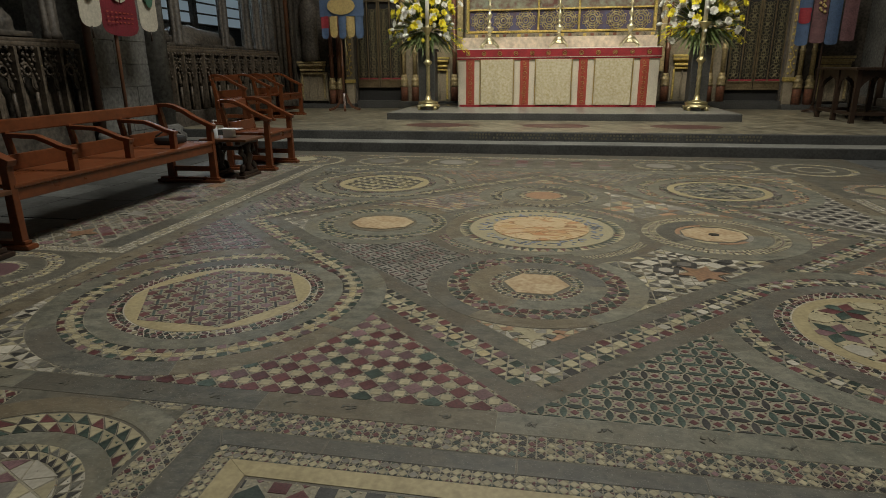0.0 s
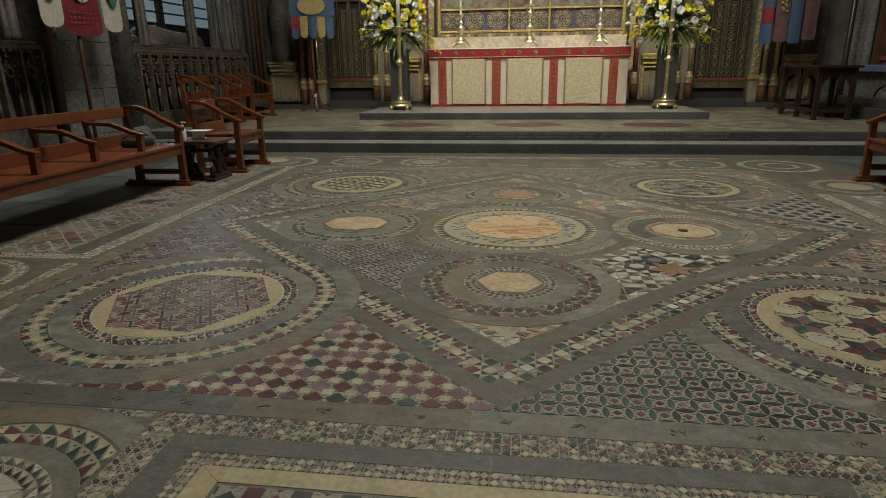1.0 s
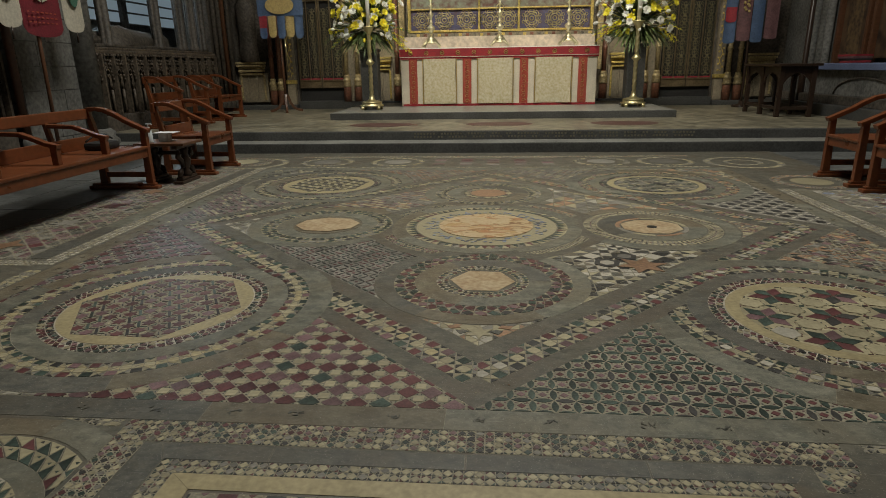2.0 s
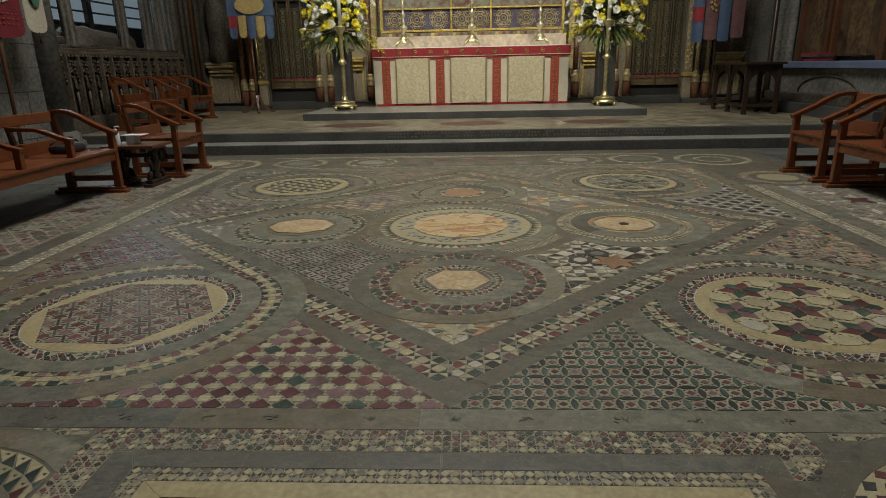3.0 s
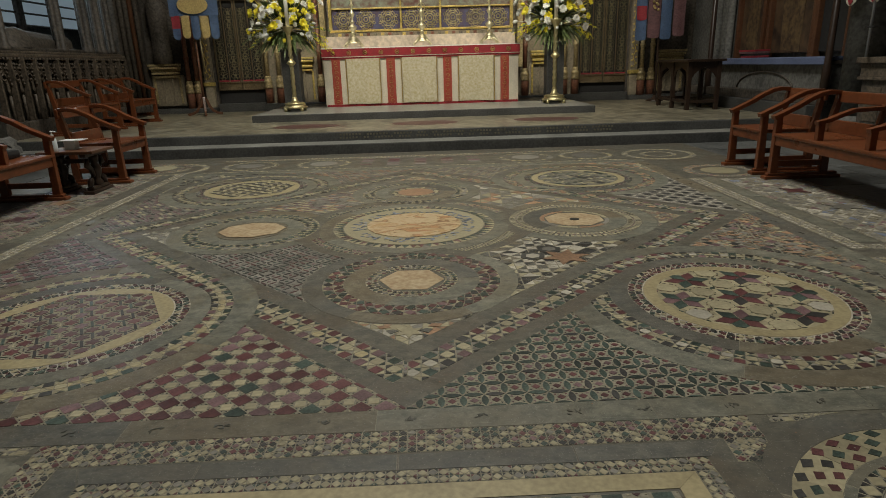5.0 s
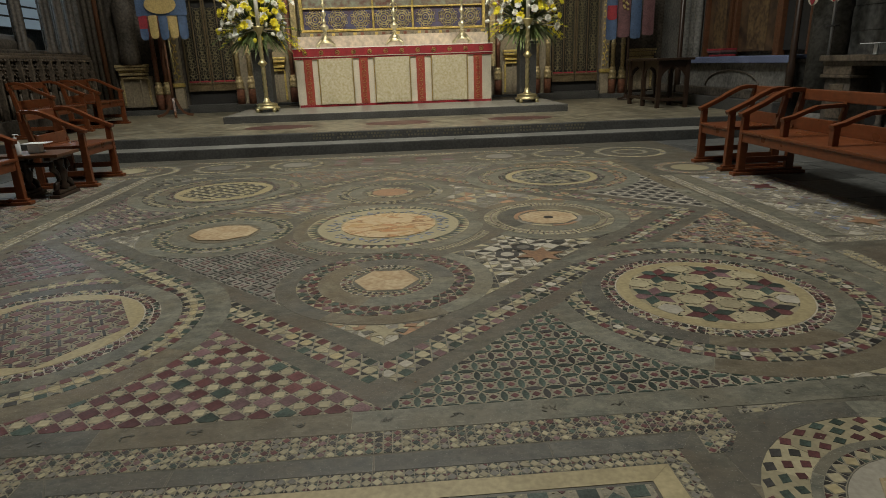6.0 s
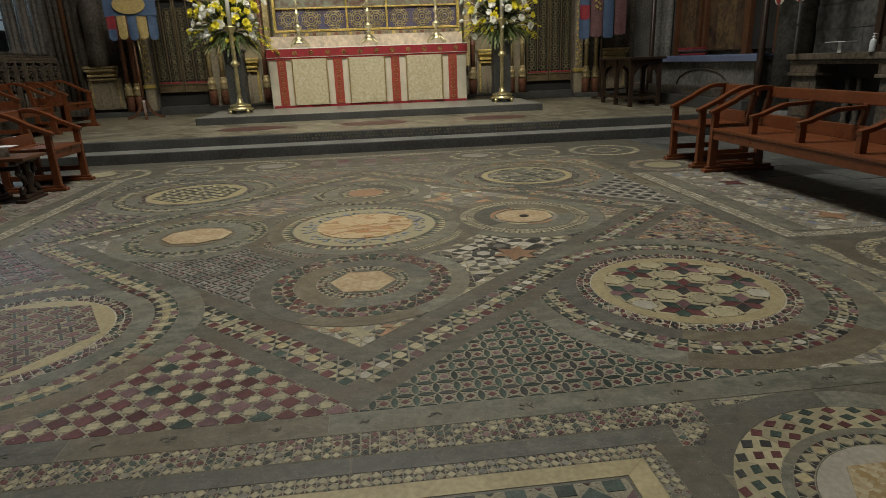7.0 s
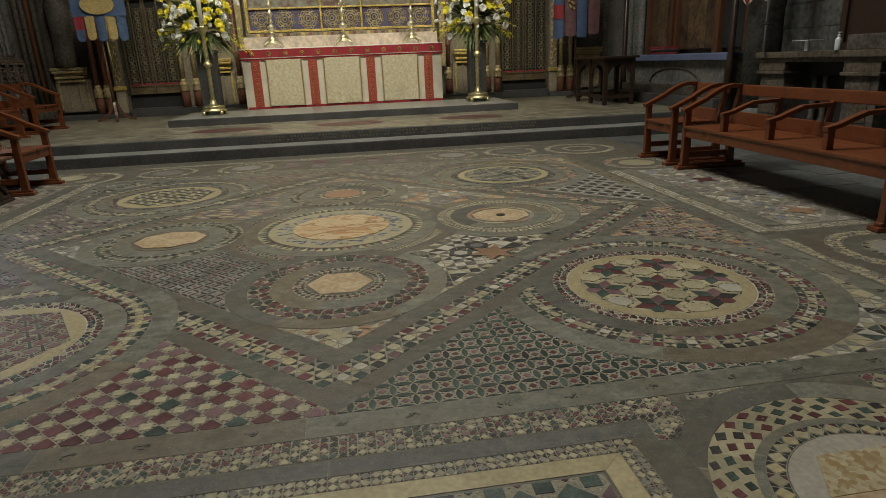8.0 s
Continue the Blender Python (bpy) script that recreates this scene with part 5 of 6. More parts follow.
def banded_onyx():
    m = bpy.data.materials.new("banded_onyx")
    m.use_nodes = True
    n, link = m.node_tree.nodes, m.node_tree.links.new
    tc, mp, ns, rp = n.new("ShaderNodeTexCoord"), n.new("ShaderNodeMapping"), n.new("ShaderNodeTexNoise"), n.new("ShaderNodeValToRGB")
    mp.inputs["Scale"].default_value = (1.0, 2.0, 1.0)
    mp.inputs["Location"].default_value = (3.1, 1.7, 0.4)
    ns.inputs["Scale"].default_value, ns.inputs["Detail"].default_value, ns.inputs["Distortion"].default_value = 4.2, 3.0, 1.6
    link(tc.outputs["Object"], mp.inputs[0])
    link(mp.outputs[0], ns.inputs["Vector"])
    link(ns.outputs["Fac"], rp.inputs[0])
    stops = ((0.30, (0.40, 0.17, 0.075)), (0.40, (0.46, 0.27, 0.13)), (0.44, (0.20, 0.09, 0.04)), (0.47, (0.50, 0.37, 0.20)), (0.56, (0.56, 0.44, 0.28)), (0.64, (0.44, 0.26, 0.11)), (0.72, (0.48, 0.34, 0.16)))
    ramp = rp.color_ramp
    while len(ramp.elements) < len(stops):
        ramp.elements.new(0.5)
    for e, (p, c) in zip(ramp.elements, stops):
        e.position, e.color = p, (*c, 1)
    link(rp.outputs[0], n["Principled BSDF"].inputs["Base Color"])
    n["Principled BSDF"].inputs["Roughness"].default_value = 0.35
    return m


ONYX = banded_onyx()
STONES = list(PAL)
rng = random.Random(7)
pave = part("pavement", slab(-3.66, 3.66, -5.6, 3.94, -0.3, 0.0010, 0), PURBECK, label="dark marble pavement inlaid with coloured stone mosaic", kind="structure")


def cut(poly, nx, ny, c):
    """Keeps the side of the line where nx x + ny y <= c."""
    out = []
    n = len(poly)
    for i in range(n):
        a, b = poly[i], poly[(i + 1) % n]
        da, db = nx * a[0] + ny * a[1] - c, nx * b[0] + ny * b[1] - c
        if da <= 0:
            out.append(a)
        if (da < 0 < db) or (db < 0 < da):
            t = da / (da - db)
            out.append((a[0] + t * (b[0] - a[0]), a[1] + t * (b[1] - a[1])))
    return out


def clip(poly, region):
    for kind, *v in region:
        if len(poly) < 3:
            return []
        if kind == "hp":
            poly = cut(poly, *v)
            continue
        cx, cy, r = v
        mx, my = sum(p[0] for p in poly) / len(poly) - cx, sum(p[1] for p in poly) / len(poly) - cy
        d = math.hypot(mx, my) or 1e-9
        ux, uy = mx / d, my / d
        k = ux * cx + uy * cy + r
        poly = cut(poly, ux, uy, k) if kind == "in" else cut(poly, -ux, -uy, -k)
    return poly


def area(poly):
    return abs(sum(a[0] * b[1] - b[0] * a[1] for a, b in zip(poly, poly[1:] + poly[:1]))) / 2


def lay(name, pieces, region=(), gap=0.0022, singles=0, label="", jitter=0.0007, bed=True, least=6e-5, tname="tessera", parent=None, ground=""):
    """Lays a field of stones: each a thin raised block, its joint filled with mortar."""
    verts, faces, mats = [], [], []
    single = []
    pieces = list(pieces)
    if ground:
        xs = [p[0] for poly, _ in pieces for p in poly]
        ys = [p[1] for poly, _ in pieces for p in poly]
        g, lx, hx, ly, hy = 0.06, min(xs), max(xs), min(ys), max(ys)
        for i in range(int((hx - lx) / g) + 1):
            for j in range(int((hy - ly) / g) + 1):
                x, y = lx + i * g, ly + j * g
                q = clip([(x, y), (x + g, y), (x + g, y + g), (x, y + g)], region)
                if len(q) > 2 and area(q) > 1e-5:
                    k = len(verts)
                    verts += [(a, b, 0.0014) for a, b in q]
                    faces.append(list(range(k, k + len(q))))
                    mats.append(STONES.index(ground))
        bed = False
    for poly, col in pieces:
        poly = clip(poly, region)
        if len(poly) < 3 or area(poly) < least:
            continue
        if sum(a[0] * b[1] - b[0] * a[1] for a, b in zip(poly, poly[1:] + poly[:1])) < 0:
            poly = poly[::-1]
        n = len(poly)
        if bed:
            k = len(verts)
            verts += [(x, y, 0.0018) for x, y in poly]
            faces.append(list(range(k, k + n)))
            mats.append(STONES.index("m"))
        cx, cy = sum(p[0] for p in poly) / n, sum(p[1] for p in poly) / n
        per = sum(math.dist(a, b) for a, b in zip(poly, poly[1:] + poly[:1]))
        f = max(0.35, 1 - gap * per / (2 * area(poly)))
        z = 0.0022 if tname == "slab" else 0.0030 + rng.uniform(-0.0003, 0.0003)
        top = [(cx + (x - cx) * f + rng.uniform(-jitter, jitter), cy + (y - cy) * f + rng.uniform(-jitter, jitter)) for x, y in poly]
        if len(single) < singles and tname:
            single.append((cx, cy, [(x - cx, y - cy) for x, y in top], z, col))
            continue
        k = len(verts)
        verts += [(x, y, z) for x, y in top] + [(x, y, 0.0) for x, y in top]
        faces.append(list(range(k, k + n)))
        mats.append(STONES.index(col))
        for i in range(n):
            j = (i + 1) % n
            faces.append([k + i, k + n + i, k + n + j, k + j])
            mats.append(STONES.index(col))
    me = bpy.data.meshes.new(name)
    me.from_pydata(verts, [], faces)
    for key in STONES:
        me.materials.append(PAL[key])
    me.polygons.foreach_set("material_index", mats)
    me.update()
    ob = tagged(new(name, me), label=label, kind="stuff")
    ob.parent = parent or pave
    for cx, cy, top, z, col in single:
        n = len(top)
        tm = bpy.data.meshes.new(tname)
        tm.from_pydata([(x, y, z) for x, y in top] + [(x, y, 0) for x, y in top], [], [list(range(n))] + [[i, n + i, n + (i + 1) % n, (i + 1) % n] for i in range(n)])
        tm.materials.append(PAL[col])
        t = new(tname, tm)
        t.location = (cx, cy, 0)
        t.parent = ob
    return ob


def pick(pal):
    return rng.choice(pal)


# patterns for strips: s runs along, w across (-width/2 .. width/2)
def sq_point(L, w, rows, sq, tri):
    n = max(1, round(L / (w / rows)))
    a, b = L / n, w / rows
    for i in range(n):
        for j in range(rows):
            x, y = i * a, -w / 2 + j * b
            m = [(x + a / 2, y), (x + a, y + b / 2), (x + a / 2, y + b), (x, y + b / 2)]
            yield m, pick(sq)
            for c, p, q in (((x, y), m[0], m[3]), ((x + a, y), m[1], m[0]), ((x + a, y + b), m[2], m[1]), ((x, y + b), m[3], m[2])):
                yield [c, p, q], pick(tri)


def quarters(x0, x1, y0, y1, cols):
    """A cell cut by its diagonals; cols gives below, right, above, left."""
    c = ((x0 + x1) / 2, (y0 + y1) / 2)
    q = [(x0, y0), (x1, y0), (x1, y1), (x0, y1)]
    for k in range(4):
        yield [q[k], q[(k + 1) % 4], c], pick(cols[k])


def chequer3(L, w, mid, side, star=False, pitch=0.0):
    """Three rows: pale squares down the middle, dark ones to both sides, and quartered cells between."""
    n = max(2, round(L / (pitch or w * 0.72)))
    a = L / n / 2
    h = w / 3
    for i in range(n):
        x = i * 2 * a
        e = 0.16 * a
        yield [(x + e, -h / 2), (x + a - e, -h / 2), (x + a, -h / 2 + e), (x + a, h / 2 - e), (x + a - e, h / 2), (x + e, h / 2), (x, h / 2 - e), (x, -h / 2 + e)], pick(mid)
        pale = mid if star else "KGC"
        yield from quarters(x + a, x + 2 * a, -h / 2, h / 2, ("CSC", pale, "CSC", pale))
        for g in (-1, 1):
            y0, y1 = (h / 2, 1.5 * h) if g > 0 else (-1.5 * h, -h / 2)
            yield [(x + a, y0), (x + 2 * a, y0), (x + 2 * a, y1), (x + a, y1)], pick(side)
            cols = (pale, "CSC", "KGK", "CSC") if g > 0 else ("KGK", "CSC", pale, "CSC")
            yield from quarters(x, x + a, y0, y1, cols)


def scattered(L, w, rows, cols, size=0.62, lean=0.25):
    """Staggered small lozenges, set apart in a pale ground."""
    h = w / rows
    n = max(3, round(L / (h * 1.75)))
    a = L / n
    for i in range(n):
        for j in range(rows):
            x, y = (i + (0.5 if j % 2 else 0)) * a, -w / 2 + (j + 0.5) * h
            u, v = a * 0.5 * size * rng.uniform(0.85, 1.1), h * 0.72 * size * rng.uniform(0.85, 1.1)
            yield [(x - u, y - v * lean), (x + u * lean, y - v), (x + u, y + v * lean), (x - u * lean, y + v)], pick(cols)


def tri_rows(L, w, rows, dark, pale):
    """Rows of leaning triangles, dark on pale, with a smaller one in each pale gap."""
    h = w / rows
    n = max(3, round(L / (h * 1.15)))
    a = L / n
    for i in range(n):
        for j in range(rows):
            x, y = i * a, -w / 2 + j * h
            yield [(x, y), (x + a, y), (x + a, y + h * 0.96)], pick(dark)
            yield [(x, y + h * 0.1), (x + a, y + h), (x, y + h)], pick(pale)
            yield [(x + a * 0.12, y + h * 0.62), (x + a * 0.5, y + h * 0.66), (x + a * 0.3, y + h * 0.92)], pick(dark)


def teeth(L, w, up, down, n=0):
    n = n or max(3, round(L / (w * 0.75)))
    a = L / n
    for i in range(n):
        x = i * a
        yield [(x, -w / 2), (x + a, -w / 2), (x + a / 2, w / 2)], pick(up)
        yield [(x + a / 2, w / 2), (x + a, -w / 2), (x + 1.5 * a, w / 2)], pick(down)


def ladder(L, w, a, b, c):
    n = max(3, round(L / (w * 0.30)))
    e = L / n
    for i in range(n):
        x = i * e
        for j in range(2):
            y0, y1 = (-w * 0.44, -w * 0.04) if j == 0 else (w * 0.04, w * 0.44)
            yield [(x, y0), (x + e * 0.62, y0), (x + e * 0.62, y1), (x, y1)], pick(a)
            yield [(x + e * 0.62, y0), (x + e, y0), (x + e, y1), (x + e * 0.62, y1)], pick(b)
        yield [(x, -w * 0.04), (x + e, -w * 0.04), (x + e, w * 0.04), (x, w * 0.04)], pick(c)


def blocks(L, w, size, cols):
    n = max(1, round(L / size))
    cutpts = [0] + [L * (i + rng.uniform(-0.2, 0.2)) / n for i in range(1, n)] + [L]
    for a, b in zip(cutpts, cutpts[1:]):
        m = max(1, round((b - a) / 0.07))
        lo = [(a + (b - a) * i / m, -w / 2) for i in range(m + 1)]
        hi = [(a + (b - a) * i / m, w / 2) for i in range(m, -1, -1)]
        yield lo + hi, pick(cols)


def along(pieces, p0, p1):
    (x0, y0), (x1, y1) = p0, p1
    d = math.hypot(x1 - x0, y1 - y0)
    ux, uy = (x1 - x0) / d, (y1 - y0) / d
    for poly, c in pieces:
        yield [(x0 + ux * s - uy * w, y0 + uy * s + ux * w) for s, w in poly], c


def around(pieces, cx, cy, r, a0=0.0):
    for poly, c in pieces:
        yield [(cx + (r + w) * math.cos(a0 + s / r), cy + (r + w) * math.sin(a0 + s / r)) for s, w in poly], c


def ring(cx, cy, r0, r1, pattern, a0=0.0, a1=360.0, **kw):
    r = (r0 + r1) / 2
    return list(around(pattern(radians(a1 - a0) * r, r1 - r0), cx, cy, r, radians(a0)))


def strip(p0, p1, w, pattern):
    return list(along(pattern(math.dist(p0, p1), w), p0, p1))


# patterns for fields: over a square of half width h, turned and moved
def placed(pieces, x, y, turn=0.0):
    c, s = math.cos(radians(turn)), math.sin(radians(turn))
    return [([(x + c * u - s * v, y + s * u + c * v) for u, v in poly], k) for poly, k in pieces]


def f_chequer(h, a, main, light, tri):
    n = int(h / a) + 1
    for i in range(-n, n + 1):
        for j in range(-n, n + 1):
            x, y = i * a, j * a
            if (i + j) % 2:
                yield [(x, y), (x + a, y), (x + a, y + a), (x, y + a)], pick(main)
            else:
                q = [(x, y), (x + a, y), (x + a, y + a), (x, y + a)]
                o = (x + a / 2, y + a / 2)
                mids = [((q[k][0] + q[(k + 1) % 4][0]) / 2, (q[k][1] + q[(k + 1) % 4][1]) / 2) for k in range(4)]
                yield [(o[0] + (m[0] - o[0]) * 0.90, o[1] + (m[1] - o[1]) * 0.90) for m in mids], pick(light)
                for k in range(4):
                    c0 = q[(k + 1) % 4]
                    h1, h2 = mids[k], mids[(k + 1) % 4]
                    f = ((h1[0] + h2[0]) / 2, (h1[1] + h2[1]) / 2)
                    for g in (h1, h2):
                        z = tuple(0.38 * g[q] + 0.20 * c0[q] + 0.42 * f[q] for q in (0, 1))
                        yield [(z[0] + (p[0] - z[0]) * 0.5, z[1] + (p[1] - z[1]) * 0.5) for p in (g, c0, f)], pick(tri)


def lens(x0, y0, x1, y1, fat, n=5):
    dx, dy = x1 - x0, y1 - y0
    up = [(x0 + dx * t - dy * fat * 4 * t * (1 - t), y0 + dy * t + dx * fat * 4 * t * (1 - t)) for t in (i / n for i in range(n + 1))]
    dn = [(x0 + dx * t + dy * fat * 4 * t * (1 - t), y0 + dy * t - dx * fat * 4 * t * (1 - t)) for t in (i / n for i in range(n - 1, 0, -1))]
    return up + dn


def f_vesica(h, a, petal, core, tiny, fat=0.19, core_size=0.25):
    n = int(h / a) + 1
    for i in range(-n, n + 1):
        for j in range(-n, n + 1):
            x, y = i * a, j * a
            yield lens(x, y, x + a, y, fat), pick(petal)
            yield lens(x, y, x, y + a, fat), pick(petal)
            cx, cy, k = x + a / 2, y + a / 2, a * core_size
            yield [(cx - k, cy), (cx, cy - k), (cx + k, cy), (cx, cy + k)], pick(core)
            if tiny:
                for u, v in ((1, 1), (-1, 1), (-1, -1), (1, -1)):
                    o = a * 0.235
                    yield [(cx + u * o * 0.72, cy + v * o * 0.72), (cx + u * o * 1.5, cy + v * o * 0.95), (cx + u * o * 0.95, cy + v * o * 1.5)], pick(tiny)


def f_tri(h, a, pal, split=4):
    """Squares each cut into triangles."""
    n = int(h / a) + 1
    for i in range(-n, n + 1):
        for j in range(-n, n + 1):
            x, y = i * a, j * a
            q = [(x, y), (x + a, y), (x + a, y + a), (x, y + a)]
            mode = rng.random()
            if mode < 0.62:
                c = (x + a / 2, y + a / 2)
                k0, k1 = pick(pal), pick(pal)
                for k in range(4):
                    yield [q[k], q[(k + 1) % 4], c], (k0 if k % 2 else k1)
            elif mode < 0.85:
                yield [q[0], q[1], q[2]], pick(pal)
                yield [q[0], q[2], q[3]], pick(pal)
            else:
                yield q, pick(pal)


def f_rect(h, a, b, pal, pal2, turn=0):
    """Short bars in rows, each row shifted by half."""
    n, m = int(h / a) + 1, int(h / b) + 1
    for j in range(-m, m + 1):
        for i in range(-n, n + 1):
            x, y = i * a + (a / 2 if j % 2 else 0), j * b
            yield [(x + a * 0.08, y + b * 0.25), (x + a * 0.92, y + b * 0.25), (x + a * 0.92, y + b * 0.75), (x + a * 0.08, y + b * 0.75)], pick(pal)
            yield [(x, y - b * 0.2), (x + a / 2, y - b * 0.2), (x + a / 2, y + b * 0.2), (x, y + b * 0.2)], pick(pal2)
            yield [(x + a / 2, y - b * 0.2), (x + a, y - b * 0.2), (x + a, y + b * 0.2), (x + a / 2, y + b * 0.2)], pick(pal2)


def star(x, y, r, r2, n=6, turn=0.0):
    return [(x + (r if k % 2 == 0 else r2) * math.cos(math.pi * k / n + turn), y + (r if k % 2 == 0 else r2) * math.sin(math.pi * k / n + turn)) for k in range(2 * n)]


def ngon(x, y, r, n=6, turn=0.0, sy=1.0):
    return [(x + r * math.cos(2 * math.pi * k / n + turn), y + sy * r * math.sin(2 * math.pi * k / n + turn)) for k in range(n)]


def f_weave(h, a):
    """Red stars between bars, the bars on a slanted lattice."""
    n = int(h / a) + 2
    for i in range(-n, n + 1):
        for j in range(-n, n + 1):
            x, y = a * (i + 0.5 * (j % 2)), a * 0.866 * j
            yield star(x, y, a * 0.45, a * 0.25, 6, radians(30)), pick("RRRRr")
            for k in range(3):
                t = radians(60 * k)
                mx, my = x + a * 0.5 * math.cos(t), y + a * 0.5 * math.sin(t)
                ux, uy = -math.sin(t), math.cos(t)
                vx, vy = math.cos(t), math.sin(t)
                col = pick("GK") if (k == 0 and i % 2 == 0) else pick("KKGC")
                L, w = a * (0.46 if k == 0 and i % 2 == 0 else 0.22), a * (0.085 if k == 0 and i % 2 == 0 else 0.045)
                yield [(mx + ux * L * p + vx * w * q, my + uy * L * p + vy * w * q) for p, q in ((-1, -1), (1, -1), (1, 1), (-1, 1))], col


def f_stars(h, L):
    """Six-pointed stars of red and green lozenges, with cream hexagons between."""
    n = int(h / L) + 2
    a = L * 0.246
    for i in range(-n, n + 1):
        for j in range(-n, n + 1):
            x, y = L * (i + 0.5 * (j % 2)), L * 0.866 * j
            for k in range(6):
                t = radians(60 * k)
                p = (x + a * math.cos(t - math.pi / 6), y + a * math.sin(t - math.pi / 6))
                q = (x + a * math.cos(t + math.pi / 6), y + a * math.sin(t + math.pi / 6))
                yield [(x, y), p, (p[0] + q[0] - x, p[1] + q[1] - y), q], pick("RRr") if k % 2 else pick("GGK")
            for t in (30, 90):
                hx, hy = x + L * 0.577 * math.cos(radians(t)), y + L * 0.577 * math.sin(radians(t))
                yield ngon(hx, hy, L * 0.205, 6, math.pi / 6), pick("CCW")
                for k in range(6):
                    e = radians(60 * k)
                    mx, my, ux, uy = hx + L * 0.187 * math.cos(e), hy + L * 0.187 * math.sin(e), -math.sin(e), math.cos(e)
                    for g in (-1, 1):
                        px, py = mx + g * ux * L * 0.06, my + g * uy * L * 0.06
                        yield [(px - ux * L * 0.052, py - uy * L * 0.052), (px + math.cos(e) * L * 0.026, py + math.sin(e) * L * 0.026), (px + ux * L * 0.052, py + uy * L * 0.052)], pick("RGKK")
                for k in range(3):
                    e = radians(t + 180 + 120 * k + 60)
                    tx, ty = hx + L * 0.31 * math.cos(e), hy + L * 0.31 * math.sin(e)
                    yield ngon(tx, ty, L * 0.062, 3, e), pick("RGK")


A, DD = 1.63, 1.20
SQ = 2.515
small = [(-DD, 0), (0, -DD), (DD, 0), (0, DD)]


def spin(p, k):
    x, y = p
    for _ in range(k):
        x, y = -y, x
    return (x, y)


def spun(pieces, k):
    return [([spin(p, k) for p in poly], c) for poly, c in pieces]


def spun_region(region, k):
    out = []
    for kind, a, b, c in region:
        x, y = spin((a, b), k)
        out.append((kind, x, y, c))
    return out


r2 = 2 ** -0.5


def dia(c, keep="in"):
    """Inside or outside the side of the lozenge that faces the first corner."""
    return ("hp", -r2, -r2, c * r2) if keep == "in" else ("hp", r2, r2, -c * r2)


# the four great roundels and the lozenge between them, each quarter a turn of the first
CX = CY = -A
mosaic_bands = [
    ("CCY", "RGGrRK"), ("CCW", "RRGrKK"), ("CPS", "SPrG"), ("CCS", "SrGKK"),
]
for k in range(4):
    mid, side = mosaic_bands[k]
    near = k < 2
    # lozenge side: from the tip to its middle, then from beyond the roundel to the next tip
    c = 2.277
    full = strip((-c, 0), (0, -c), 0.150, lambda L, w: chequer3(L, w, mid, side, False, 0.10))
    tipcut = [("hp", 0, 1, 0), ("hp", 1, 0, 0)]
    half = [("hp", r2, -r2, 0.0)]
    lay("lozenge_band", spun(full, k), spun_region(tipcut + half, k), gap=0.0026, least=1e-5, singles=130 if near else 0)
    lay("lozenge_band", spun(full, k), spun_region(tipcut + [("hp", -r2, r2, 0.0), ("out", CX, CY, 0.865)], k), gap=0.0026, least=1e-5, singles=130 if near else 0)
    # ring of mosaic, broken where the lozenge runs over it
    arc1 = ring(CX, CY, 0.632, 0.745, lambda L, w: chequer3(L, w, mid, side, k in (0, 3), 0.088), 45 - 185, 45)
    arc2 = ring(CX, CY, 0.632, 0.745, lambda L, w: chequer3(L, w, mid, side, k in (0, 3), 0.088), 45, 45 + 175)
    lay("roundel_band", spun(arc1, k), gap=0.0022, least=1e-5, singles=200 if near else 0)
    lay("roundel_band", spun(arc2, k), spun_region([dia(2.50, "out")], k), gap=0.0022, least=1e-5, singles=130 if near else 0)
    # thin ring round the disc
    thin = ring(CX, CY, 0.462, 0.535, lambda L, w: sq_point(L, w, 2, "RGKRrC" if near else "SrGS", "WCKRWG" if near else "CSKS"))
    lay("roundel_edge", spun(thin, k), singles=0, least=1e-5, gap=0.0018, ground="W" if near else "S")
    # plain grey rings and bars, in long curved slabs
    g1 = ring(CX, CY, 0.535, 0.632, lambda L, w: blocks(L, w, 0.75, "DDDDdN"))
    g2 = ring(CX, CY, 0.745, 0.865, lambda L, w: blocks(L, w, 0.9, "DDDDdN"), 45 - 185, 45)
    g3 = ring(CX, CY, 0.745, 0.865, lambda L, w: blocks(L, w, 0.9, "DDDDdN"), 45, 45 + 175)
    lay("marble_ring", spun(g1, k), gap=0.00022, bed=True, singles=20, tname="slab", jitter=0)
    lay("marble_ring", spun(g2, k), spun_region([("hp", -1, 0, 9), dia(2.02, "out")], k), gap=0.00022, bed=True, singles=20, tname="slab", jitter=0)
    lay("marble_ring", spun(g3, k), spun_region([dia(2.52, "out")], k), gap=0.00022, bed=True, singles=20, tname="slab", jitter=0)

# discs of the great roundels
lay("roundel_disc", [(ngon(-A, -A, 0.458, 48), "Y")], gap=0.00022, bed=True, singles=1, tname="cream_disc", jitter=0)
hexagon = ngon(-A, -A, 0.432, 6, radians(-2))


def lift(ob, z):
    ob.location.z += z
    return ob


def poly_region(poly):
    out = []
    for a, b in zip(poly, poly[1:] + poly[:1]):
        nx, ny = b[1] - a[1], a[0] - b[0]
        d = math.hypot(nx, ny)
        out.append(("hp", nx / d, ny / d, (nx * a[0] + ny * a[1]) / d))
    return out


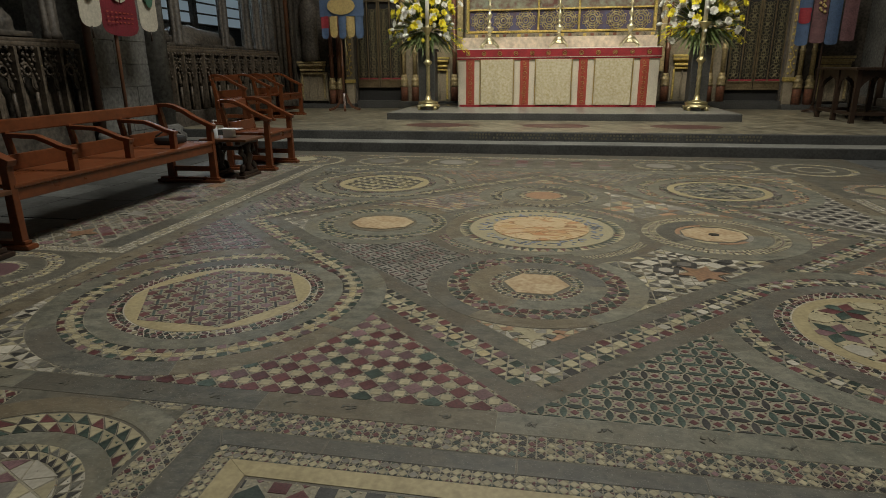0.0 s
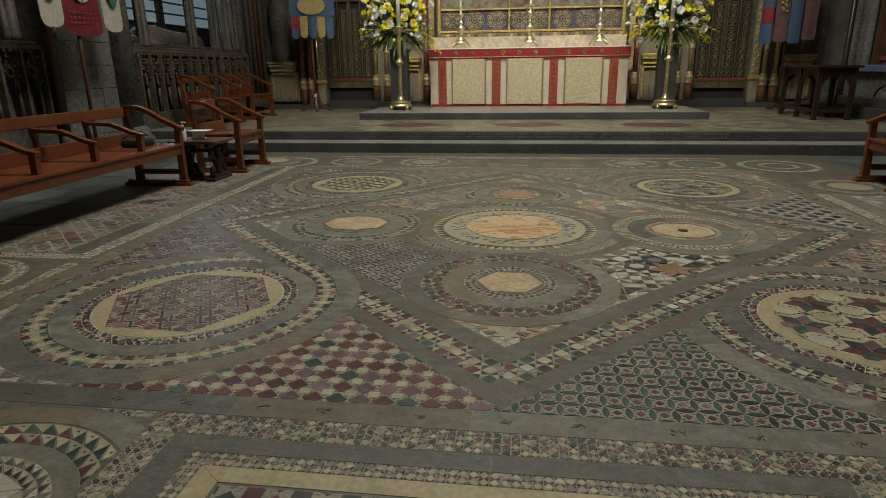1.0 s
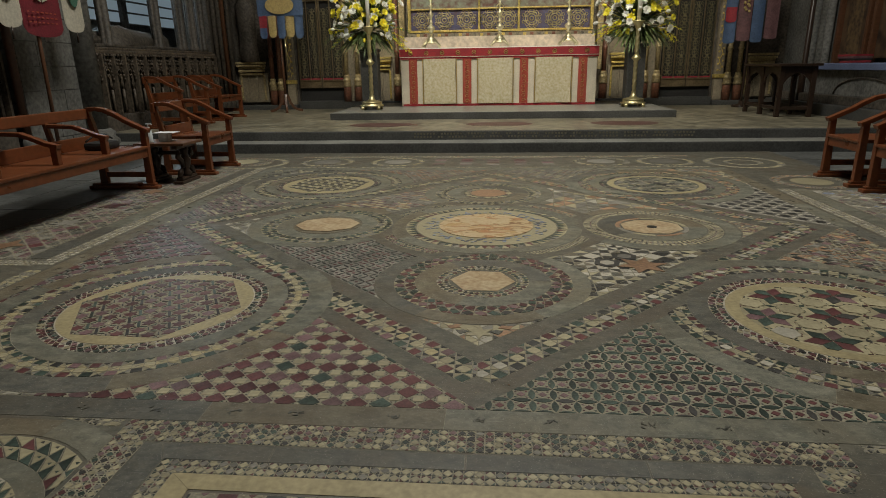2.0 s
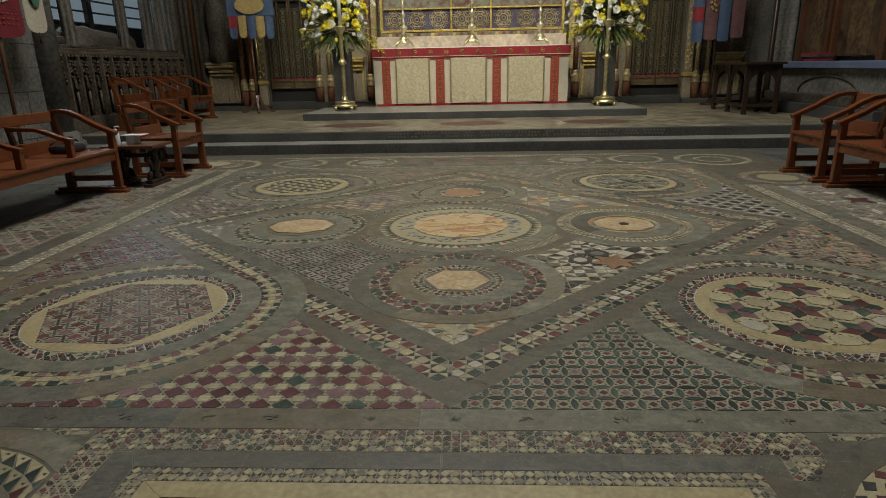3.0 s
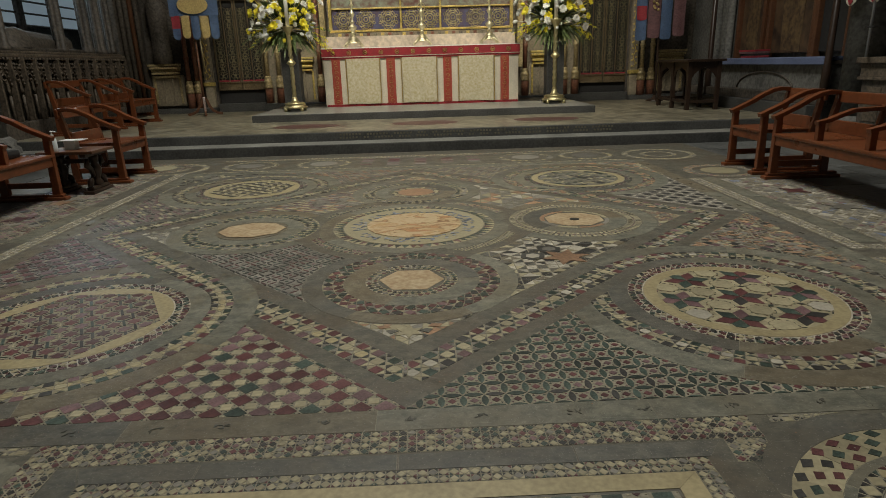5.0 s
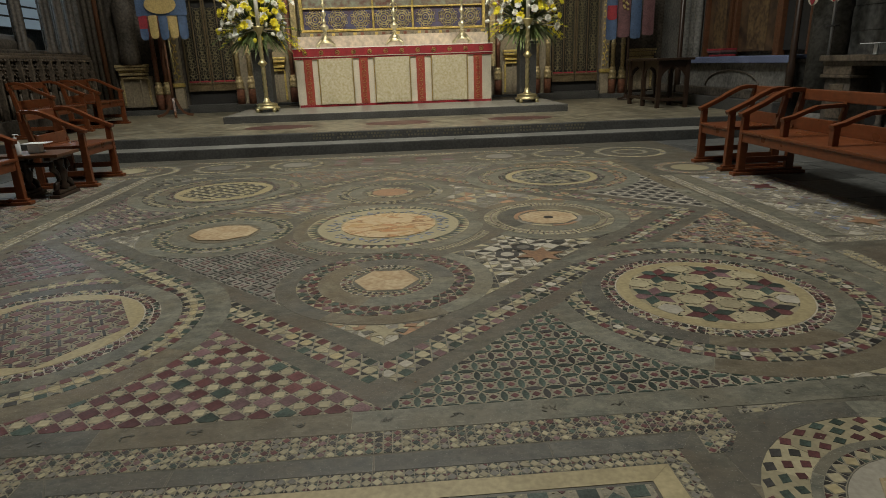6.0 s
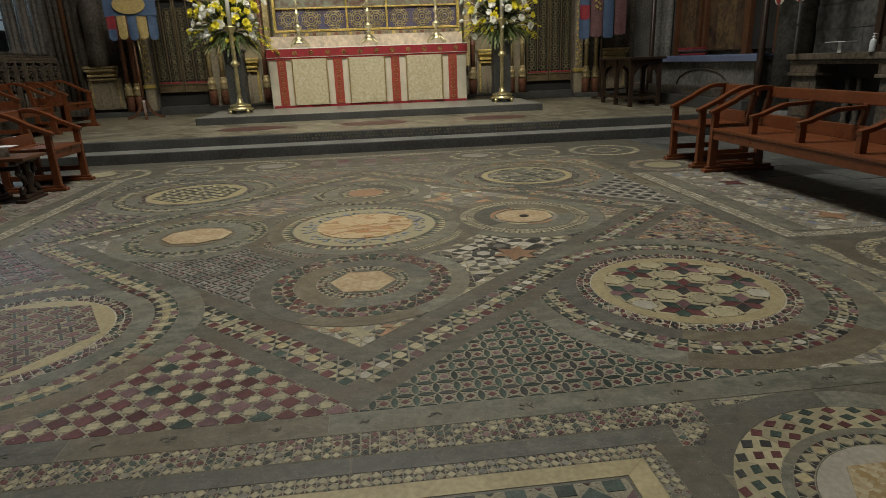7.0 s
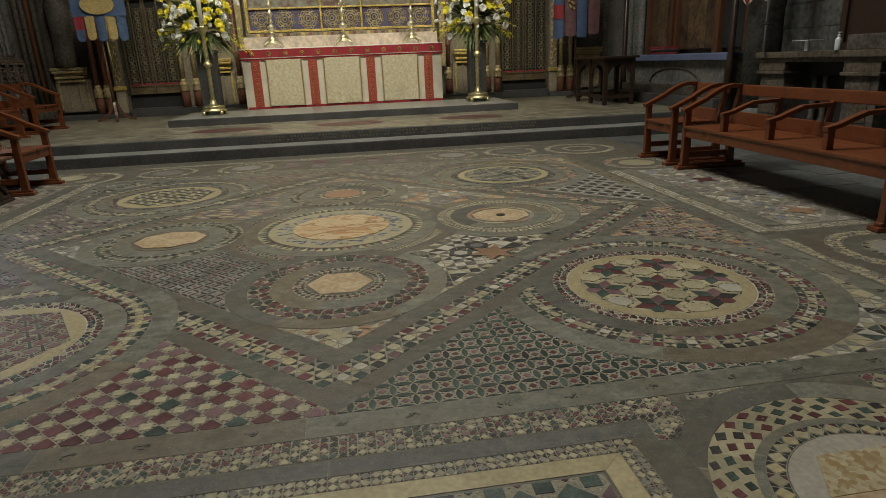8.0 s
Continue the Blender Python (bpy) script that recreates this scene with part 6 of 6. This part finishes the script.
lift(lay("woven_star_panel", placed(f_weave(0.5, 0.088), -A, -A, 28), poly_region(hexagon), singles=260, gap=0.0014, least=6e-6, jitter=0.0006, ground="m"), 0.0022)
lay("roundel_disc", [(ngon(A, -A, 0.458, 48), "Y")], gap=0.00022, bed=True, singles=1, tname="cream_disc", jitter=0)
lift(lay("star_panel", placed(f_stars(0.5, 0.30), A, -A, 3), [("in", A, -A, 0.392)], singles=300, gap=0.0016, least=2e-5, ground="C"), 0.0022)
lay("roundel_disc", [(ngon(A, A, 0.458, 48), "Y")], gap=0.00022, bed=True, singles=1, tname="cream_disc", jitter=0)
lift(lay("star_panel", placed(f_tri(0.5, 0.075, "SKDCGS"), A, A, 20), [("in", A, A, 0.395)], gap=0.003), 0.0022)
lay("roundel_disc", [(ngon(-A, A, 0.458, 48), "Y")], gap=0.00022, bed=True, singles=1, tname="cream_disc", jitter=0)
lift(lay("bar_panel", placed(f_rect(0.5, 0.13, 0.085, "K", "CS"), -A, A, 20), poly_region(ngon(-A, A, 0.42, 6, radians(20))), gap=0.004, ground="C"), 0.0022)

# fields between lozenge, roundels and frame: two beside each side, one in each corner
for k in range(4):
    lower = [("hp", 0, -1, SQ), dia(2.505, "out"), ("out", CX, CY, 0.865), ("hp", 1, 0, 0), ("hp", 0, 1, -A + 0.6), ("hp", -1, 0, A)]
    # the same mirrored towards the next corner
    upper = [("hp", 0, -1, SQ), ("hp", -r2, r2, -2.505 * r2), ("out", A, -A, 0.865), ("hp", -1, 0, 0), ("hp", 1, 0, A), ("hp", 0, 1, -A + 0.6)]
    if k == 0:
        lay("chequer_panel", placed(f_chequer(1.3, 0.0615, "RRRRRRRRRRrrrrG", "CCC", "KKGC"), -0.725, -1.80, 45), lower, singles=300, gap=0.0014, least=4e-6, jitter=0.0005, ground="m")
        lay("vesica_panel", placed(f_vesica(1.8, 0.0775, "GGGGGGK", "RRRr", "RRrG", 0.185, 0.235), 0.9, -2.516), upper, singles=300, gap=0.0016, least=4e-6, jitter=0.0006, ground="m")
    elif k == 1:
        lay("lozenge_panel", spun(placed(f_tri(1.6, 0.055, "PSCrSKNPS"), 0, -2.2, 30), 1), spun_region(lower, 1), gap=0.003)
        lay("net_panel", spun(placed(f_vesica(1.6, 0.12, "W", "K", "SD", 0.08, 0.36), 0, -2.2, 45), 1), spun_region(upper, 1), gap=0.002, ground="S")
    elif k == 2:
        lay("bar_panel", spun(placed(f_rect(1.6, 0.08, 0.05, "CS", "DSr"), 0, -2.2, 20), 2), spun_region(lower, 2), gap=0.004, ground="S")
        lay("bar_panel", spun(placed(f_rect(1.6, 0.08, 0.05, "CSP", "DSr"), 0, -2.2, -20), 2), spun_region(upper, 2), gap=0.004, ground="S")
    else:
        lay("bar_panel", spun(placed(f_rect(1.6, 0.10, 0.055, "KCr", "SDr"), 0, -2.2, 40), 3), spun_region(lower, 3), gap=0.004, ground="S")
        lay("wave_panel", spun(placed(f_weave(1.6, 0.105), 0, -2.2, 40), 3), spun_region(upper, 3), gap=0.0012, ground="S", least=1e-5)
    corner = [("hp", -1, 0, SQ), ("hp", 0, -1, SQ), ("out", CX, CY, 0.865), ("hp", 1, 0, -A), ("hp", 0, 1, -A)]
    pal = ("WWCSKd", "CCWSGK", "SCPD", "SCDK")[k]
    lay("corner_panel", spun(placed(f_tri(0.9, 0.085, pal), -2.1, -2.1, 20), k), spun_region(corner, k), gap=0.003, singles=80 if k < 2 else 0)

# the four lesser roundels and the great centre disc
palettes = [("CCS", "GKKC"), ("RGGr", "CCS"), ("CCS", "KDS"), ("CSP", "SKr")]
for k, (x, y) in enumerate(small):
    sqs, tris = palettes[k]
    a0 = math.degrees(math.atan2(-y, -x))
    if k == 2:
        lay("roundel_band", ring(x, y, 0.375, 0.492, lambda L, w: ladder(L, w, "CCC", "SSK", "R")), gap=0.003)
    elif k == 1:
        lay("roundel_band", ring(x, y, 0.374, 0.492, lambda L, w: sq_point(L, w, 2, "GRGrRK", "CSGR")), gap=0.0022, singles=110)
        lay("roundel_edge", ring(x, y, 0.185, 0.257, lambda L, w: sq_point(L, w, 2, "GRKS", "CWC")), gap=0.0016, singles=0)
    else:
        lay("roundel_band", ring(x, y, 0.375, 0.492, lambda L, w: sq_point(L, w, 2, "KGGS", "CSC")), gap=0.0022)
    gr = ring(x, y, 0.257 if k == 1 else 0.262, 0.375, lambda L, w: blocks(L, w, 0.6, "DDDdN"))
    lay("marble_ring", gr, gap=0.00022, bed=True, singles=12, tname="slab", jitter=0)
    lay("marble_ring", ring(x, y, 0.492, 0.592, lambda L, w: blocks(L, w, 0.8, "DDDDdN"), a0 + 42, a0 + 318), gap=0.00022, bed=True, singles=12, tname="slab", jitter=0)
lay("hexagon_slab", [(ngon(0, -DD, 0.183, 6, -0.06, 0.98), "V")], gap=0.002, singles=1, tname="cream_hexagon", label="")
lay("octagon_slab", [(ngon(DD, 0, 0.225, 8, radians(22), 0.9), "V")], gap=0.002, singles=1, tname="cream_octagon")
lift(lay("round_plug", [(ngon(DD, -0.01, 0.036, 20), "K")], gap=0.0, bed=False, singles=1, tname="dark_plug", jitter=0), 0.003)
lay("orange_ring", ring(DD, 0, 0.225, 0.258, lambda L, w: blocks(L, w, 0.2, "SPC")), gap=0.002)
lay("orange_disc", [(ngon(-DD, 0, 0.258, 32), "N")], gap=0.001, singles=1, tname="orange_disc", jitter=0)
lift(lay("hexagon_slab", [(ngon(-DD, 0, 0.245, 8, 0.2, 0.86), "V")], gap=0.002, bed=False, singles=1, tname="cream_hexagon"), 0.004)
lay("orange_disc", [(ngon(0, DD, 0.165, 32), "P")], gap=0.001, singles=1, tname="orange_disc", jitter=0)
lay("roundel_edge", ring(0, DD, 0.165, 0.235, lambda L, w: sq_point(L, w, 1, "CCS", "RGKC")), gap=0.003)

# centre disc of banded onyx with its toothed ring
lay("cream_disc", [(ngon(0, 0, 0.519, 56), "C")], gap=0.001, singles=1, tname="cream_disc", jitter=0)
dashes = []
for i in range(150):
    t, rr = rng.uniform(0, 2 * math.pi), rng.uniform(0.365, 0.455)
    u, v = rng.uniform(0.008, 0.018), rng.uniform(0.006, 0.013)
    dashes.append(([(rr * math.cos(t) + u * a, rr * math.sin(t) + v * b) for a, b in ((-1, -0.6), (0.2, -1), (1, -0.3), (0.6, 1), (-0.5, 0.8))], "B"))
lift(lay("blue_chip_ring", dashes, gap=0.0, bed=False, jitter=0.002, label="small blue-grey flecks set in cream stone"), 0.0022)
onyx = lay("onyx_disc", [(ngon(0, 0, 0.348, 48), "P")], gap=0.001, bed=False, jitter=0, label="banded orange and cream onyx disc")
lift(onyx, 0.004)
onyx.data.materials.clear()
onyx.data.materials.append(ONYX)
onyx.data.polygons.foreach_set("material_index", [0] * len(onyx.data.polygons))
lay("toothed_ring", ring(0, 0, 0.522, 0.598, lambda L, w: teeth(L, w, "GGKRG", "CCSC", 66)), gap=0.003, singles=132)
lay("marble_ring", ring(0, 0, 0.60, 0.70, lambda L, w: blocks(L, w, 0.8, "DDDDdN")), [("out", x, y, 0.492) for x, y in small], gap=0.00022, bed=True, singles=16, tname="slab", jitter=0)
for k in range(4):
    lay("centre_band", ring(0, 0, 0.705, 0.785, lambda L, w: ladder(L, w, "CCC", "KKd", "R") if k == 3 else sq_point(L, w, 2, ("PrSC", "GKS", "RrGK")[k], "CCSK"), 45 + 90 * k - 27, 45 + 90 * k + 27), [("out", x, y, 0.592) for x, y in small], gap=0.003)

# the four triangular panels by the lozenge's tips, and the four between the roundels
for k in range(4):
    tip = [("hp", -r2, -r2, 2.018 * r2), ("hp", r2, -r2, 2.018 * r2), ("out", 0, -DD, 0.60), ("hp", 0, 1, -DD - 0.25)]
    pal = ("WWCCKPS", "CSPr", "SCP", "WSSD")[k]
    lay("tip_panel", spun(placed(f_tri(0.7, (0.085, 0.05, 0.05, 0.06)[k], pal), 0.0, -1.96, 45), k), spun_region(tip, k), gap=0.003, singles=40 if k == 0 else 0)
    side = [("hp", -r2, -r2, 2.018 * r2), ("out", -DD, 0, 0.585), ("out", 0, -DD, 0.60), ("out", 0, 0, 0.86), ("hp", 1, 0, 0), ("hp", 0, 1, 0)]
    if k == 0:
        pcs = placed(f_vesica(0.9, 0.070, "KRGKK", "GrSR", None, 0.115, 0.20), -0.85, -0.85, 45)
    elif k == 1:
        pcs = spun(placed(f_tri(0.9, 0.088, "WWWCKKKdN"), -0.85, -0.85, 45), 1)
    elif k == 2:
        pcs = spun(placed(f_tri(0.9, 0.13, "CSSPWD"), -0.85, -0.85, 40), 2)
    else:
        pcs = spun(placed(f_rect(0.9, 0.15, 0.07, "CS", "rSP"), -0.85, -0.85, 60), 3)
    lay("inner_panel", pcs, spun_region(side, k), gap=0.003 if k else 0.0014, singles=160 if k == 1 else 0, ground="" if k in (1, 2) else "S", least=1e-5)
# large figures set into the black and white panel, and the star in the near tip
lift(lay("star_piece", [(star(0.93, -0.90, 0.155, 0.075, 6, 0.2), "P"), (ngon(0.86, -0.735, 0.082, 6, 0.3), "K"), (ngon(0.735, -0.865, 0.082, 6, 0.3), "K")], gap=0.0, bed=False, jitter=0), 0.0022)
lift(lay("hexagon_piece", [(ngon(0.86, -0.735, 0.046, 6, 0.3), "S"), (ngon(0.735, -0.865, 0.046, 6, 0.3), "W")], gap=0.0, bed=False, jitter=0), 0.0034)
lift(lay("star_piece", [(star(0.0, -1.885, 0.070, 0.034, 6, 0.52), "C")] + [([(g * u, v) for u, v in ((0.045, -1.875), (0.085, -1.905), (0.105, -1.868), (0.075, -1.855))], "d") for g in (-1, 1)] + [([(g * u, v) for u, v in ((0.085, -1.835), (0.135, -1.845), (0.150, -1.812), (0.10, -1.808))], "P") for g in (-1, 1)], gap=0.0, bed=False, jitter=0), 0.0022)

# frame of the great square, in long slabs
for k in range(4):
    e = SQ + 0.062
    lay("frame_band", spun(strip((-e - 0.062, -e), (e - 0.062, -e), 0.124, lambda L, w: blocks(L, w, 0.85, "DDDdN")), k), gap=0.00022, bed=True, singles=12, tname="slab", jitter=0)
    lz = []
    for i in range(17):
        x = -2.3 + i * 0.285 + rng.uniform(-0.05, 0.05)
        for q in range(8):
            px, py, tt = x + rng.uniform(-0.024, 0.024), -e + rng.uniform(-0.014, 0.014), rng.uniform(0, 3.14)
            u, v = rng.uniform(0.005, 0.011), rng.uniform(0.002, 0.004)
            lz.append(([(px + u * a * math.cos(tt) - v * b2 * math.sin(tt), py + u * a * math.sin(tt) + v * b2 * math.cos(tt)) for a, b2 in ((-1, -0.4), (0.3, -1), (1, 0.2), (0.2, 1), (-0.8, 0.7))], "d"))
    lift(lay("letter_socket", spun(lz, k), gap=0.0, bed=False, tname="", label="worn dark sockets of lost inlaid letters", least=1e-6), 0.0013)

# western border: a framed panel of large lozenges between two roundels
Y0, Y1 = -2.642, -2.762
fine = lambda L, w: sq_point(L, w, 4, "CSRCKrCG", "KGRKdCC")
lay("border_strip", strip((-1.17, -2.70), (1.13, -2.70), 0.118, fine), singles=300, gap=0.0018, least=1e-5)
lay("border_strip", strip((-1.11, -2.76), (-1.11, -4.6), 0.118, fine), [("hp", 0, 1, -2.762)], gap=0.0022, singles=200)
lay("border_strip", strip((1.06, -2.762), (1.05, -2.88), 0.13, fine), [("hp", 0.8, -0.6, 2.57)], gap=0.0022)
lay("grey_slab", [([(-0.946, -2.842), (-0.985, -2.768), (-0.62, -2.768), (-0.62, -2.842)], "d"), ([(-0.615, -2.842), (-0.615, -2.768), (-0.02, -2.768), (-0.02, -2.842)], "d"), ([(-0.015, -2.842), (-0.015, -2.768), (0.52, -2.768), (0.52, -2.842)], "d"), ([(0.525, -2.842), (0.525, -2.768), (0.98, -2.768), (0.92, -2.842)], "d"), ([(-1.045, -4.6), (-0.95, -4.6), (-0.95, -2.845), (-0.99, -2.768), (-1.045, -2.768)], "d")], gap=0.00022, bed=True, singles=5, tname="slab", jitter=0)
tri = lambda L, w: sq_point(L, w, 2, "CCCS", "KGRKdC")
lay("border_strip", strip((-0.945, -2.875), (0.905, -2.875), 0.062, tri), singles=300, gap=0.0016, least=1e-5)
lay("border_strip", strip((-0.912, -2.906), (-0.912, -4.6), 0.062, tri), gap=0.0022, singles=200, least=1e-5)
lay("border_strip", strip((0.875, -2.906), (0.875, -4.6), 0.062, tri), gap=0.0022, singles=200, least=1e-5)
lay("cream_frame", [([(-0.88, -2.908), (-0.80, -2.975), (0.77, -2.975), (0.842, -2.908)], "Y"), ([(-0.88, -2.908), (-0.88, -4.6), (-0.80, -4.6), (-0.80, -2.975)], "Y"), ([(0.842, -2.908), (0.842, -4.6), (0.77, -4.6), (0.77, -2.975)], "Y")], gap=0.00005, singles=3, tname="cream_slab", jitter=0)
lay("large_lozenge_panel", placed(f_chequer(1.6, 0.098, "GRGrRG", "GRK", "CCCC"), 0.02, -3.35, 45), [("hp", -1, 0, 0.79), ("hp", 1, 0, 0.76), ("hp", 0, 1, -2.985)], singles=150, gap=0.003, least=1e-5, ground="m")

for sx, nm in ((1, "right"), (-1, "left")):
    x, y = 1.50 * sx, -3.245
    if sx > 0:
        lay("roundel_band", ring(x, y, 0.375, 0.497, lambda L, w: scattered(L, w, 3, "RGGKR", 0.66)), gap=0.0, least=1e-5, bed=False, singles=300)
        lift(lay("band_ground", ring(x, y, 0.375, 0.497, lambda L, w: blocks(L, w, 0.14, "CCC")), gap=0.0004, singles=40, tname="cream_slab"), -0.0014)
        lay("roundel_edge", ring(x, y, 0.290, 0.345, lambda L, w: sq_point(L, w, 1, "CCYC", "RKGK")), gap=0.0025, singles=100)
        lay("white_disc", [(ngon(x, y, 0.288, 40), "W")], gap=0.001, singles=1, tname="white_disc", jitter=0)
        lift(lay("hexagon_slab", [([(x - 0.115, y + 0.205), (x - 0.205, y + 0.045), (x + 0.215, y + 0.045), (x + 0.12, y + 0.205)], "b"), ([(x - 0.205, y + 0.042), (x - 0.11, y - 0.19), (x + 0.13, y - 0.19), (x + 0.215, y + 0.042)], "V")], gap=0.0003, bed=True, singles=1, tname="yellow_hexagon"), 0.004)
    else:
        lay("roundel_band", ring(x, y, 0.375, 0.487, lambda L, w: tri_rows(L, w, 2, "GGRKG", "CCC"), 22, 200), [("hp", 1, 0, -1.185)], gap=0.0018, singles=150, least=1e-5)
        lay("roundel_edge", ring(x, y, 0.235, 0.308, lambda L, w: tri_rows(L, w, 2, "KKGd", "CCWC")), gap=0.002, singles=100, least=1e-5)
        lay("star_disc", placed(f_tri(0.3, 0.11, "WWCGdSrN"), x, y, 20), [("in", x, y, 0.232)], gap=0.003, singles=60)
    g = ring(x, y, 0.497, 0.60, lambda L, w: blocks(L, w, 0.7, "DDDdN"))
    lay("marble_ring", g, [("hp", 0, 1, -2.66), ("hp", -sx, 0, -1.17 if sx < 0 else -1.03)], gap=0.00022, bed=True, singles=12, tname="slab", jitter=0)
    lay("marble_ring", ring(x, y, 0.345 if sx > 0 else 0.308, 0.375, lambda L, w: blocks(L, w, 0.7, "DD")), gap=0.00022, bed=True, singles=12, tname="slab", jitter=0)
    lay("border_strip", strip((1.85 * sx, -2.71), (2.52 * sx, -2.72), 0.10, lambda L, w: sq_point(L, w, 2, "CRC", "GRKC")), [("out", x, y, 0.60)], gap=0.003)
    lay("border_spandrel", placed(f_tri(0.2, 0.035, "CKSC"), 1.27 * sx, -2.66), [("out", x, y, 0.60), ("hp", 0, 1, -2.645), ("hp", 0, -1, 2.685), ("hp", sx, 0, 1.45), ("hp", -sx, 0, -1.19)], gap=0.003)

# side borders: a thin strip, a grey bar and a long panel of large pieces, with roundels beyond each end
thinp = lambda L, w: sq_point(L, w, 3, "WCSW", "SWDr")
for sx in (1, -1):
    y0, y1 = (-0.95, 1.42) if sx > 0 else (-1.02, 2.65)
    lay("border_strip", strip((2.727 * sx, y0), (2.727 * sx, y1), 0.118, thinp), gap=0.004, least=3e-5)
    lay("grey_bar", strip((2.86 * sx, y0 + 0.12), (2.86 * sx, y1), 0.135, lambda L, w: blocks(L, w, 0.8, "Dd")), gap=0.00022, bed=True, singles=8, tname="slab", jitter=0)
    reg = [("hp", -sx, 0, -2.94), ("hp", sx, 0, 3.655), ("hp", 0, 1, y1 - 0.08), ("hp", 0, -1, -y0 - 0.10)]
    big = placed(f_tri(2.6, 0.095, "WSSBSSrWSSN" if sx > 0 else "SrdRSKNSdr"), 3.3 * sx, 0.6, 45)
    lay("large_piece_panel", big, reg, gap=0.006)
    st = [(star(3.3 * sx, yy, 0.15, 0.065, 6 if i % 2 else 4, 0.3 * i), "PSRP"[i % 4]) for i, yy in enumerate([y0 + 0.4 + 0.62 * q for q in range(int((y1 - y0 - 0.4) / 0.62))])]
    lift(lay("star_piece", st, gap=0.004, bed=True), 0.004)
    lay("border_strip", strip((2.727 * sx, y0 + 0.03), (3.65 * sx, y0 + 0.03), 0.10, thinp), [("hp", -sx, 0, -2.79)], gap=0.004, least=3e-5)
    x, y = 3.22 * sx, -1.48
    lay("roundel_band", ring(x, y, 0.30, 0.395, lambda L, w: sq_point(L, w, 2, "CCYS", "KRKC")), [("hp", sx, 0, 3.65)], gap=0.0035)
    lay("roundel_edge", ring(x, y, 0.16, 0.205, lambda L, w: teeth(L, w, "C", "KS", 28)), gap=0.004)
    lay("marble_disc", [(ngon(x, y, 0.16, 28), "S" if sx > 0 else "r")], gap=0.001, singles=1, tname="round_slab", jitter=0)
    lay("border_strip", strip((2.70 * sx, -1.12), (2.72 * sx, -2.35), 0.10, lambda L, w: sq_point(L, w, 2, "CSY", "KSC")), [("out", x, y, 0.50)], gap=0.004)
    lay("corner_roundel", ring(2.95 * sx, -3.0, 0.33, 0.44, lambda L, w: sq_point(L, w, 2, "CCS", "KRC")), gap=0.004)
    x, y = 3.16 * sx, 1.78 if sx > 0 else 3.15
    lay("roundel_band", ring(x, y, 0.27, 0.37, lambda L, w: sq_point(L, w, 2, "PSr", "KSC")), gap=0.004)
    lay("marble_disc", [(ngon(x, y, 0.19, 28), "C")], gap=0.001, singles=1, tname="round_slab", jitter=0)
    lay("corner_band", ring(2.98 * sx, 3.02, 0.36, 0.44, lambda L, w: sq_point(L, w, 1, "CYS", "SDC")), gap=0.006)
    lay("corner_band", ring(2.98 * sx, 3.02, 0.16, 0.22, lambda L, w: sq_point(L, w, 1, "CYS", "SDC")), gap=0.006)

# eastern border
for xc in (-2.05, -1.15, 1.35, 2.1):
    lay("roundel_band", ring(xc, 3.12, 0.26, 0.34, lambda L, w: sq_point(L, w, 1, "CYS", "SDK")), gap=0.005)
    lay("marble_disc", [(ngon(xc, 3.12, 0.17, 24), "S")], gap=0.001, singles=1, tname="round_slab", jitter=0)
lay("border_strip", strip((-2.5, 2.70), (2.5, 2.70), 0.06, lambda L, w: sq_point(L, w, 1, "CSC", "SDK")), gap=0.005)
lay("border_strip", strip((-2.5, 3.56), (2.5, 3.56), 0.10, lambda L, w: sq_point(L, w, 2, "CSCP", "SDrK")), gap=0.005)
for i in range(5):
    x = -0.62 + i * 0.33
    lay("red_bar_panel", strip((x, 2.84), (x, 3.36), 0.15, lambda L, w: blocks(L, w, 0.06, "rSRrD")), gap=0.0022)
lay("bar_panel", placed(f_rect(2.6, 0.11, 0.07, "CS", "DSr"), 0, 3.1), [("hp", -1, 0, 0.75), ("hp", 1, 0, 0.85), ("hp", 0, -1, -3.42), ("hp", 0, 1, 3.5)], gap=0.006)

# loose chips and pale specks in the worn stone
chips = []
for i in range(520):
    x, y = rng.uniform(-2.6, 2.6), rng.uniform(-3.6, 0.5)
    r = rng.uniform(0.0012, 0.0034) * (1.6 if rng.random() < 0.05 else 1)
    chips.append((ngon(x, y, r, 5, rng.uniform(0, 6), 0.8), pick("WCSSP")))
lift(lay("stone_chips", chips, gap=0.0, bed=False, jitter=0.0005, least=1e-7, tname="", label="pale chips and specks scattered in the worn marble"), 0.0004)
